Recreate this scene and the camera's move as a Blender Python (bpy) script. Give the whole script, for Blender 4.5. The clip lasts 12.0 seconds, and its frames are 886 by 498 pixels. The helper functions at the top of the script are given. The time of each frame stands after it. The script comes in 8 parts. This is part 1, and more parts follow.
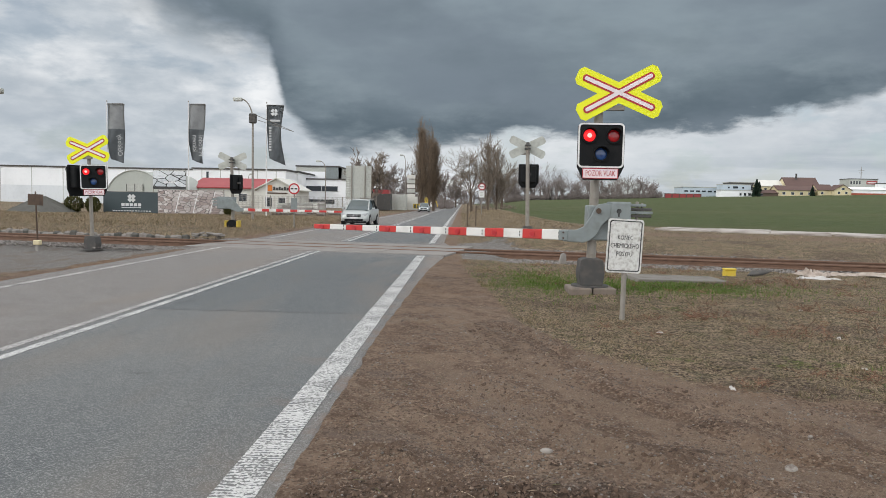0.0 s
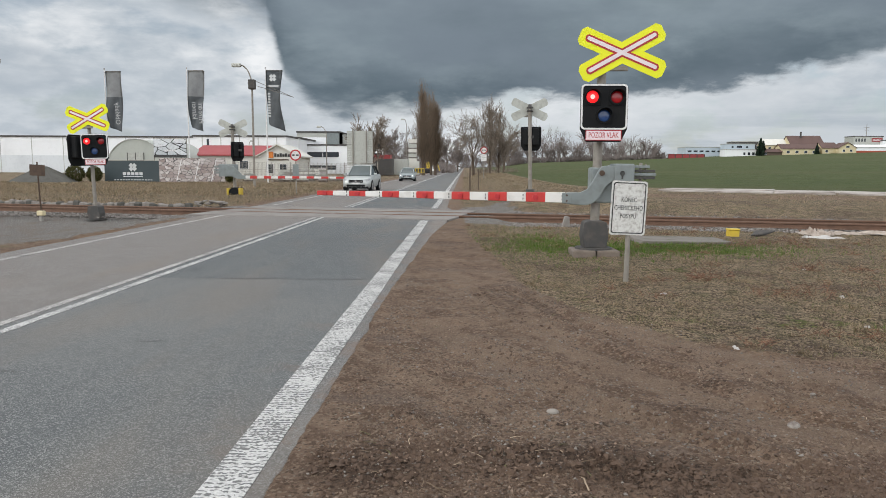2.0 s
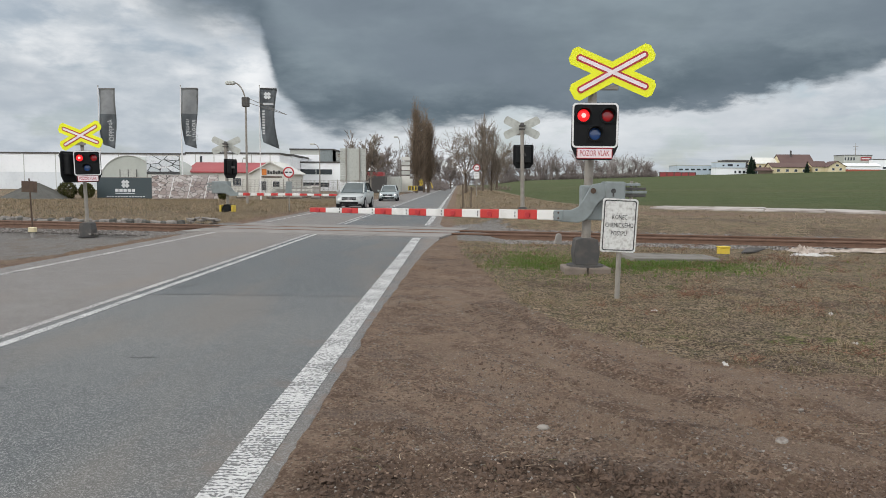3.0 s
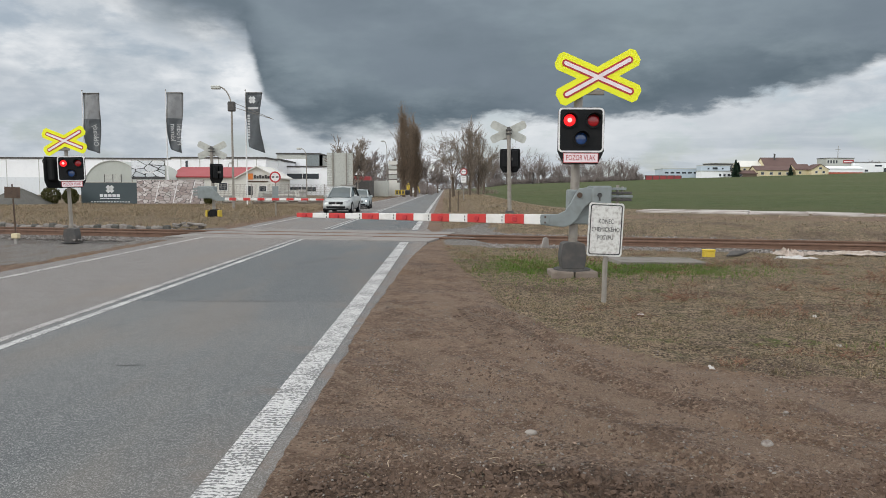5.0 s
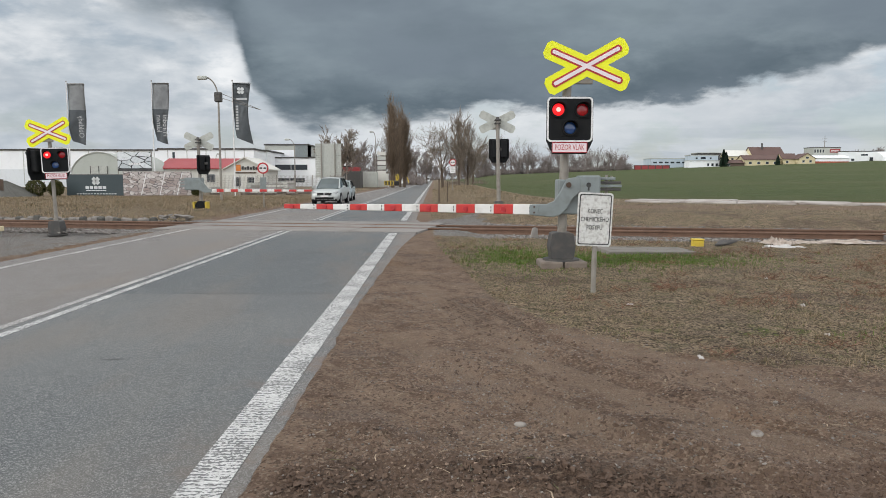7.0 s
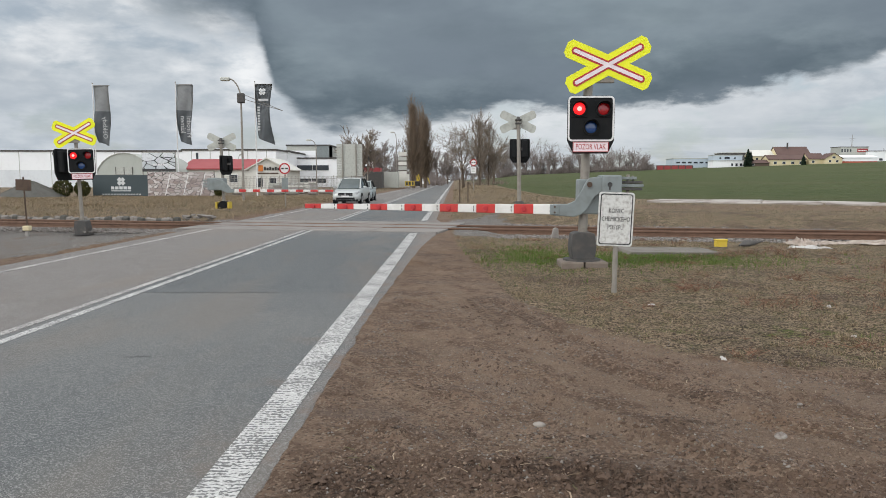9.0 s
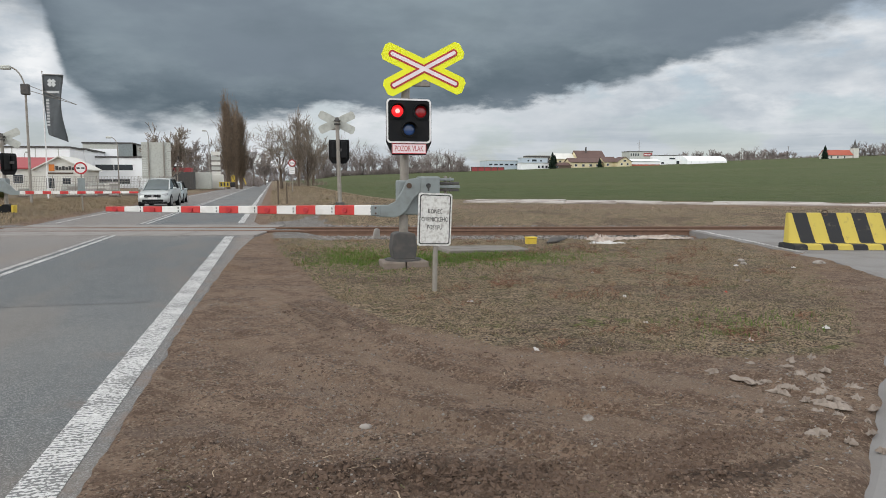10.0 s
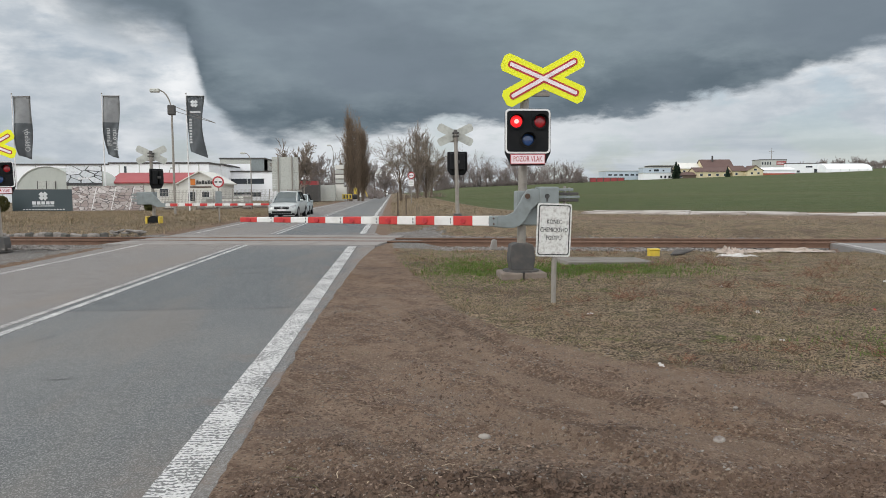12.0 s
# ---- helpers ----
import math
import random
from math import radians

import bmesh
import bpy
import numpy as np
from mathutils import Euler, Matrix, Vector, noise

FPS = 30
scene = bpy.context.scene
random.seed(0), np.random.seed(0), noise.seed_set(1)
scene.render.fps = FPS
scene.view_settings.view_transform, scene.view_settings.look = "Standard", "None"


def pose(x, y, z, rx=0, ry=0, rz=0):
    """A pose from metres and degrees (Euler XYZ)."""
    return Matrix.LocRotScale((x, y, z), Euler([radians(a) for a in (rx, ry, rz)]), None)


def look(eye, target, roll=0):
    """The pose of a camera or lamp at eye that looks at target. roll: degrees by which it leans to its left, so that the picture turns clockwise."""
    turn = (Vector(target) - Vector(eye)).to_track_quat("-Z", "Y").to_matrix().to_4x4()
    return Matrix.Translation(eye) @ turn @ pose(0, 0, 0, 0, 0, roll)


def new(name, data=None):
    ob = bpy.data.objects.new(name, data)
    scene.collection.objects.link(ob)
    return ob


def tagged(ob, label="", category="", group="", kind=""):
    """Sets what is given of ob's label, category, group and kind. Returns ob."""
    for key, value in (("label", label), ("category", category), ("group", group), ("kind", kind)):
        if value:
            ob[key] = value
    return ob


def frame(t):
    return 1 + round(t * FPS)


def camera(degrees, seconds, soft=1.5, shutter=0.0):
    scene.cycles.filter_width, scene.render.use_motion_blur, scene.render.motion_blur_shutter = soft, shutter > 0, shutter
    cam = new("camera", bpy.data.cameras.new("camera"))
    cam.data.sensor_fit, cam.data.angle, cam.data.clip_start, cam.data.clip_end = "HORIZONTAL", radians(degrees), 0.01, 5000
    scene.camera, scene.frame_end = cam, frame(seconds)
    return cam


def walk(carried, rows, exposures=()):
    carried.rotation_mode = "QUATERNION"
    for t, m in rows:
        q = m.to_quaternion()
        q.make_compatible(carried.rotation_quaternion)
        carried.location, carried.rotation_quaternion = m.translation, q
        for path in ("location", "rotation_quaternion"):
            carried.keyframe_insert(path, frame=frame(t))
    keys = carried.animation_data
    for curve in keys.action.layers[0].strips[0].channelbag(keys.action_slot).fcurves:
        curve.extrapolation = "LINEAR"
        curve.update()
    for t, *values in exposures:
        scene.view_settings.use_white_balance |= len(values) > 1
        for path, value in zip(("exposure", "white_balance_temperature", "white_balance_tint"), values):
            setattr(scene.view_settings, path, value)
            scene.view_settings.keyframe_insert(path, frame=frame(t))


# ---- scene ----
cam = camera(64.2, 12.0, soft=0.9)

PATH = [
    (0.0, pose(-0.006, 0.008, 1.614, 86.23, -1.18, 1.59)),
    (0.5, pose(0.009, 0.012, 1.601, 85.77, -1.11, 1.30)),
    (1.0, pose(-0.015, 0.019, 1.619, 85.53, -0.87, 0.98)),
    (1.5, pose(-0.021, -0.003, 1.594, 85.48, -0.98, 0.87)),
    (1.6, pose(-0.021, -0.005, 1.600, 85.60, -0.85, 1.42)),
    (1.8, pose(-0.022, -0.009, 1.611, 83.75, -0.58, 1.20)),
    (2.0, pose(-0.022, -0.013, 1.622, 83.34, -0.31, 1.74)),
    (2.5, pose(-0.012, -0.031, 1.623, 83.45, -0.34, 1.36)),
    (3.0, pose(-0.009, -0.055, 1.620, 84.75, -0.44, 1.18)),
    (3.2, pose(-0.012, -0.055, 1.629, 84.62, -0.11, 0.70)),
    (4.8, pose(-0.015, -0.054, 1.628, 85.38, -0.26, 0.14)),
    (5.0, pose(-0.008, -0.064, 1.636, 85.07, -0.25, 0.14)),
    (5.5, pose(-0.016, -0.058, 1.631, 84.87, -0.18, -0.41)),
    (6.0, pose(-0.004, -0.049, 1.631, 84.58, -0.01, -0.48)),
    (6.5, pose(-0.007, -0.039, 1.636, 84.56, -0.11, -0.71)),
    (6.7, pose(0.003, -0.007, 1.632, 84.41, -0.05, -0.75)),
    (8.5, pose(0.013, 0.024, 1.627, 84.19, -0.15, 0.08)),
    (9.0, pose(0.019, 0.017, 1.618, 84.35, 0.01, 0.95)),
    (9.2, pose(0.015, 0.016, 1.621, 84.24, 0.13, 1.10)),
    (9.4, pose(0.012, 0.015, 1.624, 84.13, 0.26, 0.62)),
    (9.5, pose(0.010, 0.014, 1.626, 84.07, 0.32, -1.22)),
    (9.6, pose(0.012, 0.019, 1.625, 84.14, 0.24, -4.00)),
    (9.8, pose(0.015, 0.030, 1.624, 84.29, 0.09, -9.60)),
    (10.0, pose(0.018, 0.041, 1.622, 84.43, -0.07, -13.50)),
    (10.5, pose(0.025, 0.043, 1.627, 84.73, -0.02, -13.84)),
    (11.0, pose(0.022, 0.072, 1.627, 84.88, 0.12, -14.36)),
    (11.3, pose(0.029, 0.073, 1.624, 84.87, 0.18, -13.65)),
    (11.5, pose(0.033, 0.073, 1.622, 84.87, 0.22, -11.59)),
    (12.0, pose(-0.007, 0.067, 1.605, 85.38, 0.29, -4.09)),
]
walk(cam, PATH)

# ---- world and light ----
SUN_EL, SUN_AZ = radians(33), radians(238)      # azimuth from +y, clockwise


def make_world():
    w = bpy.data.worlds.new("storm_sky")
    scene.world = w
    w.use_nodes = True
    nt = w.node_tree
    nt.nodes.clear()
    N, L = nt.nodes.new, nt.links.new

    def math_(op, a, b=None, c=None, clamp=False):
        n = N("ShaderNodeMath")
        n.operation, n.use_clamp = op, clamp
        for i, v in enumerate((a, b, c)):
            if v is None:
                continue
            if isinstance(v, (int, float)):
                n.inputs[i].default_value = v
            else:
                L(v, n.inputs[i])
        return n.outputs[0]

    def ramp(fac, stops):
        n = N("ShaderNodeValToRGB")
        e = n.color_ramp.elements
        while len(e) < len(stops):
            e.new(0.5)
        for el, (p, c) in zip(e, stops):
            el.position = p
            el.color = (c, c, c, 1) if isinstance(c, (int, float)) else (*c, 1)
        L(fac, n.inputs[0])
        return n.outputs[0]

    def noise_(vec, scale, detail, rough=0.55, dist=0.0):
        n = N("ShaderNodeTexNoise")
        L(vec, n.inputs["Vector"])
        n.inputs["Scale"].default_value, n.inputs["Detail"].default_value = scale, detail
        n.inputs["Roughness"].default_value, n.inputs["Distortion"].default_value = rough, dist
        return n.outputs[0]

    def smooth(v, lo, hi):
        n = N("ShaderNodeMapRange")
        n.interpolation_type = "SMOOTHSTEP"
        L(v, n.inputs[0])
        n.inputs[1].default_value, n.inputs[2].default_value = lo, hi
        return n.outputs[0]

    def mix(fac, a, b):
        n = N("ShaderNodeMix")
        n.data_type = "RGBA"
        for sock, v in ((n.inputs[0], fac), (n.inputs[6], a), (n.inputs[7], b)):
            if isinstance(v, tuple):
                sock.default_value = (*v, 1)
            elif isinstance(v, (int, float)):
                sock.default_value = v
            else:
                L(v, sock)
        return n.outputs[2]

    co = N("ShaderNodeTexCoord").outputs["Generated"]
    sep = N("ShaderNodeSeparateXYZ")
    L(co, sep.inputs[0])
    az = math_("MULTIPLY", math_("ARCTAN2", sep.outputs[0], sep.outputs[1]), 57.2958)
    el = math_("MULTIPLY", math_("ARCSINE", sep.outputs[2]), 57.2958)
    # clouds stretch along the horizon
    st = N("ShaderNodeMapping")
    L(co, st.inputs["Vector"])
    st.inputs["Scale"].default_value = (1, 1, 2.6)
    v = st.outputs[0]
    big, mid, fine = noise_(v, 3.2, 5), noise_(v, 8.0, 6, 0.58, 0.12), noise_(v, 22.0, 6, 0.6, 0.1)
    wob = math_("ADD", math_("MULTIPLY", math_("SUBTRACT", mid, 0.5), 4.5), math_("MULTIPLY", math_("SUBTRACT", fine, 0.5), 2.0))
    # lower edge of the storm cloud over the azimuth (-60..60 degrees -> 0..1; 1.0 = 20 degrees up)
    a01 = math_("MULTIPLY_ADD", az, 1 / 120, 0.5, clamp=True)
    A = lambda d: d / 120 + 0.5
    edge = ramp(a01, [(0.0, 0.98), (A(-38), 0.90), (A(-29), 0.76), (A(-23), 0.60), (A(-15.4), 0.52), (A(-14.0), 0.33), (A(-12), 0.215), (A(-6), 0.195), (A(0), 0.23),
                      (A(5), 0.26), (A(12), 0.265), (A(20), 0.285), (A(26), 0.345), (A(31), 0.415), (A(36), 0.475), (A(45), 0.54), (A(60), 0.55)])
    over = math_("SUBTRACT", math_("ADD", el, wob), math_("MULTIPLY", edge, 20.0))
    # the cloud's rim is torn and soft to the left, firm elsewhere
    width = ramp(a01, [(0.0, 1.0), (A(-30), 0.75), (A(-20), 0.42), (A(-15.8), 0.34), (A(-14.4), 0.18), (A(-8), 0.22), (A(4), 0.13), (A(24), 0.12), (1.0, 0.3)])
    dark = smooth(math_("DIVIDE", math_("ADD", over, math_("MULTIPLY", width, 2.0)), math_("MULTIPLY", width, 9.0)), 0.0, 1.0)
    # the cloud's dark belly: darkest just above its edge, paler upwards
    belly = mix(smooth(over, 0.5, 8.0), (0.112, 0.150, 0.182), (0.262, 0.322, 0.365))
    belly = mix(math_("MULTIPLY", smooth(mid, 0.44, 0.70), 0.50), belly, (0.275, 0.332, 0.370))
    belly = mix(math_("MULTIPLY", smooth(big, 0.38, 0.62), 0.85), belly, (0.190, 0.233, 0.278))
    belly = mix(math_("MULTIPLY", smooth(noise_(v, 4.2, 6, 0.55, 0.15), 0.50, 0.70), 0.30), belly, (0.122, 0.160, 0.190))
    # pale broken cloud beneath
    pale = mix(smooth(fine, 0.30, 0.72), (0.475, 0.530, 0.585), (0.600, 0.645, 0.690))
    puff = noise_(v, 6.0, 7, 0.56, 0.15)
    pale = mix(math_("MULTIPLY", smooth(puff, 0.48, 0.66), 0.8), pale, (0.84, 0.86, 0.88))
    pale = mix(math_("MULTIPLY", smooth(big, 0.50, 0.64), 0.55), pale, (0.40, 0.455, 0.515))
    # thin streaks lie level just over the horizon
    flat = N("ShaderNodeMapping")
    L(co, flat.inputs["Vector"])
    flat.inputs["Scale"].default_value = (1.2, 1.2, 16)
    streak = noise_(flat.outputs[0], 3.0, 6, 0.6, 0.3)
    low = math_("MULTIPLY", smooth(el, 6.0, 2.0), smooth(az, -6.0, 12.0))
    pale = mix(math_("MULTIPLY", low, 0.75), pale, mix(smooth(streak, 0.40, 0.62), (0.44, 0.495, 0.545), (0.62, 0.66, 0.695)))
    # the sky is brightest right under the storm cloud's rim
    under = math_("MULTIPLY", smooth(over, -4.5, -0.8), smooth(az, -13.0, -4.0))
    pale = mix(math_("MULTIPLY", math_("MULTIPLY", under, smooth(az, 34.0, 10.0)), 0.60), pale, (0.80, 0.825, 0.845))
    # the bright gap where the storm cloud's rim is torn
    gap = math_("MULTIPLY", smooth(math_("ABSOLUTE", math_("ADD", az, 16.2)), 2.6, 0.3), smooth(math_("ABSOLUTE", math_("SUBTRACT", math_("ADD", el, wob), 8.2)), 2.6, 0.4))
    pale = mix(math_("MULTIPLY", gap, 0.9), pale, (0.92, 0.935, 0.95))
    sky = N("ShaderNodeTexSky")
    sky.sky_type, sky.sun_disc = "NISHITA", False
    sky.sun_elevation, sky.sun_rotation = SUN_EL, SUN_AZ
    blue = N("ShaderNodeVectorMath")
    blue.operation = "SCALE"
    L(sky.outputs[0], blue.inputs[0])
    blue.inputs[3].default_value = 0.09
    pale = mix(math_("MULTIPLY", smooth(mid, 0.52, 0.38), 0.35), pale, blue.outputs[0])
    front = mix(dark, pale, belly)
    # the sky clears overhead and behind
    open_ = mix(smooth(mid, 0.40, 0.66), (1.05, 1.12, 1.22), (1.75, 1.74, 1.72))
    back = smooth(math_("ADD", math_("MULTIPLY", sep.outputs[1], -1.0), math_("MULTIPLY", sep.outputs[2], 0.9)), -0.62, 0.15)
    col = mix(back, front, open_)
    col = mix(smooth(el, 0.5, -2.0), col, (0.10, 0.10, 0.09))
    bg = N("ShaderNodeBackground")
    L(col, bg.inputs[0])
    bg.inputs[1].default_value = 1.0
    L(bg.outputs[0], N("ShaderNodeOutputWorld").inputs[0])


make_world()
sun_data = bpy.data.lights.new("sun", "SUN")
sun_data.energy, sun_data.angle, sun_data.color = 1.2, radians(14), (1.0, 0.96, 0.90)
sun = new("sun", sun_data)
sun.matrix_world = look((math.sin(SUN_AZ) * math.cos(SUN_EL) * 50, math.cos(SUN_AZ) * math.cos(SUN_EL) * 50, math.sin(SUN_EL) * 50), (0, 0, 0))
scene.view_settings.exposure = 0.0


# ---- materials ----
class Mat:
    """A node material under construction."""

    def __init__(self, name):
        self.m = bpy.data.materials.new(name)
        self.m.use_nodes = True
        self.nt = self.m.node_tree
        self.b = self.nt.nodes["Principled BSDF"]
        self.pos = self.nt.nodes.new("ShaderNodeNewGeometry").outputs["Position"]
        self.obj = self.nt.nodes.new("ShaderNodeTexCoord").outputs["Object"]

    def put(self, sock, v):
        if isinstance(v, tuple):
            sock.default_value = (*v, 1) if len(v) == 3 and len(sock.default_value) == 4 else v
        elif isinstance(v, (int, float)):
            sock.default_value = v
        else:
            self.nt.links.new(v, sock)

    def noise(self, scale, detail=4, rough=0.55, vec=None, stretch=None):
        vec = self.obj if vec is None else vec
        if stretch:
            mp = self.nt.nodes.new("ShaderNodeMapping")
            self.put(mp.inputs["Vector"], vec)
            mp.inputs["Scale"].default_value = stretch
            vec = mp.outputs[0]
        n = self.nt.nodes.new("ShaderNodeTexNoise")
        self.put(n.inputs["Vector"], vec)
        n.inputs["Scale"].default_value, n.inputs["Detail"].default_value, n.inputs["Roughness"].default_value = scale, detail, rough
        return n.outputs[0]

    def voronoi(self, scale, feature="F1", vec=None, out="Distance"):
        n = self.nt.nodes.new("ShaderNodeTexVoronoi")
        n.feature = feature
        self.put(n.inputs["Vector"], self.obj if vec is None else vec)
        n.inputs["Scale"].default_value = scale
        return n.outputs[out]

    def step(self, v, lo, hi):
        n = self.nt.nodes.new("ShaderNodeMapRange")
        n.interpolation_type = "SMOOTHSTEP"
        self.put(n.inputs[0], v)
        n.inputs[1].default_value, n.inputs[2].default_value = lo, hi
        return n.outputs[0]

    def math(self, op, a, b=0.0, c=0.0):
        n = self.nt.nodes.new("ShaderNodeMath")
        n.operation = op
        self.put(n.inputs[0], a), self.put(n.inputs[1], b), self.put(n.inputs[2], c)
        return n.outputs[0]

    def mix(self, f, a, b):
        n = self.nt.nodes.new("ShaderNodeMix")
        n.data_type = "RGBA"
        self.put(n.inputs[0], f), self.put(n.inputs[6], a), self.put(n.inputs[7], b)
        return n.outputs[2]

    def attr(self, name):
        n = self.nt.nodes.new("ShaderNodeAttribute")
        n.attribute_name = name
        return n

    def random(self):
        return self.nt.nodes.new("ShaderNodeObjectInfo").outputs["Random"]

    def island(self):
        return self.nt.nodes.new("ShaderNodeNewGeometry").outputs["Random Per Island"]

    def sep(self, vec):
        n = self.nt.nodes.new("ShaderNodeSeparateXYZ")
        self.put(n.inputs[0], vec)
        return n.outputs

    def bump(self, h, strength=0.3, dist=0.01):
        n = self.nt.nodes.new("ShaderNodeBump")
        n.inputs["Strength"].default_value, n.inputs["Distance"].default_value = strength, dist
        self.put(n.inputs["Height"], h)
        self.put(self.b.inputs["Normal"], n.outputs[0])

    def done(self, color, rough=0.7, metal=0.0, spec=0.5, emit=None, power=0.0):
        self.put(self.b.inputs["Base Color"], color)
        self.put(self.b.inputs["Roughness"], rough)
        self.put(self.b.inputs["Metallic"], metal)
        self.b.inputs["Specular IOR Level"].default_value = spec
        if emit:
            self.b.inputs["Emission Color"].default_value = (*emit, 1)
            self.b.inputs["Emission Strength"].default_value = power
        return self.m


def worn(name, c, dirt=(0.10, 0.085, 0.07), rough=0.55, metal=0.0, scale=3.0, amount=0.35, grain=40, bump=0.12):
    """Paint or metal with broad stains and fine grain."""
    m = Mat(name)
    a, b = m.noise(scale, 5), m.noise(grain, 4)
    col = m.mix(m.math("MULTIPLY", m.step(a, 0.42, 0.75), amount), c, dirt)
    col = m.mix(m.math("MULTIPLY", m.step(b, 0.5, 0.8), amount * 0.6), col, tuple(v * 0.6 for v in c))
    m.bump(b, bump, 0.004)
    return m.done(col, m.math("MULTIPLY_ADD", a, 0.25, rough - 0.12), metal)


def asphalt_mat():
    m = Mat("asphalt")
    x, y, z = m.sep(m.pos)
    big, mid, fine = m.noise(0.35, 5, vec=m.pos), m.noise(2.2, 5, vec=m.pos), m.noise(150, 3, 0.7, vec=m.pos)
    stone = m.voronoi(125, vec=m.pos, out="Color")
    sx = m.sep(stone)[0]
    old = m.mix(m.step(big, 0.35, 0.68), (0.088, 0.095, 0.098), (0.122, 0.125, 0.122))
    brown = m.mix(m.step(mid, 0.35, 0.7), (0.150, 0.130, 0.118), (0.182, 0.165, 0.152))
    patch = m.mix(m.step(mid, 0.35, 0.7), (0.060, 0.070, 0.076), (0.078, 0.087, 0.091))
    wob = m.math("MULTIPLY", m.math("SUBTRACT", mid, 0.5), 0.5)
    left = m.step(m.math("ADD", x, wob), -4.55, -4.95)
    col = m.mix(left, old, brown)
    # the relaid stretch before the crossing, and the one after it
    yy = m.math("ADD", y, m.math("MULTIPLY", wob, 0.12))
    relaid = m.math("MULTIPLY", m.math("MULTIPLY", m.step(yy, 9.95, 10.03), m.step(y, 38.0, 37.6)), m.step(m.math("ADD", x, m.math("MULTIPLY", wob, 0.3)), -4.85, -4.70))
    edge = m.step(m.math("ADD", x, m.math("MULTIPLY", wob, 0.9)), -1.05, -0.75)
    relaid = m.math("MULTIPLY", relaid, m.math("SUBTRACT", 1.0, edge))
    col = m.mix(m.math("MULTIPLY", relaid, 0.96), col, patch)
    # dust drawn over from the verge and from the crossing
    dust = m.math("MULTIPLY", m.step(m.math("ADD", x, wob), -1.35, -0.75), 0.75)
    dust2 = m.math("MULTIPLY", m.step(m.math("ABSOLUTE", m.math("ADD", m.math("SUBTRACT", y, 24.0), m.math("MULTIPLY", wob, 4.0))), 5.0, 1.0), 0.5)
    col = m.mix(m.math("MAXIMUM", dust, dust2), col, (0.20, 0.168, 0.145))
    # wheel paths, faint
    tracks = m.noise(1.1, 3, vec=m.pos, stretch=(1.0, 0.06, 1.0))
    col = m.mix(m.math("MULTIPLY", m.step(tracks, 0.52, 0.7), 0.25), col, (0.16, 0.15, 0.13))
    blot = m.noise(9, 5, 0.65, vec=m.pos)
    col = m.mix(m.math("MULTIPLY", m.step(blot, 0.50, 0.72), 0.38), col, (0.060, 0.064, 0.066))
    grit = m.noise(75, 4, 0.75, vec=m.pos)
    col = m.mix(m.math("MULTIPLY", m.step(sx, 0.55, 0.95), 0.62), col, (0.36, 0.36, 0.345))
    col = m.mix(m.math("MULTIPLY", m.step(fine, 0.50, 0.64), 0.80), col, (0.022, 0.024, 0.025))
    col = m.mix(m.math("MULTIPLY", m.step(grit, 0.54, 0.66), 0.60), col, (0.030, 0.033, 0.034))
    col = m.mix(m.math("MULTIPLY", m.step(grit, 0.44, 0.34), 0.50), col, (0.27, 0.275, 0.27))
    # dirt patches trodden in from the verge
    spill = m.noise(1.6, 6, 0.68, vec=m.pos)
    col = m.mix(m.math("MULTIPLY", m.math("MULTIPLY", m.step(x, -1.9, -0.8), m.step(spill, 0.50, 0.64)), 0.8), col, (0.165, 0.122, 0.098))
    # brown tint where wheels carry soil along the lane
    tint = m.noise(0.8, 4, vec=m.pos, stretch=(1.0, 0.25, 1.0))
    col = m.mix(m.math("MULTIPLY", m.step(tint, 0.48, 0.66), 0.28), col, (0.185, 0.150, 0.118))
    m.bump(m.math("ADD", fine, m.math("MULTIPLY", sx, 0.7)), 0.55, 0.006)
    return m.done(col, 0.80, spec=0.40)


def marking_mat(name, fade):
    """White road paint, cracked and rubbed down to the asphalt."""
    m = Mat(name)
    x, y, z = m.sep(m.pos)
    wear, fine, blob = m.noise(1.6, 6, 0.68, vec=m.pos), m.noise(60, 4, 0.7, vec=m.pos), m.noise(42, 3, 0.62, vec=m.pos, stretch=(0.9, 1.15, 1.0))
    # the thick paint was laid in ragged cross ribs
    rib = m.math("SINE", m.math("ADD", m.math("MULTIPLY", y, 150.0), m.math("MULTIPLY", m.noise(9, 4, vec=m.pos), 14.0)))
    lack = m.math("ADD", m.math("MULTIPLY", rib, 0.085), m.math("ADD", blob, m.math("MULTIPLY", m.math("SUBTRACT", wear, 0.5), 0.55)))
    gone = m.step(lack, 0.495, 0.56)
    gone = m.math("MAXIMUM", gone, m.step(m.math("ADD", wear, m.math("MULTIPLY", fine, 0.35)), 0.79, 0.90))
    col = m.mix(m.step(fine, 0.35, 0.7), (0.44, 0.435, 0.42), (0.62, 0.615, 0.60))
    col = m.mix(fade, col, (0.36, 0.32, 0.295))
    col = m.mix(m.math("MULTIPLY", gone, 0.9), col, (0.115, 0.115, 0.112))
    m.bump(m.math("SUBTRACT", m.math("MULTIPLY", fine, 0.6), gone), 0.7, 0.008)
    return m.done(col, 0.75, spec=0.3)


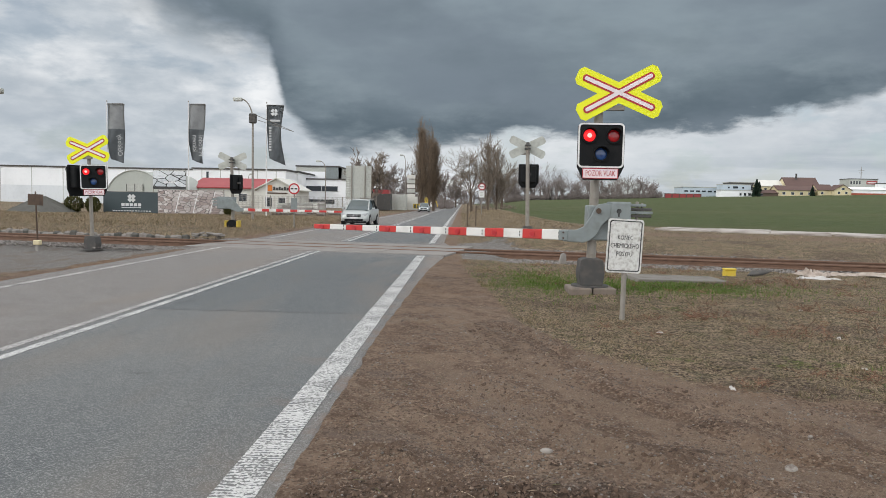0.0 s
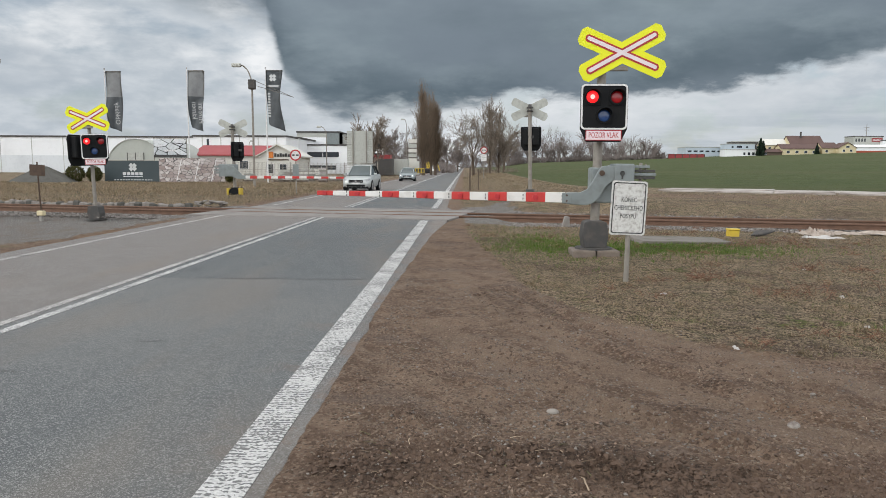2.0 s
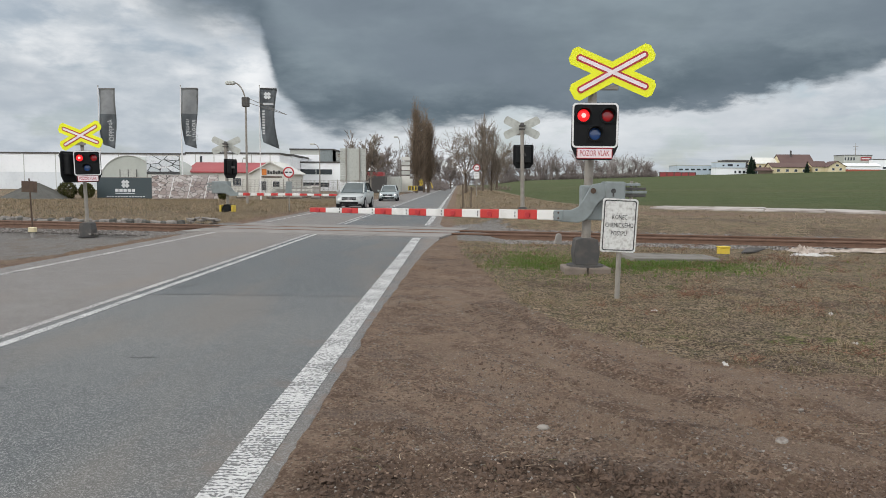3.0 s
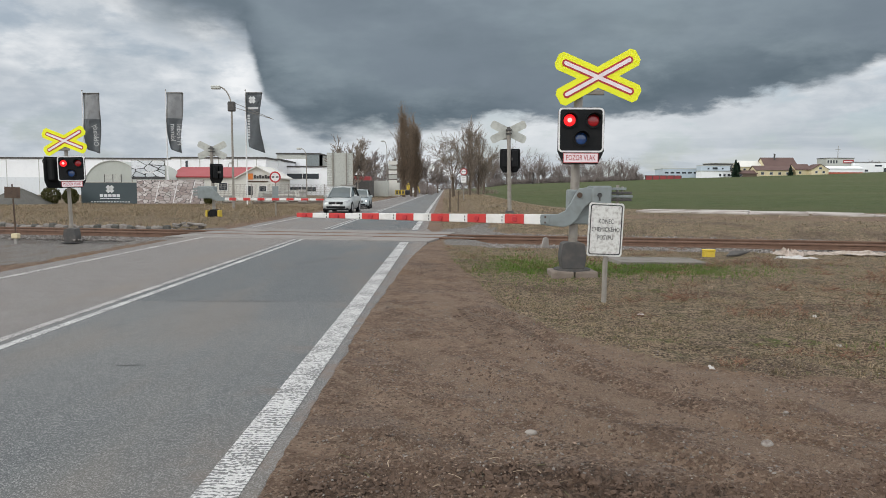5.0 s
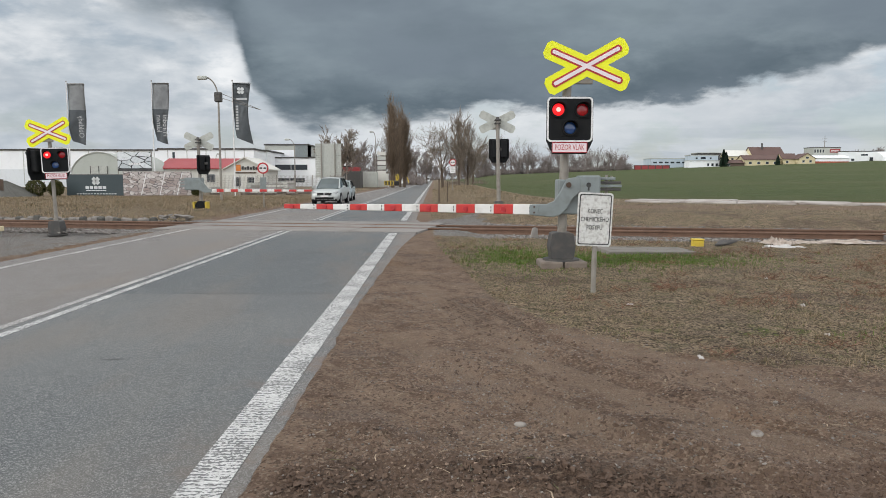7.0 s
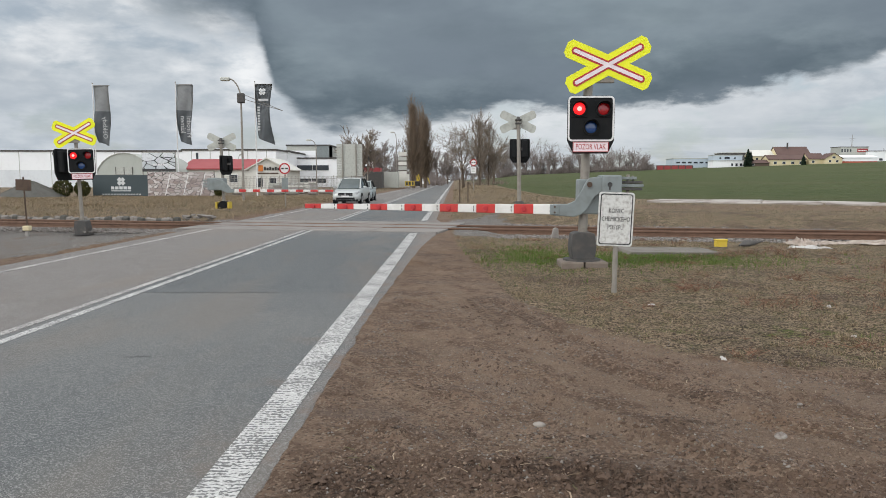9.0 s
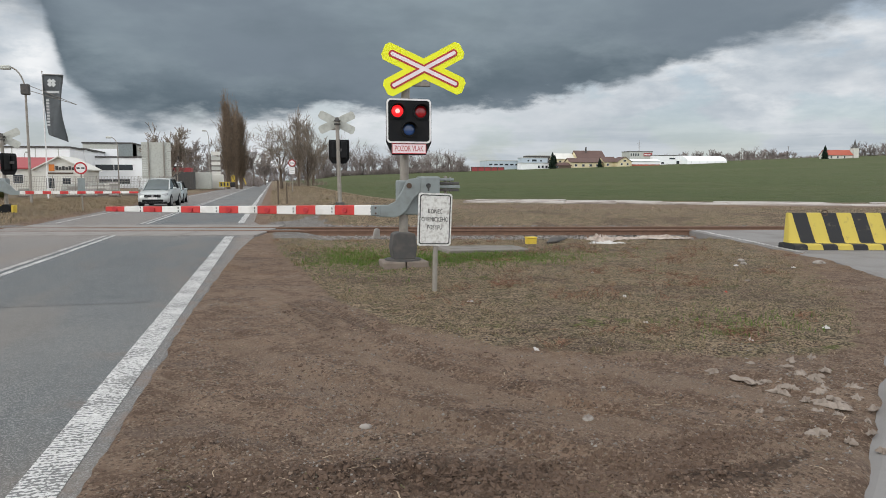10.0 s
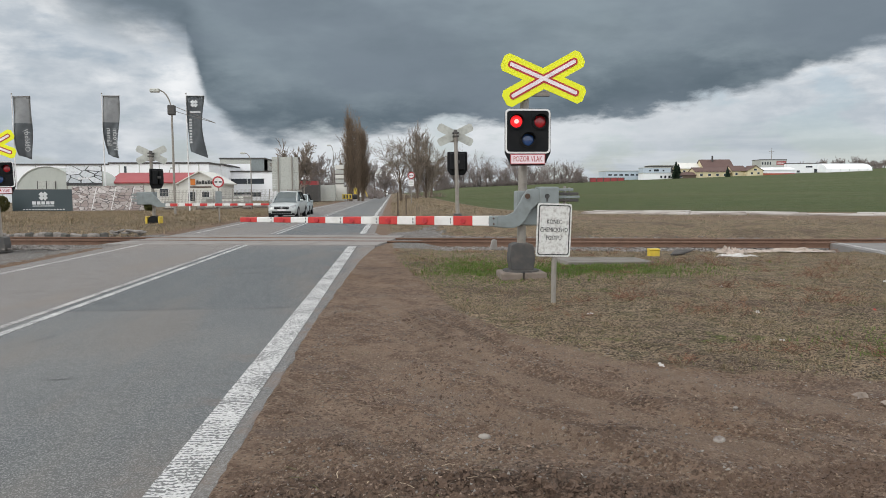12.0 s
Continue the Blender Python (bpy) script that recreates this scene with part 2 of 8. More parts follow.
def ground_mat():
    """Soil, verge turf, green field and gravel: shares kept per vertex, edges broken up by noise."""
    m = Mat("ground_soil")
    zone = m.attr("zone")
    r, g, b = m.sep(zone.outputs["Color"])
    gravel = zone.outputs["Alpha"]
    n1, n2, n3, n4 = m.noise(0.5, 5, vec=m.pos), m.noise(4.5, 6, 0.6, vec=m.pos), m.noise(30, 5, 0.65, vec=m.pos), m.noise(110, 3, 0.7, vec=m.pos)
    peb = m.voronoi(38, vec=m.pos)
    pebc = m.sep(m.voronoi(38, vec=m.pos, out="Color"))[0]
    n0 = m.noise(1.3, 6, 0.62, vec=m.pos)
    soil = m.mix(m.step(n2, 0.36, 0.64), (0.119, 0.077, 0.053), (0.217, 0.147, 0.104))
    soil = m.mix(m.math("MULTIPLY", m.step(n0, 0.50, 0.68), 0.65), soil, (0.268, 0.192, 0.140))
    soil = m.mix(m.math("MULTIPLY", m.step(n0, 0.46, 0.34), 0.60), soil, (0.086, 0.054, 0.037))
    rot = m.nt.nodes.new("ShaderNodeMapping")
    m.put(rot.inputs["Vector"], m.pos)
    rot.inputs["Rotation"].default_value = (0, 0, radians(52))
    rut = m.noise(1.9, 5, 0.66, vec=rot.outputs[0], stretch=(0.16, 2.4, 1.0))
    soil = m.mix(m.math("MULTIPLY", m.step(rut, 0.55, 0.66), 0.45), soil, (0.237, 0.178, 0.133))
    soil = m.mix(m.math("MULTIPLY", m.step(rut, 0.44, 0.34), 0.40), soil, (0.073, 0.045, 0.031))
    # ochre and violet-grey tints of the subsoil
    soil = m.mix(m.math("MULTIPLY", m.step(n1, 0.54, 0.66), 0.35), soil, (0.207, 0.120, 0.059))
    soil = m.mix(m.math("MULTIPLY", m.step(m.noise(0.9, 5, vec=m.pos, stretch=(1, 1.6, 1)), 0.55, 0.66), 0.40), soil, (0.177, 0.142, 0.122))
    crumb = m.sep(m.voronoi(60, vec=m.pos, out="Color"))
    crumb2 = m.sep(m.voronoi(26, vec=m.pos, out="Color"))
    soil = m.mix(m.math("MULTIPLY", m.math("MULTIPLY", m.step(crumb[0], 0.70, 0.97), 0.70), m.step(n2, 0.36, 0.62)), soil, (0.032, 0.020, 0.013))
    soil = m.mix(m.math("MULTIPLY", m.step(crumb[1], 0.70, 0.96), 0.55), soil, (0.313, 0.240, 0.178))
    soil = m.mix(m.math("MULTIPLY", m.math("MULTIPLY", m.step(crumb2[0], 0.74, 0.98), 0.60), m.step(n2, 0.44, 0.60)), soil, (0.040, 0.025, 0.017))
    soil = m.mix(m.math("MULTIPLY", m.step(n3, 0.55, 0.64), 0.65), soil, (0.045, 0.028, 0.019))
    soil = m.mix(m.math("MULTIPLY", m.step(n4, 0.55, 0.66), 0.45), soil, (0.247, 0.190, 0.140))
    wet, lane, _ = m.sep(m.attr("wear").outputs["Color"])
    rag = m.math("MULTIPLY", m.math("SUBTRACT", m.math("ADD", m.math("MULTIPLY", n2, 0.55), m.math("MULTIPLY", n3, 0.45)), 0.5), 2.6)
    soil = m.mix(m.math("MULTIPLY", m.step(m.math("ADD", lane, rag), 0.35, 0.75), 0.55), soil, m.mix(m.step(n4, 0.40, 0.62), (0.177, 0.124, 0.089), (0.288, 0.215, 0.160)))
    soil = m.mix(m.math("MULTIPLY", m.step(m.math("ADD", wet, rag), 0.32, 0.72), 0.72), soil, m.mix(m.step(n3, 0.42, 0.60), (0.067, 0.043, 0.030), (0.024, 0.015, 0.011)))
    pebm = m.math("MULTIPLY", m.math("MULTIPLY", m.step(peb, 0.36, 0.26), m.step(pebc, 0.72, 0.76)), m.step(n2, 0.42, 0.55))
    soil = m.mix(m.math("MULTIPLY", pebm, 0.75), soil, (0.293, 0.260, 0.207))
    thatch = m.noise(48, 5, 0.7, vec=m.pos, stretch=(1.0, 0.6, 1.0))
    dry = m.mix(m.step(n3, 0.43, 0.56), (0.052, 0.036, 0.025), (0.330, 0.250, 0.165))
    dry = m.mix(m.math("MULTIPLY", m.step(n2, 0.42, 0.62), 0.65), dry, m.mix(m.step(n3, 0.45, 0.58), (0.045, 0.044, 0.020), (0.135, 0.125, 0.058)))
    dry = m.mix(m.math("MULTIPLY", m.step(n0, 0.52, 0.66), 0.55), dry, m.mix(m.step(n3, 0.44, 0.58), (0.045, 0.026, 0.019), (0.200, 0.128, 0.090)))
    dry = m.mix(m.math("MULTIPLY", m.step(n1, 0.5, 0.68), 0.55), dry, (0.070, 0.048, 0.038))
    dry = m.mix(m.math("MULTIPLY", m.step(thatch, 0.53, 0.62), 0.55), dry, (0.032, 0.023, 0.016))
    dry = m.mix(m.math("MULTIPLY", m.step(thatch, 0.44, 0.36), 0.60), dry, (0.40, 0.315, 0.220))
    green = m.mix(m.step(n3, 0.35, 0.65), (0.055, 0.072, 0.017), (0.112, 0.130, 0.034))
    field = m.mix(m.step(n1, 0.35, 0.68), (0.050, 0.067, 0.021), (0.071, 0.086, 0.031))
    field = m.mix(m.math("MULTIPLY", m.step(m.noise(0.35, 6, 0.7, vec=m.pos, stretch=(0.5, 1.0, 1.0)), 0.52, 0.64), 0.30), field, (0.088, 0.072, 0.040))
    far = m.noise(0.02, 4, vec=m.pos, stretch=(1, 3, 1))
    field = m.mix(m.math("MULTIPLY", m.step(far, 0.45, 0.65), 0.5), field, (0.088, 0.086, 0.040))
    stone = m.mix(m.step(pebc, 0.2, 0.8), (0.19, 0.178, 0.165), (0.42, 0.40, 0.375))
    stone = m.mix(m.math("MULTIPLY", m.step(peb, 0.30, 0.55), 0.8), stone, (0.085, 0.078, 0.070))
    stone = m.mix(m.math("MULTIPLY", m.step(n0, 0.50, 0.64), 0.55), stone, (0.150, 0.112, 0.085))
    jig = m.math("MULTIPLY", m.math("SUBTRACT", m.math("ADD", m.math("MULTIPLY", n2, 0.6), m.math("MULTIPLY", n3, 0.4)), 0.5), 1.5)
    col = m.mix(m.step(m.math("ADD", r, jig), 0.38, 0.62), soil, dry)
    col = m.mix(m.step(m.math("ADD", g, jig), 0.42, 0.62), col, green)
    col = m.mix(m.step(m.math("ADD", b, m.math("MULTIPLY", jig, 0.5)), 0.42, 0.58), col, field)
    col = m.mix(m.step(m.math("ADD", gravel, jig), 0.42, 0.58), col, stone)
    m.bump(m.math("ADD", m.math("MULTIPLY", n3, 1.0), m.math("ADD", m.math("MULTIPLY", n4, 0.45), m.math("MULTIPLY", pebm, 0.5))), 1.0, 0.045)
    return m.done(col, 0.92, spec=0.2)


def glass_mat(name, c=(0.02, 0.025, 0.03), rough=0.06):
    m = Mat(name)
    n = m.noise(2.0, 3)
    return m.done(m.mix(n, c, tuple(v * 1.8 for v in c)), rough, spec=0.6)


def stone_print(name, scale, a, c, gap, ink):
    """A printed picture of broken flagstones with dark joints."""
    m = Mat(name)
    mp = m.nt.nodes.new("ShaderNodeMapping")
    m.put(mp.inputs["Vector"], m.obj)
    mp.inputs["Scale"].default_value = (1.0, 0.0, 1.9)
    edge = m.voronoi(scale, "DISTANCE_TO_EDGE", vec=mp.outputs[0])
    cell = m.sep(m.voronoi(scale, vec=mp.outputs[0], out="Color"))
    n, n2 = m.noise(5, 5, 0.65), m.noise(1.2, 3)
    col = m.mix(cell[0], a, c)
    col = m.mix(m.math("MULTIPLY", m.step(n, 0.45, 0.7), 0.5), col, tuple(v * 0.6 for v in a))
    jig = m.math("MULTIPLY_ADD", m.math("SUBTRACT", n, 0.5), 0.12, edge)
    col = m.mix(m.step(jig, gap, gap * 0.4), col, ink)
    m.bump(n2, 0.3, 0.05)
    return m.done(col, 0.55)


def plant_mat(name, a, b, c=None):
    m = Mat(name)
    i = m.island()
    col = m.mix(m.step(i, 0.1, 0.9), a, b)
    if c:
        col = m.mix(m.step(i, 0.80, 0.86), col, c)
    return m.done(col, 0.85, spec=0.15)


M = dict(
    asphalt=asphalt_mat(), paint=marking_mat("road_paint", 0.0), faded=marking_mat("faded_road_paint", 0.45), ground=ground_mat(),
    concrete=worn("concrete", (0.30, 0.285, 0.265), rough=0.9, scale=1.5, amount=0.6, bump=0.4),
    panel=worn("crossing_panel", (0.215, 0.198, 0.183), rough=0.9, scale=1.2, amount=0.5, bump=0.5),
    path=worn("path_asphalt", (0.185, 0.176, 0.168), rough=0.9, scale=0.8, amount=0.6, grain=120, bump=0.6),
    rail=worn("rail_rust", (0.145, 0.082, 0.053), (0.085, 0.050, 0.036), 0.75, 0.0, 4, 0.5),
    railtop=worn("rail_head", (0.30, 0.205, 0.155), (0.12, 0.07, 0.05), 0.45, 0.3, 3, 0.4),
    sleeper=worn("sleeper_concrete", (0.22, 0.20, 0.18), rough=0.9, scale=4, amount=0.6),
    stone=None, galv=worn("galvanised_pole", (0.27, 0.25, 0.22), (0.15, 0.12, 0.09), 0.6, 0.25, 5, 0.5),
    greybox=worn("grey_enamel", (0.215, 0.245, 0.245), (0.10, 0.10, 0.09), 0.5, 0.0, 4, 0.4),
    darkgrey=worn("dark_grey_cover", (0.060, 0.058, 0.056), (0.14, 0.12, 0.10), 0.75, 0.0, 5, 0.5),
    black=worn("black_housing", (0.010, 0.011, 0.012), (0.03, 0.028, 0.026), 0.7, 0.0, 6, 0.3),
    white=worn("white_sheet", (0.72, 0.72, 0.71), (0.30, 0.26, 0.22), 0.5, 0.0, 7, 0.3),
    shabby=worn("flaking_white_sheet", (0.66, 0.66, 0.63), (0.22, 0.19, 0.16), 0.6, 0.0, 22, 0.62),
    yellow=worn("yellow_reflective", (0.80, 0.83, 0.005), (0.55, 0.52, 0.05), 0.35, 0.0, 3, 0.12),
    red=worn("red_reflective", (0.42, 0.022, 0.028), (0.22, 0.03, 0.03), 0.4, 0.0, 5, 0.25),
    pink=worn("white_reflective", (0.80, 0.72, 0.74), (0.45, 0.38, 0.38), 0.4, 0.0, 5, 0.2),
    rear=worn("bare_aluminium", (0.46, 0.47, 0.43), (0.20, 0.20, 0.17), 0.55, 0.2, 6, 0.4),
    boomred=worn("boom_red", (0.52, 0.035, 0.030), (0.25, 0.06, 0.05), 0.5, 0.0, 4, 0.3),
    boomwhite=worn("boom_white", (0.72, 0.71, 0.68), (0.30, 0.27, 0.24), 0.5, 0.0, 4, 0.35),
    ink=worn("black_paint", (0.03, 0.03, 0.03), (0.2, 0.2, 0.19), 0.6, 0.0, 9, 0.5),
    glow=Mat("lit_red_lamp").done((0.35, 0.004, 0.006), 0.3, emit=(1.0, 0.015, 0.02), power=0.85),
    core=Mat("lamp_filament").done((0.5, 0.1, 0.1), 0.3, emit=(1.0, 0.42, 0.38), power=1.5),
    lens=Mat("red_lens").done((0.36, 0.008, 0.012), 0.18, spec=0.7),
    blue=Mat("blue_lens").done((0.020, 0.065, 0.20), 0.12, spec=0.8),
    ny=None, glass=glass_mat("dark_glass"), carglass=glass_mat("car_glass", (0.038, 0.050, 0.049), 0.05),
    tyre=worn("tyre_rubber", (0.020, 0.020, 0.020), (0.08, 0.07, 0.06), 0.85, 0, 8, 0.3),
    alloy=worn("alloy_wheel", (0.35, 0.35, 0.35), (0.1, 0.1, 0.1), 0.4, 0.6, 10, 0.3),
    silver=worn("silver_car_paint", (0.44, 0.46, 0.45), (0.38, 0.37, 0.35), 0.34, 0.35, 2, 0.2, 200, 0.02),
    palesilver=worn("pale_car_paint", (0.34, 0.38, 0.385), (0.28, 0.28, 0.27), 0.34, 0.3, 2, 0.2, 200, 0.02),
    lampglass=Mat("headlamp_glass").done((0.42, 0.44, 0.45), 0.1, spec=0.8),
    headlight=Mat("lit_headlamp").done((0.9, 0.9, 0.9), 0.1, emit=(1.0, 0.97, 0.9), power=0.9),
    bark=worn("grey_brown_bark", (0.115, 0.085, 0.062), (0.06, 0.05, 0.04), 0.9, 0, 3, 0.5),
    twig=plant_mat("bare_twigs", (0.125, 0.096, 0.070), (0.235, 0.178, 0.130)),
    greytwig=plant_mat("grey_bare_twigs", (0.145, 0.118, 0.096), (0.285, 0.238, 0.195)),
    # distance haze is put into this colour: paler, greyer wood
    farwood=plant_mat("hazed_bare_wood", (0.150, 0.128, 0.120), (0.275, 0.238, 0.220)),
    fir=plant_mat("conifer_needles", (0.012, 0.024, 0.016), (0.025, 0.042, 0.026)),
    deadweed=plant_mat("dead_weed_stalks", (0.085, 0.042, 0.028), (0.26, 0.150, 0.098)),
    hedge=plant_mat("hedge_leaves", (0.040, 0.045, 0.014), (0.085, 0.080, 0.028)),
    straw=plant_mat("dry_grass", (0.14, 0.10, 0.068), (0.42, 0.33, 0.235), (0.11, 0.10, 0.05)),
    brownblade=plant_mat("verge_blades", (0.075, 0.046, 0.031), (0.42, 0.315, 0.215), (0.115, 0.125, 0.038)),
    greenblade=plant_mat("green_blades", (0.065, 0.115, 0.018), (0.135, 0.215, 0.042), (0.17, 0.16, 0.07)),
    hall=worn("white_cladding", (0.84, 0.855, 0.865), (0.50, 0.52, 0.52), 0.5, 0, 0.2, 0.25, 2, 0.02),
    plaster=worn("pale_plaster", (0.62, 0.61, 0.56), (0.42, 0.40, 0.36), 0.8, 0, 0.4, 0.3, 4),
    cream=worn("cream_plaster", (0.60, 0.52, 0.33), (0.4, 0.35, 0.25), 0.8, 0, 0.3, 0.3, 4),
    redroof=worn("red_roof_sheet", (0.30, 0.040, 0.042), (0.18, 0.04, 0.04), 0.5, 0, 0.3, 0.35, 3),
    brownroof=worn("brown_roof_tile", (0.105, 0.060, 0.050), (0.06, 0.04, 0.04), 0.8, 0, 0.3, 0.4, 3),
    orangeroof=worn("red_tile_roof", (0.36, 0.085, 0.05), (0.2, 0.07, 0.05), 0.8, 0, 0.3, 0.4, 3),
    tent=worn("tent_canvas", (0.42, 0.44, 0.40), (0.28, 0.30, 0.27), 0.7, 0, 0.5, 0.3, 4),
    bannerdark=worn("dark_green_banner", (0.040, 0.058, 0.064), (0.065, 0.078, 0.082), 0.5, 0, 0.8, 0.3, 5),
    bannertext=worn("banner_lettering", (0.62, 0.64, 0.64), (0.4, 0.42, 0.42), 0.6, 0, 3, 0.2),
    flagprint=stone_print("printed_flagstones", 1.9, (0.30, 0.235, 0.215), (0.62, 0.585, 0.565), 0.050, (0.060, 0.052, 0.050)),
    crackprint=stone_print("printed_cracked_stone", 0.95, (0.50, 0.535, 0.55), (0.72, 0.745, 0.755), 0.055, (0.018, 0.019, 0.020)),
    stonepale=worn("printed_pale_stone", (0.42, 0.39, 0.385), (0.28, 0.25, 0.25), 0.6, 0, 1.5, 0.6, 8),
    flag=worn("dark_flag_cloth", (0.185, 0.203, 0.215), (0.13, 0.135, 0.14), 0.8, 0, 2, 0.4, 30),
    flagtext=worn("flag_lettering", (0.50, 0.51, 0.515), (0.38, 0.39, 0.40), 0.8, 0, 3, 0.3, 30),
    flaggrey=worn("grey_flag_cloth", (0.40, 0.41, 0.415), (0.22, 0.225, 0.23), 0.8, 0, 2, 0.4, 30),
    slabworn=worn("worn_track_slab", (0.40, 0.365, 0.335), (0.115, 0.082, 0.062), 0.9, 0, 0.55, 0.95, 9, 0.5),
    factoryblue=worn("pale_blue_cladding", (0.47, 0.54, 0.60), (0.36, 0.42, 0.47), 0.6, 0, 0.3, 0.4, 2),
    lightband=worn("pale_wall_band", (0.68, 0.71, 0.73), (0.54, 0.57, 0.59), 0.4, 0, 0.25, 0.5, 2, 0.02),
    plinthstone=worn("brown_plinth_concrete", (0.19, 0.155, 0.128), (0.09, 0.070, 0.055), 0.95, 0, 5, 0.6, 30, 0.5),
    slabdark=worn("mossy_slab", (0.165, 0.150, 0.132), (0.07, 0.065, 0.045), 0.95, 0, 2.5, 0.7, 25, 0.5),
    bankstraw=plant_mat("bank_straw", (0.13, 0.095, 0.060), (0.42, 0.325, 0.215), (0.10, 0.092, 0.042)),
    grit=worn("dark_aggregate", (0.085, 0.082, 0.072), (0.05, 0.05, 0.045), 0.95, 0, 2, 0.5, 20, 0.6),
    orange=worn("orange_sheet", (0.62, 0.19, 0.03), (0.4, 0.15, 0.05), 0.6, 0, 2, 0.3),
    rust=worn("rusty_sheet", (0.085, 0.055, 0.038), (0.04, 0.03, 0.025), 0.85, 0, 6, 0.5),
    plasticyellow=worn("yellow_plastic", (0.58, 0.42, 0.04), (0.4, 0.3, 0.1), 0.5, 0, 8, 0.3),
    cloth=worn("dirty_cloth", (0.42, 0.36, 0.31), (0.16, 0.12, 0.09), 0.9, 0, 6, 0.7, 30, 0.4),
    paper=worn("muddy_paper", (0.245, 0.205, 0.170), (0.15, 0.115, 0.09), 0.9, 0, 9, 0.7, 30, 0.4),
    litter=worn("white_litter", (0.50, 0.48, 0.46), (0.35, 0.3, 0.26), 0.6, 0, 12, 0.4),
    red_litter=worn("red_litter", (0.5, 0.05, 0.03), (0.2, 0.05, 0.04), 0.6, 0, 12, 0.4),
)


def rock_mat(name="field_stone", a=(0.085, 0.072, 0.062), c=(0.27, 0.245, 0.215)):
    m = Mat(name)
    i, n = m.island(), m.noise(18, 4)
    col = m.mix(i, a, c)
    col = m.mix(m.step(n, 0.45, 0.7), col, (0.12, 0.095, 0.08))
    m.bump(n, 0.4, 0.01)
    return m.done(col, 0.9)


M["stone"] = rock_mat()
M["black"].node_tree.nodes["Principled BSDF"].inputs["Specular IOR Level"].default_value = 0.15
M["ballast"] = rock_mat("ballast_stone", (0.080, 0.073, 0.067), (0.285, 0.265, 0.245))


# ---- mesh helpers ----
def part(name, bm, mat, parent=None, label=""):
    me = bpy.data.meshes.new(name)
    bm.to_mesh(me)
    bm.free()
    for mm in (mat if isinstance(mat, (list, tuple)) else [mat]):
        me.materials.append(mm)
    ob = new(name, me)
    if parent is not None:
        ob.parent = parent
    if label:
        ob["label"] = label
    return ob


def thing(name, m, label, category, group="", kind=""):
    ob = new(name)
    ob.empty_display_size = 0.2
    ob.matrix_world = m
    return tagged(ob, label, category, group, kind)


def smooth_shade(ob):
    ob.data.polygons.foreach_set("use_smooth", [True] * len(ob.data.polygons))
    return ob


def box(x0, x1, y0, y1, z0, z1, bev=0.0, bm=None, segs=1):
    own = bm is None
    b = bmesh.new()
    r = bmesh.ops.create_cube(b, size=1.0)
    for v in b.verts:
        v.co = ((x0 + x1) / 2 + v.co.x * (x1 - x0), (y0 + y1) / 2 + v.co.y * (y1 - y0), (z0 + z1) / 2 + v.co.z * (z1 - z0))
    if bev:
        bmesh.ops.bevel(b, geom=b.edges[:], offset=bev, segments=segs, affect="EDGES", profile=0.5)
    if own:
        return b
    return join(bm, b)


def join(bm, b):
    me = bpy.data.meshes.new("tmp")
    b.to_mesh(me)
    b.free()
    bm.from_mesh(me)
    bpy.data.meshes.remove(me)
    return bm


def tube(p, q, r0, r1=None, n=12, bm=None, cap=True):
    """A tapered rod from p to q."""
    bm = bmesh.new() if bm is None else bm
    p, q = Vector(p), Vector(q)
    r1 = r0 if r1 is None else r1
    d = (q - p).normalized()
    u = d.orthogonal().normalized()
    w = d.cross(u)
    rings = []
    for c, r in ((p, r0), (q, r1)):
        rings.append([bm.verts.new(c + (u * math.cos(2 * math.pi * i / n) + w * math.sin(2 * math.pi * i / n)) * r) for i in range(n)])
    for i in range(n):
        bm.faces.new((rings[0][i], rings[0][(i + 1) % n], rings[1][(i + 1) % n], rings[1][i]))
    if cap:
        bm.faces.new(rings[0][::-1]), bm.faces.new(rings[1])
    return bm


def prism(pts, y0, y1, bm=None, bev=0.0):
    """An outline in x, z carried along y."""
    b = bmesh.new()
    f = [b.verts.new((x, y0, z)) for x, z in pts]
    k = [b.verts.new((x, y1, z)) for x, z in pts]
    b.faces.new(f), b.faces.new(k[::-1])
    for i in range(len(pts)):
        j = (i + 1) % len(pts)
        b.faces.new((f[j], f[i], k[i], k[j]))
    bmesh.ops.recalc_face_normals(b, faces=b.faces[:])
    if bev:
        bmesh.ops.bevel(b, geom=b.edges[:], offset=bev, segments=2, affect="EDGES", profile=0.5)
    return b if bm is None else join(bm, b)


def rounded(w, h, r, n=5):
    """A rounded rectangle's outline, centred."""
    out = []
    for cx, cz, a0 in ((w / 2 - r, h / 2 - r, 0), (-w / 2 + r, h / 2 - r, 90), (-w / 2 + r, -h / 2 + r, 180), (w / 2 - r, -h / 2 + r, 270)):
        for i in range(n + 1):
            a = radians(a0 + 90 * i / n)
            out.append((cx + r * math.cos(a), cz + r * math.sin(a)))
    return out


def ring(outer, inner, y0, y1):
    """A flat frame between two outlines of equal count, in x, z."""
    b = bmesh.new()
    n = len(outer)
    vs = [[b.verts.new((x, y, z)) for x, z in o] for o in (outer, inner) for y in (y0, y1)]
    of, ok, nf, nk = vs
    for i in range(n):
        j = (i + 1) % n
        b.faces.new((of[i], of[j], nf[j], nf[i])), b.faces.new((ok[j], ok[i], nk[i], nk[j]))
        b.faces.new((of[j], of[i], ok[i], ok[j])), b.faces.new((nf[i], nf[j], nk[j], nk[i]))
    bmesh.ops.recalc_face_normals(b, faces=b.faces[:])
    return b


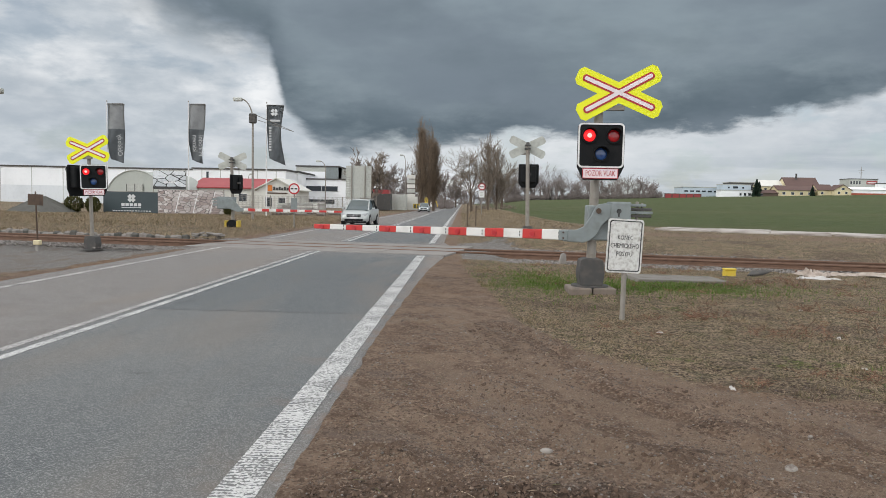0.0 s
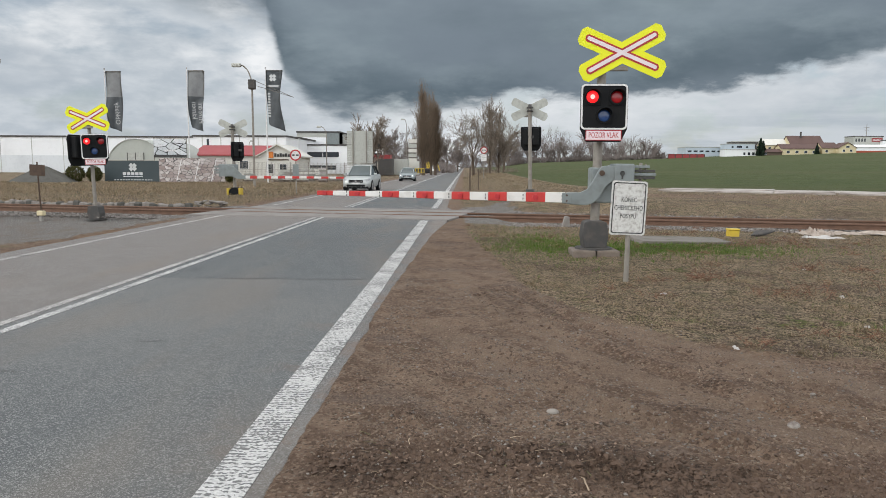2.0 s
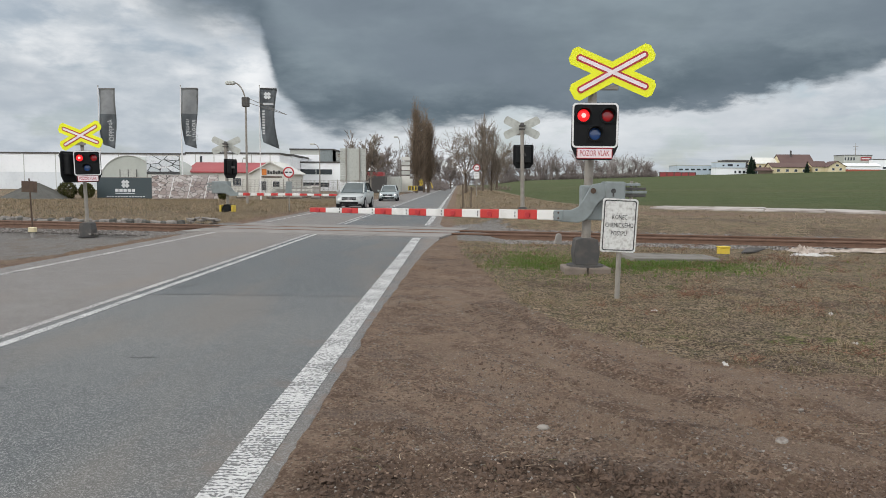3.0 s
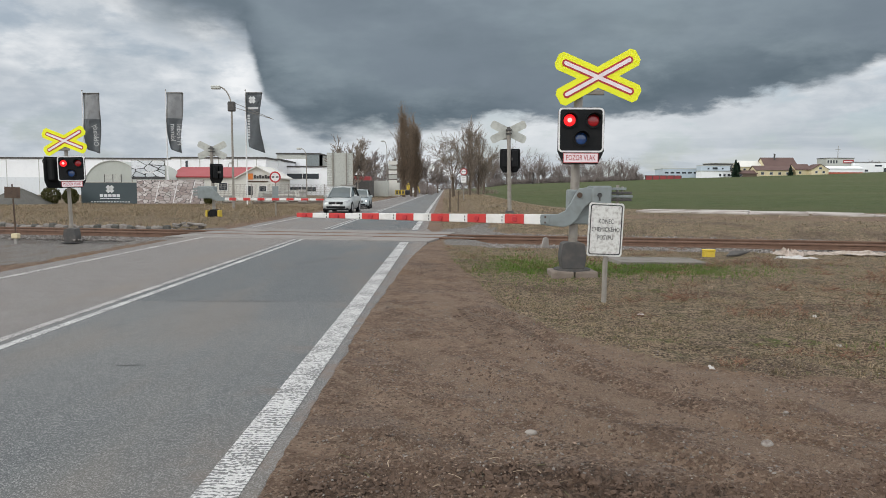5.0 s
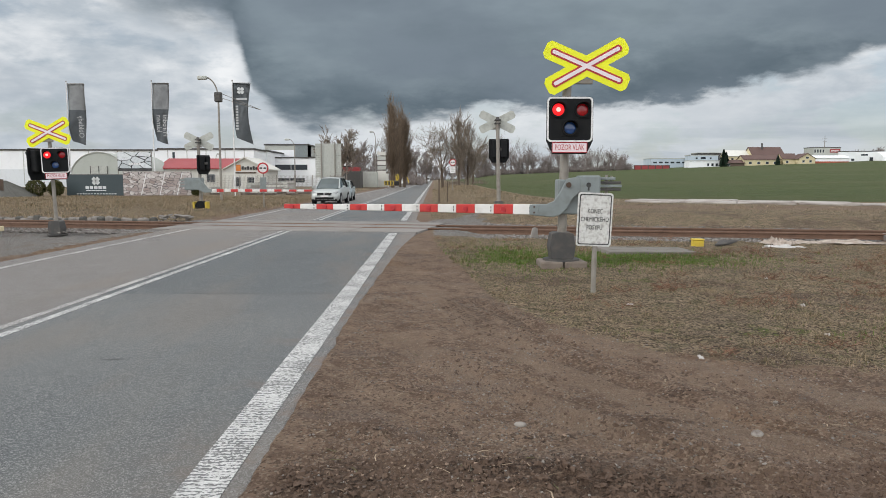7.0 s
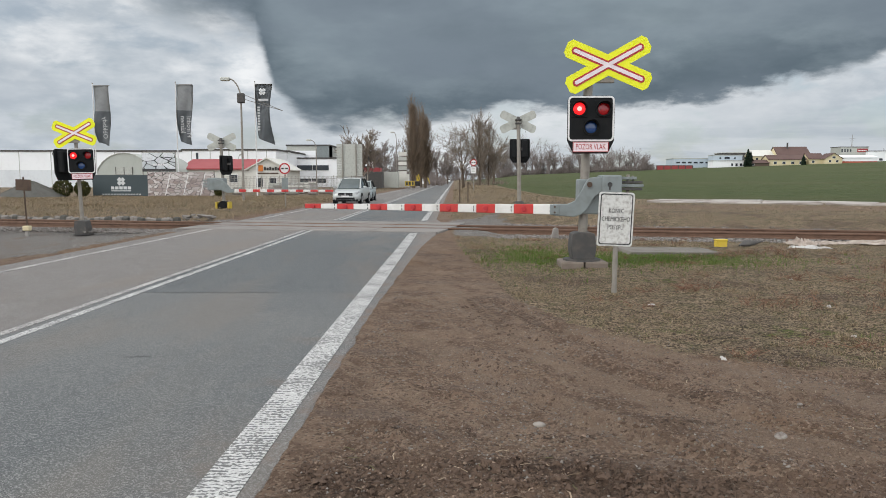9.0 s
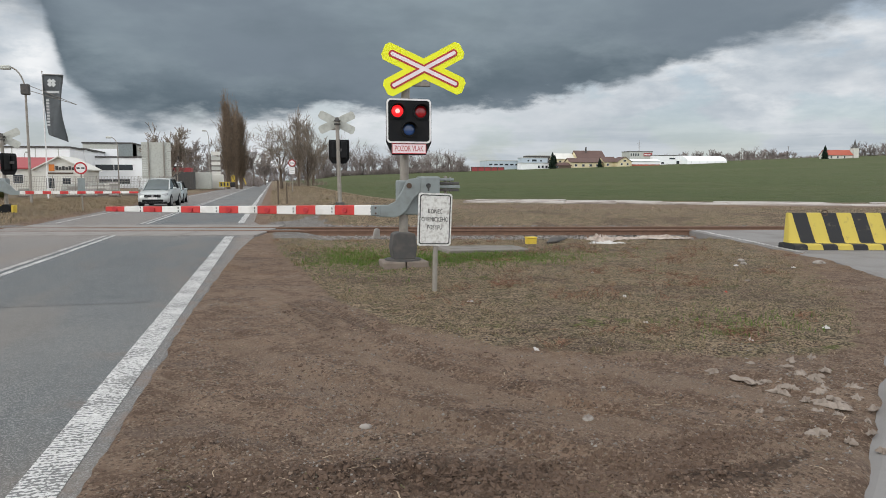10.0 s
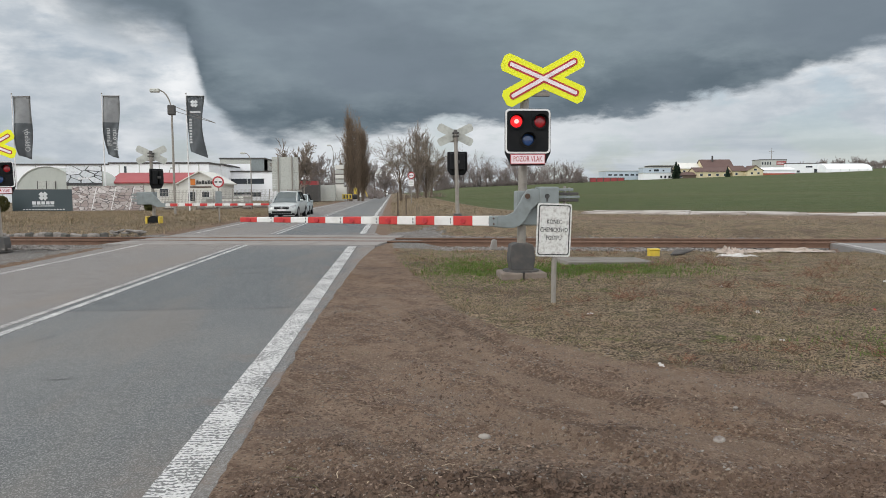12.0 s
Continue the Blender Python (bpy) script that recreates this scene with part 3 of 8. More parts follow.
def text_bm(s, size, y=0.0, x=0.0, z=0.0, depth=0.002, narrow=1.0):
    """Lettering that stands upright and faces -y, centred at x, z."""
    cu = bpy.data.curves.new("t", "FONT")
    cu.body, cu.size, cu.align_x, cu.align_y, cu.extrude, cu.resolution_u = s, size, "CENTER", "CENTER", depth, 2
    ob = bpy.data.objects.new("t", cu)
    scene.collection.objects.link(ob)
    bpy.context.view_layer.update()
    me = bpy.data.meshes.new_from_object(ob.evaluated_get(bpy.context.evaluated_depsgraph_get()))
    bpy.data.objects.remove(ob)
    bpy.data.curves.remove(cu)
    b = bmesh.new()
    b.from_mesh(me)
    bpy.data.meshes.remove(me)
    b.transform(Matrix.Translation((x, y, z)) @ Matrix.Rotation(radians(90), 4, "X") @ Matrix.Diagonal((narrow, 1, 1, 1)))
    return b


def mesh_np(name, verts, faces, mat, parent=None, label=""):
    me = bpy.data.meshes.new(name)
    me.from_pydata([tuple(v) for v in verts], [], [tuple(int(i) for i in f) for f in faces])
    me.materials.append(mat)
    ob = new(name, me)
    if parent is not None:
        ob.parent = parent
    if label:
        ob["label"] = label
    return ob


def sstep(v, lo, hi):
    t = np.clip((v - lo) / (hi - lo), 0, 1)
    return t * t * (3 - 2 * t)


def fbm(x, y, f, octs=3, seed=0.0):
    s, a = 0.0, 1.0
    for i in range(octs):
        s += a * noise.noise((x * f + seed, y * f - seed, seed * 0.7 + i * 3.1))
        f, a = f * 2.1, a * 0.5
    return s


# ---- the ground ----
def rail_y(x):
    return 23.85 - 0.192 * x


RAIL_TURN = math.degrees(math.atan(-0.192))


def turf_edge(x):
    """How far from the viewer the verge turf begins, over x."""
    return np.interp(x, [-1, 0.1, 0.5, 0.8, 1.3, 2.15, 2.95, 3.6, 4.4, 5.4, 8.0, 10.0, 12.0], [40, 17.0, 13.0, 9.6, 7.8, 6.5, 6.0, 5.8, 5.6, 5.6, 8.2, 11.2, 15.5])


PATH_EDGE = ((-0.3, -14.0), (0.6, 1.2), (2.92, 2.95), (5.28, 5.14), (7.6, 7.3), (9.84, 9.5), (11.0, 12.0), (11.5, 13.9), (13.1, 20.0), (14.3, 26.0))


def path_x(y):
    return np.interp(y, [p[1] for p in PATH_EDGE], [p[0] for p in PATH_EDGE])


def ground_z(x, y):
    """Height of the land without its small bumps."""
    d = y - rail_y(x)
    z = np.where(np.abs(d) < 60, 0.0, 0.0) + 0.0 * x
    # the low ground beside the track, left of the road
    z = z - 0.30 * sstep(-x, 9.0, 11.5) * sstep(y, 12, 18) * (1 - sstep(d, -2.6, -1.2))
    # the bank between road and field past the track
    bank = sstep(x, 0.6, 2.2) * sstep(d, 3.0, 6.5)
    z = z + bank * (0.62 - 0.35 * sstep(x, 4.5, 9.0) * (1 - sstep(y, 60, 120)))
    rise = np.clip((y - 42) / 255, 0, 1.15)
    z = z + sstep(x, 3, 30) * rise * (1.65 + 0.0367 * np.clip(x, 0, 420))
    z = z - sstep(y, 305, 600) * sstep(x, 3, 30) * 6
    # the bank left of the road past the track
    z = z + 0.10 * sstep(-x, 8.8, 12.0) * sstep(d, 3.5, 9.0)
    return z


def spaced(lo, hi, near_lo, near_hi, fine, grow):
    vals = list(np.arange(near_lo, near_hi + fine / 2, fine))
    s, v = fine, near_hi
    while v < hi:
        s *= grow
        v += s
        vals.append(v)
    s, v = fine, near_lo
    while v > lo:
        s *= grow
        v -= s
        vals.insert(0, v)
    return np.array(vals)


# wheel ruts, each from one point to another
RUTS = ((0.15, 9.0, 0.75, 6.9), (0.75, 6.9, 2.0, 4.7), (2.0, 4.7, 3.2, 3.5), (0.55, 9.3, 1.2, 7.1), (1.2, 7.1, 2.6, 5.1), (0.1, 6.2, 0.9, 4.6), (0.9, 4.6, 1.9, 3.5))


# lanes where wheels have pressed the soil smooth and pale
LANES = ((-0.2, 10.5, 0.35, 8.2), (0.35, 8.2, 0.95, 6.2), (0.95, 6.2, 1.75, 4.6), (1.75, 4.6, 2.9, 3.4), (-0.3, 7.0, 0.3, 5.6), (0.3, 5.6, 1.15, 4.3), (1.3, 7.4, 2.6, 5.5), (2.6, 5.5, 3.6, 4.5), (2.55, 3.75, 3.3, 3.45))

# churned heaps (and one hollow): place, reach, height
LUMPS = ((0.45, 3.72, 0.55, 0.24, 0.055), (-0.45, 3.60, 0.28, 0.30, 0.045), (1.05, 3.50, 0.40, 0.20, 0.055), (0.1, 3.22, 0.7, 0.14, 0.018), (2.30, 3.24, 0.40, 0.10, 0.045), (2.60, 3.38, 0.40, 0.08, -0.030), (-0.15, 4.35, 0.35, 0.14, 0.018),
         (0.85, 4.25, 0.40, 0.12, 0.016), (1.55, 4.55, 0.30, 0.12, 0.020), (1.9, 5.15, 0.45, 0.12, 0.018), (0.55, 5.3, 0.30, 0.12, 0.014))


def near_bumps(x, y):
    """Ruts, clods and hollows of the trodden soil and the turf."""
    h = 0.022 * fbm(x, y, 0.9, 3, 3.0) + 0.022 * fbm(x, y, 4.0, 4, 9.0)
    ca = x * 0.85 + y * 0.53 + 0.25 * fbm(x, y, 0.3, 2, 8.0)      # tyre ruts swing to the right
    h += 0.016 * math.sin(ca * 7.5 + 1.2 * fbm(x, y, 0.5, 2, 5.0)) * max(0.0, 1 - abs(y - 4.5) / 4.5)
    for ax, ay, bx, by in RUTS:
        t_ = max(0.0, min(1.0, ((x - ax) * (bx - ax) + (y - ay) * (by - ay)) / ((bx - ax) ** 2 + (by - ay) ** 2)))
        q = math.hypot(x - ax - t_ * (bx - ax), y - ay - t_ * (by - ay)) / 0.10
        if q < 3:
            h += 0.030 * (0.6 * math.exp(-(q - 1.6) ** 2 * 2) - math.exp(-q * q))
    clod = max(0.0, fbm(x, y, 1.7, 2, 21.0) - 0.25)
    h += 0.11 * clod * max(0.0, fbm(x, y, 9.0, 2, 2.0)) * (1.0 if y < 5.5 else 0.2)
    # churned lumps along the near ruts and a wet hollow
    for cx, cy, sx, sy, amp in LUMPS:
        q = ((x - cx) / sx) ** 2 + ((y - cy) / sy) ** 2
        if q < 5:
            h += amp * math.exp(-q) * (0.6 + 1.4 * abs(fbm(x, y, 7.0, 3, 31.0)))
    return h


def build_ground():
    xs = spaced(-2600, 2600, -1.3, 5.0, 0.040, 1.062)
    ys = spaced(-600, 3200, 2.4, 7.0, 0.040, 1.050)
    X, Y = np.meshgrid(xs, ys)
    Z = ground_z(X, Y)
    d = Y - rail_y(X)
    r = np.hypot(X, Y)
    nx, ny_ = len(xs), len(ys)
    B = np.zeros_like(Z)
    J = np.zeros_like(Z)
    K = np.zeros_like(Z)
    for j in range(ny_):
        for i in range(nx):
            if r[j, i] < 34:
                B[j, i] = near_bumps(X[j, i], Y[j, i]) * min(1, (36 - r[j, i]) / 12)
                if r[j, i] < 15:
                    K[j, i] = fbm(X[j, i], Y[j, i], 4.5, 3, 71.0)
            J[j, i] = fbm(X[j, i], Y[j, i], 0.7 if r[j, i] < 60 else 0.06, 2, 7.0)
    # road bed sinks under the asphalt; its rim is buried unevenly
    rim = np.interp(Y, [-60, 9, 12, 17, 23, 26, 28.5, 60], [-0.98, -0.97, -0.90, -0.76, -0.42, -0.42, -0.70, -0.75]) - 0.195 + 0.03 * J + 0.035 * K
    inroad = sstep(X, -8.9, -8.4) * (1 - sstep(X, rim, rim + 0.22))
    B = B * sstep(X - rim, 0.05, 0.7) + np.where(X < -4, B, 0)
    Z = Z + B * (1 - inroad) + 0.010 * (1 - inroad) - 0.12 * inroad
    # the track bed, the side path and the slab sink a little
    bed = (1 - sstep(np.abs(d), 2.5, 4.6)) * (0.25 + 0.75 * sstep(np.abs(X + 4.3), 5.0, 6.3))
    Z = np.where((np.abs(d) < 4.6), Z * (1 - bed) + bed * -0.19, Z)
    px = X - path_x(Y)
    inpath = sstep(px, -0.05, 0.25) * (1 - sstep(px, 4.0, 4.3)) * (d < -1.5)
    Z = Z - 0.10 * inpath
    # shares of turf, green turf, field and gravel
    turf = sstep(Y - turf_edge(X), -0.5, 0.5) * sstep(X, -0.6, 0.6)
    turf = np.maximum(turf, sstep(-X, 9.2, 9.8) * sstep(d, 2.5, 4.0))
    turf = np.maximum(turf, sstep(X, -0.5, 0.3) * sstep(d, 2.2, 3.4))
    turf = turf * (1 - 0.95 * np.exp(-((d - 12.5) / 2.8) ** 2) * sstep(X, 5, 9))
    turf = turf * (1 - 0.55 * sstep(X, 6, 8) * (1 - sstep(Y - turf_edge(X), 0.3, 3.0)))
    turf = np.maximum(turf, sstep(-X, 8.9, 9.3) * sstep(Y, -50, 8) * (1 - sstep(Y, 13, 15)))
    green = np.exp(-((X - 4.2) / 1.9) ** 2 - ((Y - 14.2 + 0.1 * (X - 4)) / 1.15) ** 2) * 1.0
    green = np.maximum(green, 0.72 * np.exp(-((X - 1.7) / 1.3) ** 2 - ((Y - 14.8) / 2.2) ** 2))
    for cx, cy, w_, a_ in ((4.75, 6.6, 0.45, 0.62), (5.25, 5.75, 0.30, 0.56), (4.1, 7.3, 0.5, 0.55), (2.3, 7.3, 0.5, 0.5), (6.6, 9.4, 0.8, 0.5), (3.2, 11.2, 0.9, 0.5)):
        green = np.maximum(green, a_ * np.exp(-((X - cx) / w_) ** 2 - ((Y - cy) / (w_ * 0.6)) ** 2))
    green = np.maximum(green, 0.48 * np.exp(-((X - 5.2) / 0.8) ** 2 - ((Y - 7.0) / 0.7) ** 2))
    green = np.maximum(green, 0.5 * np.exp(-((X - 3.6) / 0.8) ** 2 - ((Y - 7.4) / 0.5) ** 2))
    field = sstep(X, 5.0, 8.0) * sstep(Y + 0.52 * (X - 17), 44.5, 46.5) * (Y > 26)
    field = np.maximum(field, sstep(-X, 30, 40) * sstep(Y, 300, 320))
    gravel = (1 - sstep(np.abs(d), 2.6, 3.6)) * sstep(np.abs(X + 4.3), 4.0, 4.6)
    gravel = np.maximum(gravel, 0.95 * sstep(-X, 8.6, 9.4) * sstep(Y, 13, 15) * (1 - sstep(d, -2.0, -1.0)))
    gravel = np.maximum(gravel, np.exp(-((X - 0.9) / 1.3) ** 2 - ((Y - 27.3) / 1.6) ** 2))
    V = np.stack([X, Y, Z], -1).reshape(-1, 3)
    idx = np.arange(nx * ny_).reshape(ny_, nx)
    F = np.stack([idx[:-1, :-1], idx[:-1, 1:], idx[1:, 1:], idx[1:, :-1]], -1).reshape(-1, 4)
    me = bpy.data.meshes.new("ground")
    me.vertices.add(len(V)), me.loops.add(len(F) * 4), me.polygons.add(len(F))
    me.vertices.foreach_set("co", V.ravel())
    me.loops.foreach_set("vertex_index", F.ravel())
    me.polygons.foreach_set("loop_start", np.arange(len(F)) * 4)
    me.update(calc_edges=True)
    damp = np.zeros_like(Z)
    for cx, cy, sx, sy, amp in LUMPS:
        damp = np.maximum(damp, min(1.0, abs(amp) / 0.035) * np.exp(-((X - cx) / (sx * 1.35)) ** 2 - ((Y - cy) / (sy * 1.3)) ** 2))
    lane = np.zeros_like(Z)
    for ax, ay, bx, by in LANES:
        t_ = np.clip(((X - ax) * (bx - ax) + (Y - ay) * (by - ay)) / ((bx - ax) ** 2 + (by - ay) ** 2), 0, 1)
        lane = np.maximum(lane, np.exp(-(np.hypot(X - ax - t_ * (bx - ax), Y - ay - t_ * (by - ay)) / 0.24) ** 2))
    wa = me.color_attributes.new("wear", "FLOAT_COLOR", "POINT")
    wa.data.foreach_set("color", np.stack([damp, lane, 0 * damp, 0 * damp], -1).reshape(-1).astype(np.float32))
    at = me.color_attributes.new("zone", "FLOAT_COLOR", "POINT")
    at.data.foreach_set("color", np.stack([turf, green, field, gravel], -1).reshape(-1).astype(np.float32))
    me.materials.append(M["ground"])
    ob = new("ground", me)
    smooth_shade(ob)
    return tagged(ob, "brown trodden soil, patchy verge turf and a green winter field", "ground", kind="structure")


ground = build_ground()


def strip(name, x0, x1, y0, y1, z0, z1, mat, label, category, n=1, sheer=0.0, parent=None):
    b = bmesh.new()
    rows = []
    for i in range(n + 1):
        y = y0 + (y1 - y0) * i / n
        rows.append([b.verts.new((x, y + sheer * x, z)) for x, z in ((x0, z0), (x0, z1), (x1, z1), (x1, z0))])
    for a, c in zip(rows, rows[1:]):
        for k in range(4):
            b.faces.new((a[k], a[(k + 1) % 4], c[(k + 1) % 4], c[k]))
    b.faces.new(rows[0][::-1]), b.faces.new(rows[-1])
    bmesh.ops.recalc_face_normals(b, faces=b.faces[:])
    ob = part(name, b, mat, parent)
    return tagged(ob, label, category, kind="structure") if parent is None else ob


def road_rim(y):
    """The ragged right rim of the asphalt."""
    return float(np.interp(y, [-60, 9, 12, 17, 23, 26, 28.5, 60], [-0.98, -0.97, -0.90, -0.76, -0.42, -0.42, -0.70, -0.75])) + 0.05 * fbm(0, y, 0.9, 3, 6.0)


def build_road():
    b = bmesh.new()
    prev = None
    ys_ = [-60, -20, 0] + [1 + 0.12 * i for i in range(260)] + [33 + 2.5 * i for i in range(60)] + [200, 300, 500, 900, 2200]
    for y in ys_:
        rx = road_rim(y) if y < 190 else -0.75
        lx = -8.5 - 0.08 * fbm(3, y, 0.5, 2, 1.0) if y < 190 else -8.5
        cur = [b.verts.new((x, y, z)) for x, z in ((lx, -0.3), (lx, 0.0), (rx - 0.03, 0.0), (rx, -0.012), (rx + 0.03, -0.3))]
        if prev:
            for k in range(4):
                b.faces.new((prev[k], prev[k + 1], cur[k + 1], cur[k]))
        prev = cur
    bmesh.ops.recalc_face_normals(b, faces=b.faces[:])
    return tagged(part("road", b, M["asphalt"]), "two-lane grey asphalt road with relaid patches and worn paint", "road", kind="structure")


road = build_road()
for nm, x0, x1, y0, y1, mm in (
        ("edge_line", -1.345, -1.095, -20, 21.2, "paint"), ("edge_line", -1.30, -1.06, 27.6, 1500, "paint"), ("centre_line", -4.80, -4.69, -20, 22.3, "faded"), ("centre_line", -4.57, -4.46, -20, 22.3, "paint"),
        ("centre_line", -4.80, -4.69, 27.9, 420, "faded"), ("centre_line", -4.57, -4.46, 27.9, 420, "paint"), ("edge_line", -7.98, -7.85, -20, 23.0, "faded"), ("edge_line", -7.98, -7.85, 29.0, 900, "faded")):
    strip(nm, x0, x1, y0, y1, 0.0, 0.005, M[mm], "white road marking, cracked and worn", "road marking")
# the saw-cut joint where the relaid asphalt begins
b = bmesh.new()
prev = None
for i in range(61):
    x = -4.75 + 4.0 * i / 60
    y, w = 9.98 + 0.03 * fbm(x, 0, 1.4, 3, 2.0), 0.016 + 0.008 * noise.noise((x * 5, 1, 1))
    cur = [b.verts.new((x, y - w, 0.002)), b.verts.new((x, y + w, 0.002))]
    if prev:
        b.faces.new((prev[0], cur[0], cur[1], prev[1]))
    prev = cur
tagged(part("road_joint", b, M["ink"]), "dark tar joint across the asphalt lane", "joint", kind="structure")


# ---- the track ----
def build_track():
    t = thing("railway_track", pose(0, rail_y(0), 0, 0, 0, RAIL_TURN), "rusty single railway track on concrete sleepers and ballast", "railway track", kind="structure")
    for s in (-0.7535, 0.7535):
        prof = [(-0.075, -0.14), (0.075, -0.14), (0.075, -0.125), (0.012, -0.105), (0.012, -0.02), (0.036, -0.006), (0.036, 0.03), (0.028, 0.04), (-0.028, 0.04), (-0.036, 0.03), (-0.036, -0.006), (-0.012, -0.02), (-0.012, -0.105), (-0.075, -0.125)]
        b = prism(prof, -160, 160)
        b.transform(Matrix.Translation((0, s, -0.010)) @ Matrix.Rotation(radians(90), 4, "Z"))
        for f in b.faces:
            f.material_index = 1 if f.normal.z > 0.9 and f.calc_center_median().z > 0.05 else 0
        part("rail", b, [M["rail"], M["railtop"]], t)
    sl = prism([(-1.25, -0.2), (1.25, -0.2), (1.25, -0.07), (1.1, -0.055), (-1.1, -0.055), (-1.25, -0.07)], -0.125, 0.125)
    sl.transform(Matrix.Rotation(radians(90), 4, "Z"))
    me = None
    for i in range(-72, 90):
        x = i * 0.61
        if -8.0 < x < 0.6 or 12.2 < x < 17.5:
            continue
        if me is None:
            first = part("sleeper", sl, M["sleeper"], t)
            me = first.data
            first.location = (x, 0, -0.095)
        else:
            o = new("sleeper", me)
            o.parent, o.location, o.rotation_euler = t, (x, random.uniform(-0.03, 0.03), random.uniform(-0.115, -0.09)), (0, 0, radians(random.uniform(-1.5, 1.5)))
    # concrete crossing panels in the road
    k = 0
    for row, (y0, y1) in enumerate(((-2.45, -1.62), (-1.60, -0.83), (-0.66, -0.02), (0.02, 0.66), (0.83, 1.60), (1.62, 2.35))):
        for c in range(4):
            x0 = -8.9 + c * 2.22
            b = box(x0 + 0.012, x0 + 2.208, y0, y1, -0.15, 0.012 + 0.006 * ((row + c) % 2), 0.012)
            part("crossing_panel", b, M["panel"], t)
    return t


track = build_track()


def stones(name, n, place, size, label, category, mat=None, kind="stuff"):
    """Many angular stones in one mesh."""
    base = np.array([(1, 0, 0), (-1, 0, 0), (0, 1, 0), (0, -1, 0), (0, 0, 1), (0, 0, -1)], float)
    tri = np.array([(0, 2, 4), (2, 1, 4), (1, 3, 4), (3, 0, 4), (2, 0, 5), (1, 2, 5), (3, 1, 5), (0, 3, 5)])
    V, F = [], []
    for i in range(n):
        x, y, z = place()
        s = size() if callable(size) else size
        m = Euler((random.uniform(0, 6), random.uniform(0, 6), random.uniform(0, 6))).to_matrix()
        v = base * np.array([random.uniform(0.7, 1.3) for _ in range(18)]).reshape(6, 3) * np.array([s, s * random.uniform(0.6, 1), s * random.uniform(0.5, 0.8)])
        v = v @ np.array(m).T
        v[:, 2] *= 0.7
        V.append(v + (x, y, z))
        F.append(tri + 6 * i)
    return tagged(mesh_np(name, np.concatenate(V), np.concatenate(F), mat or M["stone"]), label, category, kind=kind)


def on_ballast():
    while True:
        x, d = random.triangular(-22, 12.5, 2), random.gauss(-0.4, 1.8)
        if abs(d) > 3.5 or -8.6 < x < 0.35 or (x > 11.6):
            continue
        return x, rail_y(x) + d, -0.155 - 0.045 * (abs(d) < 1.4) + 0.08 * max(0, min(1, (abs(d) - 2.4) / 1.6)) + random.uniform(0, 0.03)


stones("ballast", 21000, on_ballast, lambda: random.uniform(0.035, 0.075), "grey-brown crushed stone ballast of the track", "ballast", M["ballast"])


# tar marks and short cracks on the lanes
def tar_marks():
    rnd = random.Random(31)
    for k, (x, y, L, w, a) in enumerate(((-3.3, 15.2, 1.1, 0.05, 20), (-2.7, 15.6, 0.9, 0.07, 15), (-3.0, 14.3, 1.3, 0.035, 25), (-2.5, 16.2, 0.7, 0.04, 10), (-4.2, 10.9, 0.9, 0.03, 70), (-2.9, 6.3, 0.30, 0.02, 5), (-3.6, 5.3, 0.22, 0.022, -10), (-2.2, 8.8, 0.4, 0.012, 40),
                                         (-3.9, 8.1, 0.5, 0.012, 75), (-1.9, 11.6, 0.6, 0.015, 30), (-1.6, 30.6, 3.0, 0.04, 4), (-2.8, 37.9, 3.4, 0.06, 0))):
        b = bmesh.new()
        prev = None
        n = 14
        for i in range(n + 1):
            u = i / n - 0.5
            ww = w * (1 - (2 * u) ** 2) * (0.6 + 0.8 * rnd.random()) + 0.002
            yo = 0.12 * w * 10 * noise.noise((u * 6, k * 3.0, 0))
            cur = [b.verts.new((u * L, yo - ww / 2, 0)), b.verts.new((u * L, yo + ww / 2, 0))]
            if prev:
                b.faces.new((prev[0], cur[0], cur[1], prev[1]))
            prev = cur
        b.transform(pose(x, y, 0.0025, 0, 0, a))
        tagged(part("tar_mark", b, M["ink"]), "dark tar smear on the asphalt", "tar mark", "tar marks", "structure")


tar_marks()


# ---- barrier machines and light signals ----
def cross_arm(L, w, y0, y1, ang, tip):
    """One pointed bar of the crossbuck."""
    b = prism([(-L / 2, -w / 2 + tip), (-L / 2 + tip * 0.9, -w / 2), (L / 2 - tip * 0.9, -w / 2), (L / 2, -w / 2 + tip), (L / 2, w / 2 - tip), (L / 2 - tip * 0.9, w / 2), (-L / 2 + tip * 0.9, w / 2), (-L / 2, w / 2 - tip)], y0, y1)
    b.transform(Matrix.Rotation(radians(ang), 4, "Y"))
    return b


def crossbuck(root, x, y, z, front=True, wide=1.55):
    """The crossed boards on a signal: yellow sheet with red-rimmed white bars, or its bare back."""
    L, a, tilt = wide * 1.05, 26.0, -3.0 if front else 0.0
    turn = Matrix.Translation((x, y, z))
    for k, ang in enumerate((a, -a)):
        b = cross_arm(L, 0.335, 0.002 * k, 0.014 + 0.002 * k, ang + tilt, 0.075)
        b.transform(turn)
        p = part("cross_board", b, M["yellow"] if front else M["rear"], root)
        if front:
            for mm, ww, ll, yy in ((M["red"], 0.130, L * 0.86, -0.004), (M["pink"], 0.066, L * 0.82, -0.008)):
                c = cross_arm(ll, ww, yy - 0.002 * k, 0.001, ang + tilt, ww * 0.3)
                c.transform(turn)
                part("cross_bar", c, mm, p)
    part("cross_bracket", box(x - 0.42, x + 0.12, y + 0.016, y + 0.09, z - 0.31, z - 0.22, 0.008), M["galv"], root)


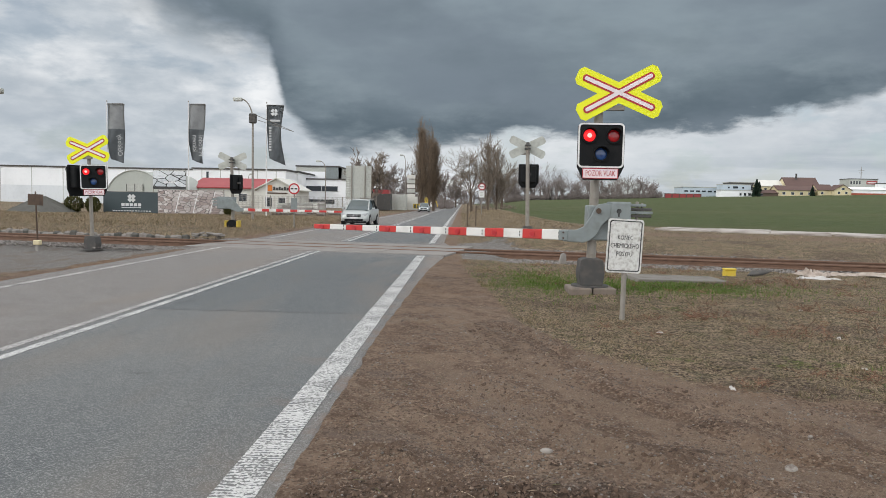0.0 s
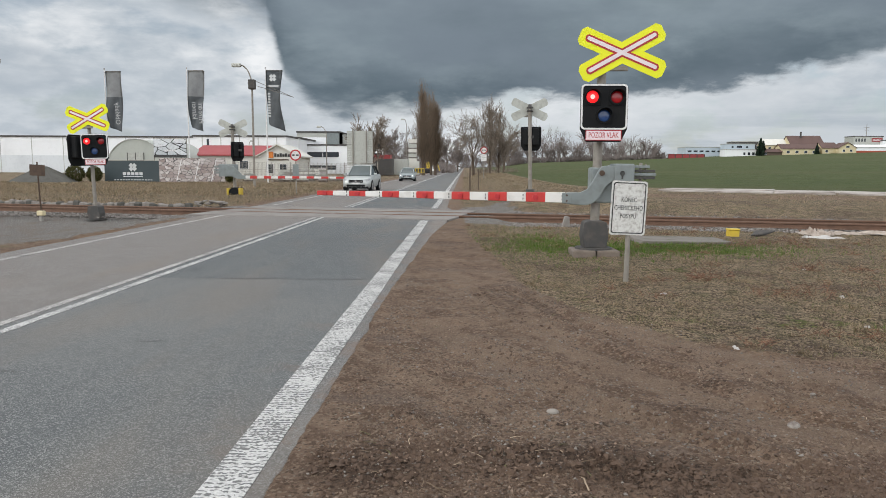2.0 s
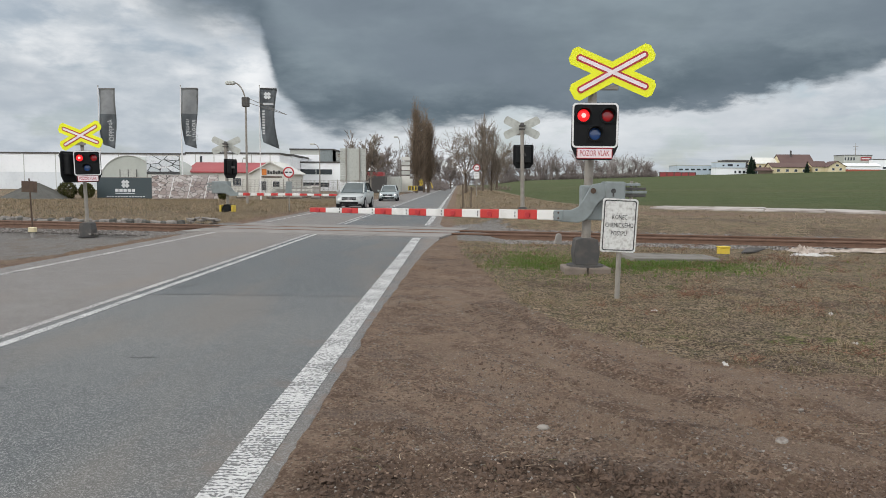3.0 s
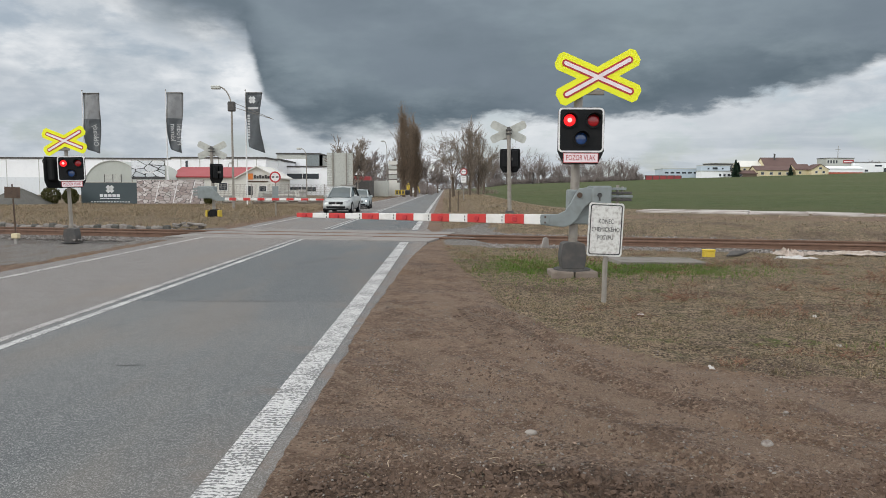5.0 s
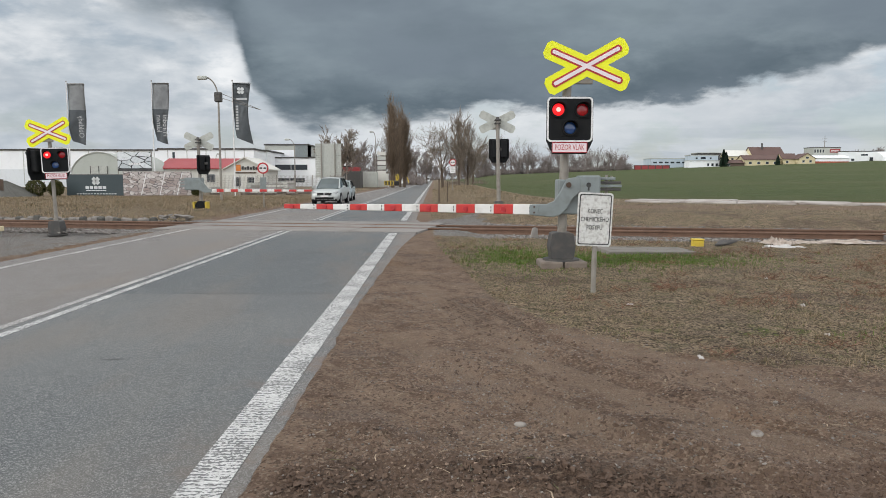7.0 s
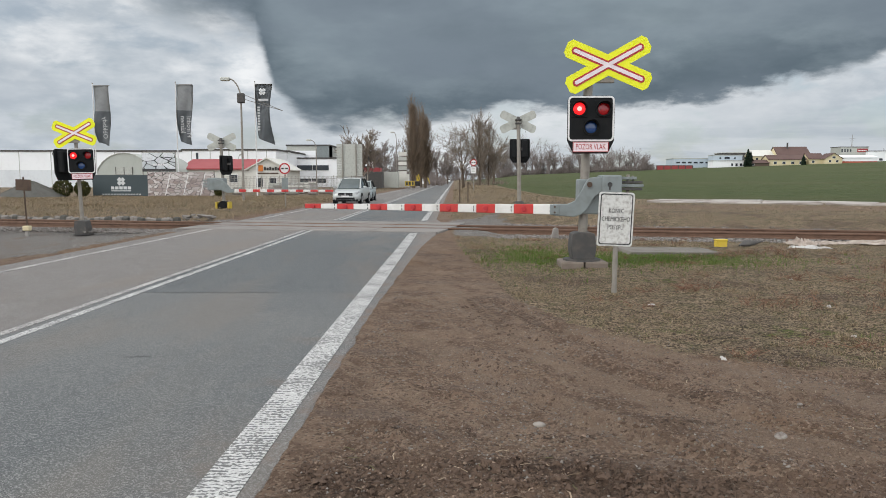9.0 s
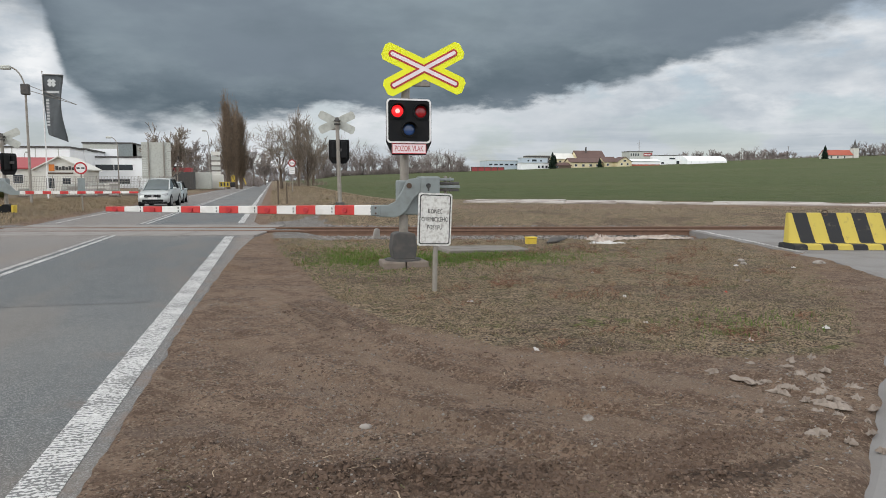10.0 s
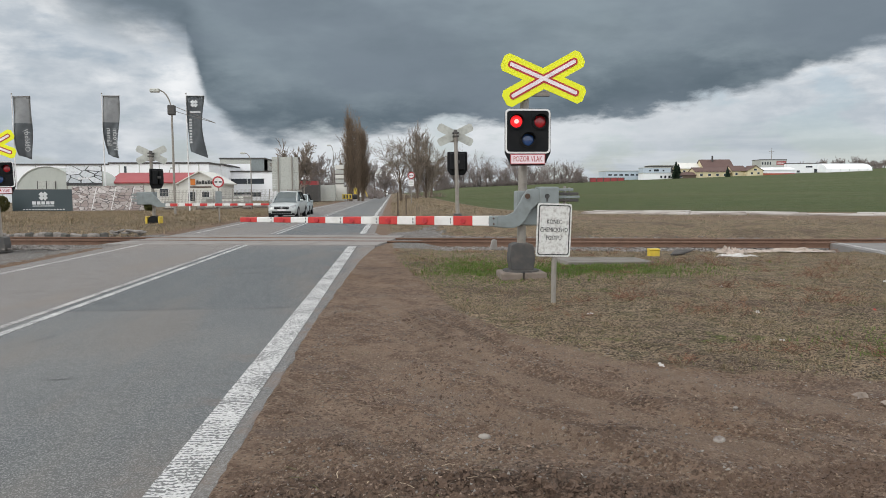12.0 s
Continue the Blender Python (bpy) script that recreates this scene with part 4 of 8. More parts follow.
def light_head(root, x, y, z, turn=0.0, words=True, lit=True):
    """A black light unit with a white rim: two red lamps, one blue, and the warning plate."""
    m = Matrix.Translation((x, y, z)) @ Matrix.Rotation(radians(turn), 4, "Z")
    W, Hh = 0.83, 0.80

    def put(name, b, mat, parent=root, label=""):
        b.transform(m)
        return part(name, b, mat, parent, label)
    outline = [(-W / 2 + 0.07, Hh / 2), (W / 2 - 0.07, Hh / 2), (W / 2, Hh / 2 - 0.07), (W / 2, -Hh / 2 + 0.02), (W / 2 - 0.11, -Hh / 2 - 0.21), (-W / 2 + 0.11, -Hh / 2 - 0.21), (-W / 2, -Hh / 2 + 0.02), (-W / 2, Hh / 2 - 0.07)]
    board = put("backboard", prism(outline, 0.0, 0.03, bev=0.004), M["black"])
    o = rounded(W - 0.015, Hh - 0.01, 0.075)
    i = rounded(W - 0.075, Hh - 0.07, 0.055)
    put("white_rim", ring(o, i, -0.008, 0.004), M["white"], board, "white reflective rim")
    put("housing", box(-0.32, 0.32, 0.03, 0.26, -0.36, 0.34, 0.03), M["black"])
    glows = []
    for nm, lx, lz, mat in (("red_lamp", -0.215, 0.17, M["lens"]), ("red_lamp", 0.215, 0.17, M["lens"]), ("blue_lamp", 0.0, -0.15, M["blue"])):
        bez = bmesh.new()
        n = 20
        out = [(0.135 * math.cos(2 * math.pi * q / n) + lx, 0.135 * math.sin(2 * math.pi * q / n) + lz) for q in range(n)]
        inn = [(0.108 * math.cos(2 * math.pi * q / n) + lx, 0.108 * math.sin(2 * math.pi * q / n) + lz) for q in range(n)]
        bez.free()
        lamp = put(nm, ring(out, inn, -0.035, 0.002), M["black"])
        # half hood over the lamp
        hood = bmesh.new()
        prev = None
        for q in range(13):
            a = radians(10 + 160 * q / 12)
            c0, s0 = math.cos(a), math.sin(a)
            dep_ = 0.16 * (0.35 + 0.65 * s0)
            cur = [hood.verts.new((lx + r_ * c0, yv, lz + r_ * s0)) for r_, yv in ((0.128, 0.0), (0.128, -dep_), (0.136, -dep_), (0.136, 0.0))]
            if prev:
                for k in range(4):
                    hood.faces.new((prev[k], prev[(k + 1) % 4], cur[(k + 1) % 4], cur[k]))
            prev = cur
        bmesh.ops.recalc_face_normals(hood, faces=hood.faces[:])
        put("hood", hood, M["black"], lamp)
        dome = bmesh.new()
        bmesh.ops.create_uvsphere(dome, u_segments=20, v_segments=10, radius=0.112)
        for v in dome.verts:
            v.co = Vector((v.co.x + lx, v.co.z * 0.22 if v.co.z < 0 else v.co.z * 0.05, v.co.y + lz))
        smooth_shade(put("lens", dome, mat, lamp))
        put("lamp_frame", box(lx - 0.15, lx + 0.15, -0.006, 0.003, lz - 0.15, lz + 0.15, 0.004), M["black"], board)
        if nm == "red_lamp" and lit:
            gm = bmesh.new()
            bmesh.ops.create_uvsphere(gm, u_segments=20, v_segments=8, radius=0.108)
            for v in gm.verts:
                v.co = Vector((v.co.x, v.co.z * 0.2, v.co.y))
            for f in gm.faces:
                c = f.calc_center_median()
                f.material_index = 1 if (c.x + 0.01) ** 2 + ((c.z + 0.005) * 1.15) ** 2 < 0.046 ** 2 else 0
            g = part("lit_lens", gm, [M["glow"], M["core"]], root)
            glows.append((g, m @ Matrix.Translation((lx, -0.034, lz)), m @ Matrix.Translation((lx, 0.12, lz))))
    pl = put("warning_plate", box(-0.315, 0.315, -0.012, 0.0, -Hh / 2 - 0.185, -Hh / 2 - 0.005, 0.004), M["pink"], root, "white plate with red rim and lettering")
    for bb in (box(-0.315, 0.315, -0.0145, -0.011, -Hh / 2 - 0.185, -Hh / 2 - 0.173), box(-0.315, 0.315, -0.0145, -0.011, -Hh / 2 - 0.017, -Hh / 2 - 0.005), box(-0.315, -0.303, -0.0145, -0.011, -Hh / 2 - 0.17, -Hh / 2 - 0.02), box(0.303, 0.315, -0.0145, -0.011, -Hh / 2 - 0.17, -Hh / 2 - 0.02)):
        put("plate_rim", bb, M["red"], pl)
    put("lettering", text_bm("POZOR VLAK", 0.140, -0.013, 0, -Hh / 2 - 0.095, 0.003, 0.62), M["red"], pl)
    return glows


GLOWS = []


def boom(root, x0, y0, z0, x1, y1, z1, n, first_white=True, h0=0.17, h1=0.115, face=-1):
    """A striped barrier boom of alternating segments with red reflectors."""
    p, q = Vector((x0, y0, z0)), Vector((x1, y1, z1))
    d = (q - p)
    L = d.length
    ang = math.atan2(d.y, d.x)
    m = Matrix.Translation(p) @ Matrix.Rotation(ang, 4, "Z") @ Matrix.Rotation(-math.asin(d.z / L), 4, "Y")
    for i in range(n):
        a, c = L * i / n, L * (i + 1) / n
        ha, hc = h0 + (h1 - h0) * i / n, h0 + (h1 - h0) * (i + 1) / n
        red = (i % 2 == 1) == first_white
        b = bmesh.new()
        vs = [b.verts.new((xx, yy, zz)) for xx, hh in ((a, ha), (c, hc)) for yy, zz in ((-0.035, -hh / 2), (0.035, -hh / 2), (0.035, hh / 2), (-0.035, hh / 2))]
        for f in ((0, 1, 2, 3), (7, 6, 5, 4), (0, 4, 5, 1), (1, 5, 6, 2), (2, 6, 7, 3), (3, 7, 4, 0)):
            b.faces.new([vs[k] for k in f])
        bmesh.ops.recalc_face_normals(b, faces=b.faces[:])
        bmesh.ops.bevel(b, geom=b.edges[:], offset=0.008, segments=1, affect="EDGES")
        b.transform(m)
        seg = part("boom_segment", b, M["boomred"] if red else M["boomwhite"], root)
        side = 1 if math.cos(ang) < 0 else -1
        if red:
            cx = (a + c) / 2
            rb = tube((cx, side * 0.034, 0), (cx, side * 0.055, 0), 0.052, 0.046, 14)
            rb.transform(m)
            part("reflector", rb, M["red"], seg)
        else:
            for off in (0.05, ):
                for zz in (-0.03, 0.03):
                    rb = box(a + off - 0.008, a + off + 0.008, side * 0.037 - 0.004, side * 0.037 + 0.004, zz - 0.018, zz + 0.018)
                    rb.transform(m)
                    part("bolt", rb, M["ink"], seg)


def machine(root, x, y, z, back=False):
    """The grey barrier drive: curved arm to the boom, drive box, counterweight plates."""
    arm = [(-0.53, 0.98), (-0.53, 1.19), (-0.30, 1.19), (-0.17, 1.25), (-0.07, 1.40), (0.02, 1.58), (0.08, 1.66), (0.22, 1.68), (0.40, 1.62), (0.46, 1.50), (0.30, 1.42), (0.16, 1.30), (0.05, 1.10), (-0.06, 1.00), (-0.18, 0.96)]
    b = prism([(x + a, z + c - 0.02) for a, c in arm], y - 0.20, y - 0.12, bev=0.012)
    part("boom_arm", b, M["greybox"], root)
    part("arm_clamp", box(x - 0.62, x - 0.46, y - 0.215, y - 0.105, z + 0.975, z + 1.165, 0.01), M["greybox"], root)
    part("pivot", tube((x + 0.08, y - 0.225, z + 1.52), (x + 0.08, y - 0.19, z + 1.52), 0.05, 0.045, 14), M["rust"], root)
    for dz in (1.02, 1.12):
        part("clamp_bolt", tube((x - 0.54, y - 0.225, z + dz), (x - 0.54, y - 0.21, z + dz), 0.018, 0.018, 8), M["rust"], root)
    part("drive_box", box(x - 0.09, x + 0.46, y - 0.10, y + 0.28, z + 0.98, z + 1.62, 0.03, segs=2), M["greybox"], root)
    lid = part("drive_lid", box(x + 0.30, x + 0.66, y - 0.23, y + 0.25, z + 1.16, z + 1.69, 0.03, segs=2), M["greybox"], root)
    part("keyhole_plate", tube((x + 0.44, y - 0.24, z + 1.52), (x + 0.44, y - 0.225, z + 1.52), 0.045, 0.045, 12), M["ink"], lid)
    part("keyhole_plate", box(x + 0.425, x + 0.455, y - 0.237, y - 0.228, z + 1.42, z + 1.50), M["ink"], lid)
    for i, (dz, w) in enumerate(((1.44, 1.0), (1.50, 1.02), (1.56, 1.0), (1.635, 0.9))):
        part("counterweight", box(x + 0.66, x + 0.05 + w, y - 0.12, y + 0.12, z + dz - 0.025, z + dz + 0.025, 0.006), M["greybox"] if i % 2 else M["darkgrey"], root)
    part("counterweight_rod", tube((x + 0.80, y - 0.06, z + 1.36), (x + 0.80, y - 0.06, z + 1.70), 0.03, 0.03, 10), M["galv"], root)
    part("counterweight_rod", tube((x + 0.92, y + 0.06, z + 1.40), (x + 0.92, y + 0.06, z + 1.68), 0.02, 0.02, 8), M["galv"], root)


def foot(root, x, y, z, s=1.0, plinth=True):
    b = prism([(-0.20, 0.0), (0.20, 0.0), (0.235, 0.22), (0.20, 0.47), (0.12, 0.50), (-0.12, 0.50), (-0.20, 0.47), (-0.235, 0.22)], -0.2, 0.2, bev=0.02)
    b.transform(Matrix.Translation((x, y, z + 0.16)) @ Matrix.Diagonal((s, s, s, 1)))
    part("cable_cover", b, M["darkgrey"], root, "dark cable housing")
    part("flange", tube((x, y, z + 0.13), (x, y, z + 0.165), 0.34 * s, 0.34 * s, 16), M["darkgrey"], root)
    for sx in (-1, 1) if plinth else ():
        part("plinth", box(x + (0.01 if sx > 0 else -0.42), x + (0.42 if sx > 0 else -0.01), y - 0.36, y + 0.3, z - 0.25, z + 0.135, 0.03, segs=2), M["plinthstone"], root)


def signal_near():
    r = thing("barrier_signal", pose(2.36, 13.0, 0.0, 0, 0, 0), "grey barrier drive and red-lit crossing signal under a yellow crossbuck", "crossing signal", "level crossing signals")
    part("pole", tube((0, 0, 0.1), (0.06, 0, 3.35), 0.085, 0.08, 20), M["galv"], r)
    crossbuck(r, 0.38, -0.14, 3.635)
    GLOWS.extend(light_head(r, 0.065, -0.30, 2.68))
    machine(r, 0, 0, 0)
    foot(r, 0.0, 0.0, 0.0)
    boom(r, -0.56, -0.16, 1.075, -5.36, 1.28, 1.08, 14, True, 0.185, 0.088)
    return r


def signal_left():
    r = thing("light_signal", pose(-12.2, 23.0, -0.17, 0, -1.5, 0), "two black crossing light units under a yellow crossbuck", "crossing signal", "level crossing signals")
    part("pole", tube((0, 0, 0), (-0.02, 0, 3.3), 0.058, 0.055, 16), M["galv"], r)
    crossbuck(r, 0.02, -0.14, 3.27, True, 1.42)
    GLOWS.extend(light_head(r, 0.27, -0.30, 2.37, 10))
    light_head(r, -0.44, -0.05, 2.37, -104, lit=False)
    part("lamp_bracket", box(-0.42, 0.35, -0.08, 0.04, 2.5, 2.58, 0.01), M["galv"], r)
    foot(r, 0.0, 0.0, -0.16, 0.9, False)
    return r


def rear_head(root, x, y, z, turn=0.0):
    m = Matrix.Translation((x, y, z)) @ Matrix.Rotation(radians(turn), 4, "Z")
    def put(name, b, mat):
        b.transform(m)
        return part(name, b, mat, root)
    put("backboard", prism([(-0.40, 0.42), (0.40, 0.42), (0.42, 0.36), (0.42, -0.36), (0.28, -0.56), (-0.28, -0.56), (-0.42, -0.36), (-0.42, 0.36)], 0.0, 0.03, bev=0.006), M["black"])
    put("housing", box(-0.30, -0.03, -0.16, 0.0, -0.35, 0.36, 0.04), M["black"])
    put("housing", box(0.05, 0.33, -0.16, 0.0, -0.35, 0.36, 0.04), M["black"])
    put("lamp_bracket", box(-0.1, 0.12, -0.2, -0.02, -0.06, 0.05, 0.01), M["darkgrey"])


def signal_far(x, y, z, h, drive=False):
    r = thing("barrier_signal" if drive else "light_signal", pose(x, y, z), "crossing signal and barrier drive seen from behind, black lamp box" if drive else "crossing signal from behind with pale crossbuck, black lamp box", "crossing signal", "level crossing signals")
    part("pole", tube((0, 0, -0.1), (-0.08, 0, h + 0.1), 0.085, 0.075, 16), M["galv"], r)
    crossbuck(r, -0.08, 0.12, h, False, 1.52)
    for dz in (-0.07, 0.07):
        part("clamp", box(-0.2, 0.05, -0.11, 0.12, h + dz - 0.03, h + dz + 0.03, 0.008), M["darkgrey"], r)
    part("pole_cap", tube((-0.08, 0, h + 0.1), (-0.08, 0, h + 0.2), 0.09, 0.06, 12), M["darkgrey"], r)
    rear_head(r, 0.0 if not drive else 0.2, 0.14 if not drive else -0.1, h - 1.12, -8 if not drive else 60)
    if drive:
        d = bmesh.new()
        part("drive_box", box(-0.75, 0.1, -0.3, 0.25, 1.05, 1.68, 0.03, d), M["greybox"], r)
        part("boom_arm", prism([(-0.45, 1.5), (-0.2, 1.62), (0.1, 1.55), (0.35, 1.3), (0.5, 1.12), (0.78, 1.12), (0.78, 0.95), (0.3, 0.92), (0.0, 1.05), (-0.3, 1.2)], -0.42, -0.32, bev=0.01), M["greybox"], r)
        for i in range(3):
            part("counterweight", box(-1.02, -0.75, -0.2, 0.15, 1.2 + 0.15 * i, 1.3 + 0.15 * i, 0.01), M["greybox"], r)
        part("foot_drum", tube((0, -0.25, 0.24), (0, 0.25, 0.24), 0.26, 0.26, 18), M["black"], r)
        for sx in (-0.32, 0.30):
            part("warning_cover", box(sx - 0.05, sx + 0.05, -0.3, 0.2, 0.02, 0.46, 0.02), M["plasticyellow"], r)
        boom(r, 0.55, -0.35, 1.03, 5.95, -1.75, 1.05, 14, True, 0.15, 0.09)
    else:
        part("flange", tube((0, 0, -0.1), (0, 0, 0.10), 0.2, 0.17, 14), M["darkgrey"], r)
    return r


near_signal = signal_near()
signal_left()
signal_far(2.72, 29.6, 0.60, 3.38)
signal_far(-11.9, 36.4, 0.0, 3.52, True)


# ---- beside the near signal ----
def notice_sign():
    r = thing("road_sign", pose(2.29, 10.0, 0, 0, 0, 0), "rectangular white road sign with black border, flaking, on a post", "road sign")
    part("post", tube((0, 0.03, -0.3), (0.02, 0.03, 1.36), 0.036, 0.036, 14), M["galv"], r)
    m = Matrix.Translation((-0.005, -0.012, 1.055)) @ Matrix.Rotation(radians(8), 4, "Z") @ Matrix.Rotation(radians(2.2), 4, "Y")
    def put(name, b, mat, parent=r):
        b.transform(m)
        return part(name, b, mat, parent)
    pl = put("plate", prism(rounded(0.52, 0.76, 0.04), -0.004, 0.004), M["shabby"])
    put("black_border", ring(rounded(0.475, 0.715, 0.035), rounded(0.445, 0.685, 0.028), -0.0065, -0.003), M["ink"], pl)
    for i, s in enumerate(("KONEC", "CHEMICKÉHO", "POSYPU")):
        put("lettering", text_bm(s, 0.094, -0.006, 0.0, 0.115 - 0.115 * i, 0.001, 0.70), M["ink"], pl)
    put("channel", box(-0.2, 0.2, 0.004, 0.02, 0.18, 0.21), M["galv"])
    put("channel", box(-0.2, 0.2, 0.004, 0.02, -0.22, -0.19), M["galv"])
    return r


notice_sign()


def concrete_barrier():
    """An upright concrete element with a foot, painted in slanting yellow and black bands."""
    L = 4.0
    r = thing("concrete_barrier", pose(11.9, 14.45, 0.0, 0, 0, -13.8), "concrete road block painted in slanting yellow and black stripes", "road block")
    m = Mat("yellow_black_stripes")
    x, y, z = m.sep(m.obj)
    u = m.math("ADD", m.math("MULTIPLY_ADD", m.step(z, 0.150, 0.155), 0.35, 0.37), m.math("ADD", x, m.math("MULTIPLY", z, 0.30)))
    u = m.math("ADD", u, m.math("MULTIPLY", m.math("SUBTRACT", m.noise(9, 3), 0.5), 0.02))
    f = m.math("FRACT", m.math("DIVIDE", u, 0.70))
    band = m.step(f, 0.50, 0.51)
    n = m.noise(6, 6, 0.7)
    col = m.mix(band, (0.54, 0.43, 0.085), (0.022, 0.023, 0.026))
    col = m.mix(m.math("MULTIPLY", m.step(n, 0.56, 0.74), 0.55), col, (0.16, 0.13, 0.08))
    m.bump(m.noise(40, 4), 0.3, 0.006)
    mat = m.done(col, 0.75)
    b = bmesh.new()
    prof = [(-0.42, 0.0), (-0.42, 0.13), (-0.12, 0.17), (-0.04, 0.86), (0.10, 0.86), (0.16, 0.15), (0.40, 0.12), (0.40, 0.0)]
    fr = [b.verts.new((0, y_, z_)) for y_, z_ in prof]
    bk = [b.verts.new((L, y_, z_)) for y_, z_ in prof]
    b.faces.new(fr), b.faces.new(bk[::-1])
    for i in range(len(prof)):
        j = (i + 1) % len(prof)
        b.faces.new((fr[j], fr[i], bk[i], bk[j]))
    bmesh.ops.recalc_face_normals(b, faces=b.faces[:])
    bmesh.ops.bevel(b, geom=b.edges[:], offset=0.015, segments=2, affect="EDGES")
    part("block", b, mat, r)
    ringb = bmesh.new()
    for i in range(14):
        a0, a1 = 2 * math.pi * i / 14, 2 * math.pi * (i + 1) / 14
        tube((0.85 + 0.07 * math.cos(a0), -0.05, 0.86 + 0.07 * math.sin(a0)), (0.85 + 0.07 * math.cos(a1), -0.05, 0.86 + 0.07 * math.sin(a1)), 0.013, 0.013, 6, ringb)
    part("lifting_eye", ringb, M["rust"], r, "rusty lifting eye")


concrete_barrier()


def side_path():
    b = bmesh.new()
    prev = None
    for i in range(110):
        y = -8 + 28.6 * i / 109
        x = float(path_x(y)) + 0.035 * fbm(0, y, 2.3, 4, 4.0)
        cur = [b.verts.new((x, y, -0.2)), b.verts.new((x + 0.02, y, -0.014)), b.verts.new((x + 0.12, y, 0.006)), b.verts.new((x + 4.4, y - 0.8, 0.006)), b.verts.new((x + 4.4, y - 0.8, -0.2))]
        if prev:
            for k in range(4):
                b.faces.new((prev[k], prev[k + 1], cur[k + 1], cur[k]))
        prev = cur
    bmesh.ops.recalc_face_normals(b, faces=b.faces[:])
    tagged(part("side_path", b, M["path"]), "narrow grey-brown asphalt path across the track", "path", kind="structure")
    b = bmesh.new()
    prev = None
    for i in range(16):
        y = 13.5 + 7.4 * i / 15
        x = float(path_x(y)) + 0.14
        cur = [b.verts.new((x, y, 0.012)), b.verts.new((x + 0.17, y, 0.012))]
        if prev:
            b.faces.new((prev[0], prev[1], cur[1], cur[0]))
        prev = cur
    tagged(part("edge_line", b, M["faded"]), "white line along the edge of the side path", "road marking", kind="structure")


side_path()


def field_track():
    """Pale concrete slabs of the farm track before the field."""
    t = thing("farm_track", pose(17, 38.5, 0), "pale worn concrete slab track beside the field", "farm track", kind="structure")
    for i in range(-2, 24):
        x0 = i * 3.0
        for k in range(2):
            if k and random.random() < 0.3:
                continue
            xm, ym = 17 + x0 * 0.885 + 1.3 + 1.1 * k, 38.6 - x0 * 0.47 * (1 if i < 6 else 0.93) + 2.7 * k
            zz = float(ground_z(np.array(xm), np.array(ym))) + 0.03
            b = box(-1.48, 1.48, -1.2, 1.2, -0.15, 0.04 + 0.03 * random.random(), 0.03)
            for v in b.verts:
                v.co += Vector((noise.noise((v.co.x, v.co.y, i * 3.1 + k)) * 0.22, noise.noise((v.co.y, v.co.x, i * 1.7 + k)) * 0.22, 0))
            b.transform(Matrix.Translation((xm - 17, ym - 38.5, zz)) @ Matrix.Rotation(radians(-28 + random.uniform(-1.5, 1.5)), 4, "Z") @ Matrix.Rotation(radians(random.uniform(-0.8, 0.8)), 4, "Y"))
            part("slab", b, M["slabworn"], t)


field_track()

# a concrete cover slab in the turf
b = prism([(-1.05, 0), (1.05, 0), (1.0, 0.07), (-1.0, 0.085)], -0.62, 0.55, bev=0.02)
b.transform(pose(4.75, 15.75, -0.015, 0, 0.5, 4))
tagged(part("cover_slab", b, M["slabdark"]), "weathered grey concrete cover slab lying in the grass", "concrete slab")
# track-side boxes and marks
r = thing("cable_marker", pose(6.38, 16.95, 0), "small yellow plastic cable box beside the ballast", "cable box")
part("body", box(-0.13, 0.13, -0.09, 0.09, -0.02, 0.15, 0.015), M["plasticyellow"], r)
part("lid", box(-0.14, 0.14, -0.10, 0.10, 0.15, 0.19, 0.012), M["plasticyellow"], r)
b = bmesh.new()
for i in range(7):
    x = 6.75 + 0.07 * i
    tube((x, 16.75 + 0.05 * i, 0.05), (x + 0.28, 17.15, 0.13), 0.025, 0.025, 7, b)
tagged(part("cable_bundle", b, M["darkgrey"]), "loose grey cable ends lying on the ballast", "cables")
b = prism([(-0.14, 0), (0.14, 0), (0.10, 0.36), (0.02, 0.40), (-0.08, 0.36)], -0.07, 0.07, bev=0.015)
b.transform(pose(2.85, 20.0, -0.03, 0, 4, 10) @ Matrix.Diagonal((0.75, 0.75, 0.72, 1)))
tagged(part("marker_stone", b, M["concrete"]), "small pale concrete marker stone by the rails", "marker stone")
r = thing("track_marker", pose(-14.0, 22.9, -0.34), "short pale yellow marker post by the track", "marker post")
part("post", box(-0.05, 0.05, -0.05, 0.05, 0, 0.28, 0.008), M["concrete"], r)
part("cap", box(-0.11, 0.11, -0.09, 0.09, 0.28, 0.44, 0.02), M["cream"], r)
r = thing("old_sign", pose(-14.65, 24.0, -0.15, 0, 2, 0), "rusty blank sign plate on a thin leaning post", "sign")
part("post", tube((0, 0, -0.2), (-0.13, 0, 1.85), 0.028, 0.025, 8), M["rust"], r)
part("plate", box(-0.38, 0.16, -0.03, -0.012, 1.38, 1.76, 0.004), M["rust"], r)


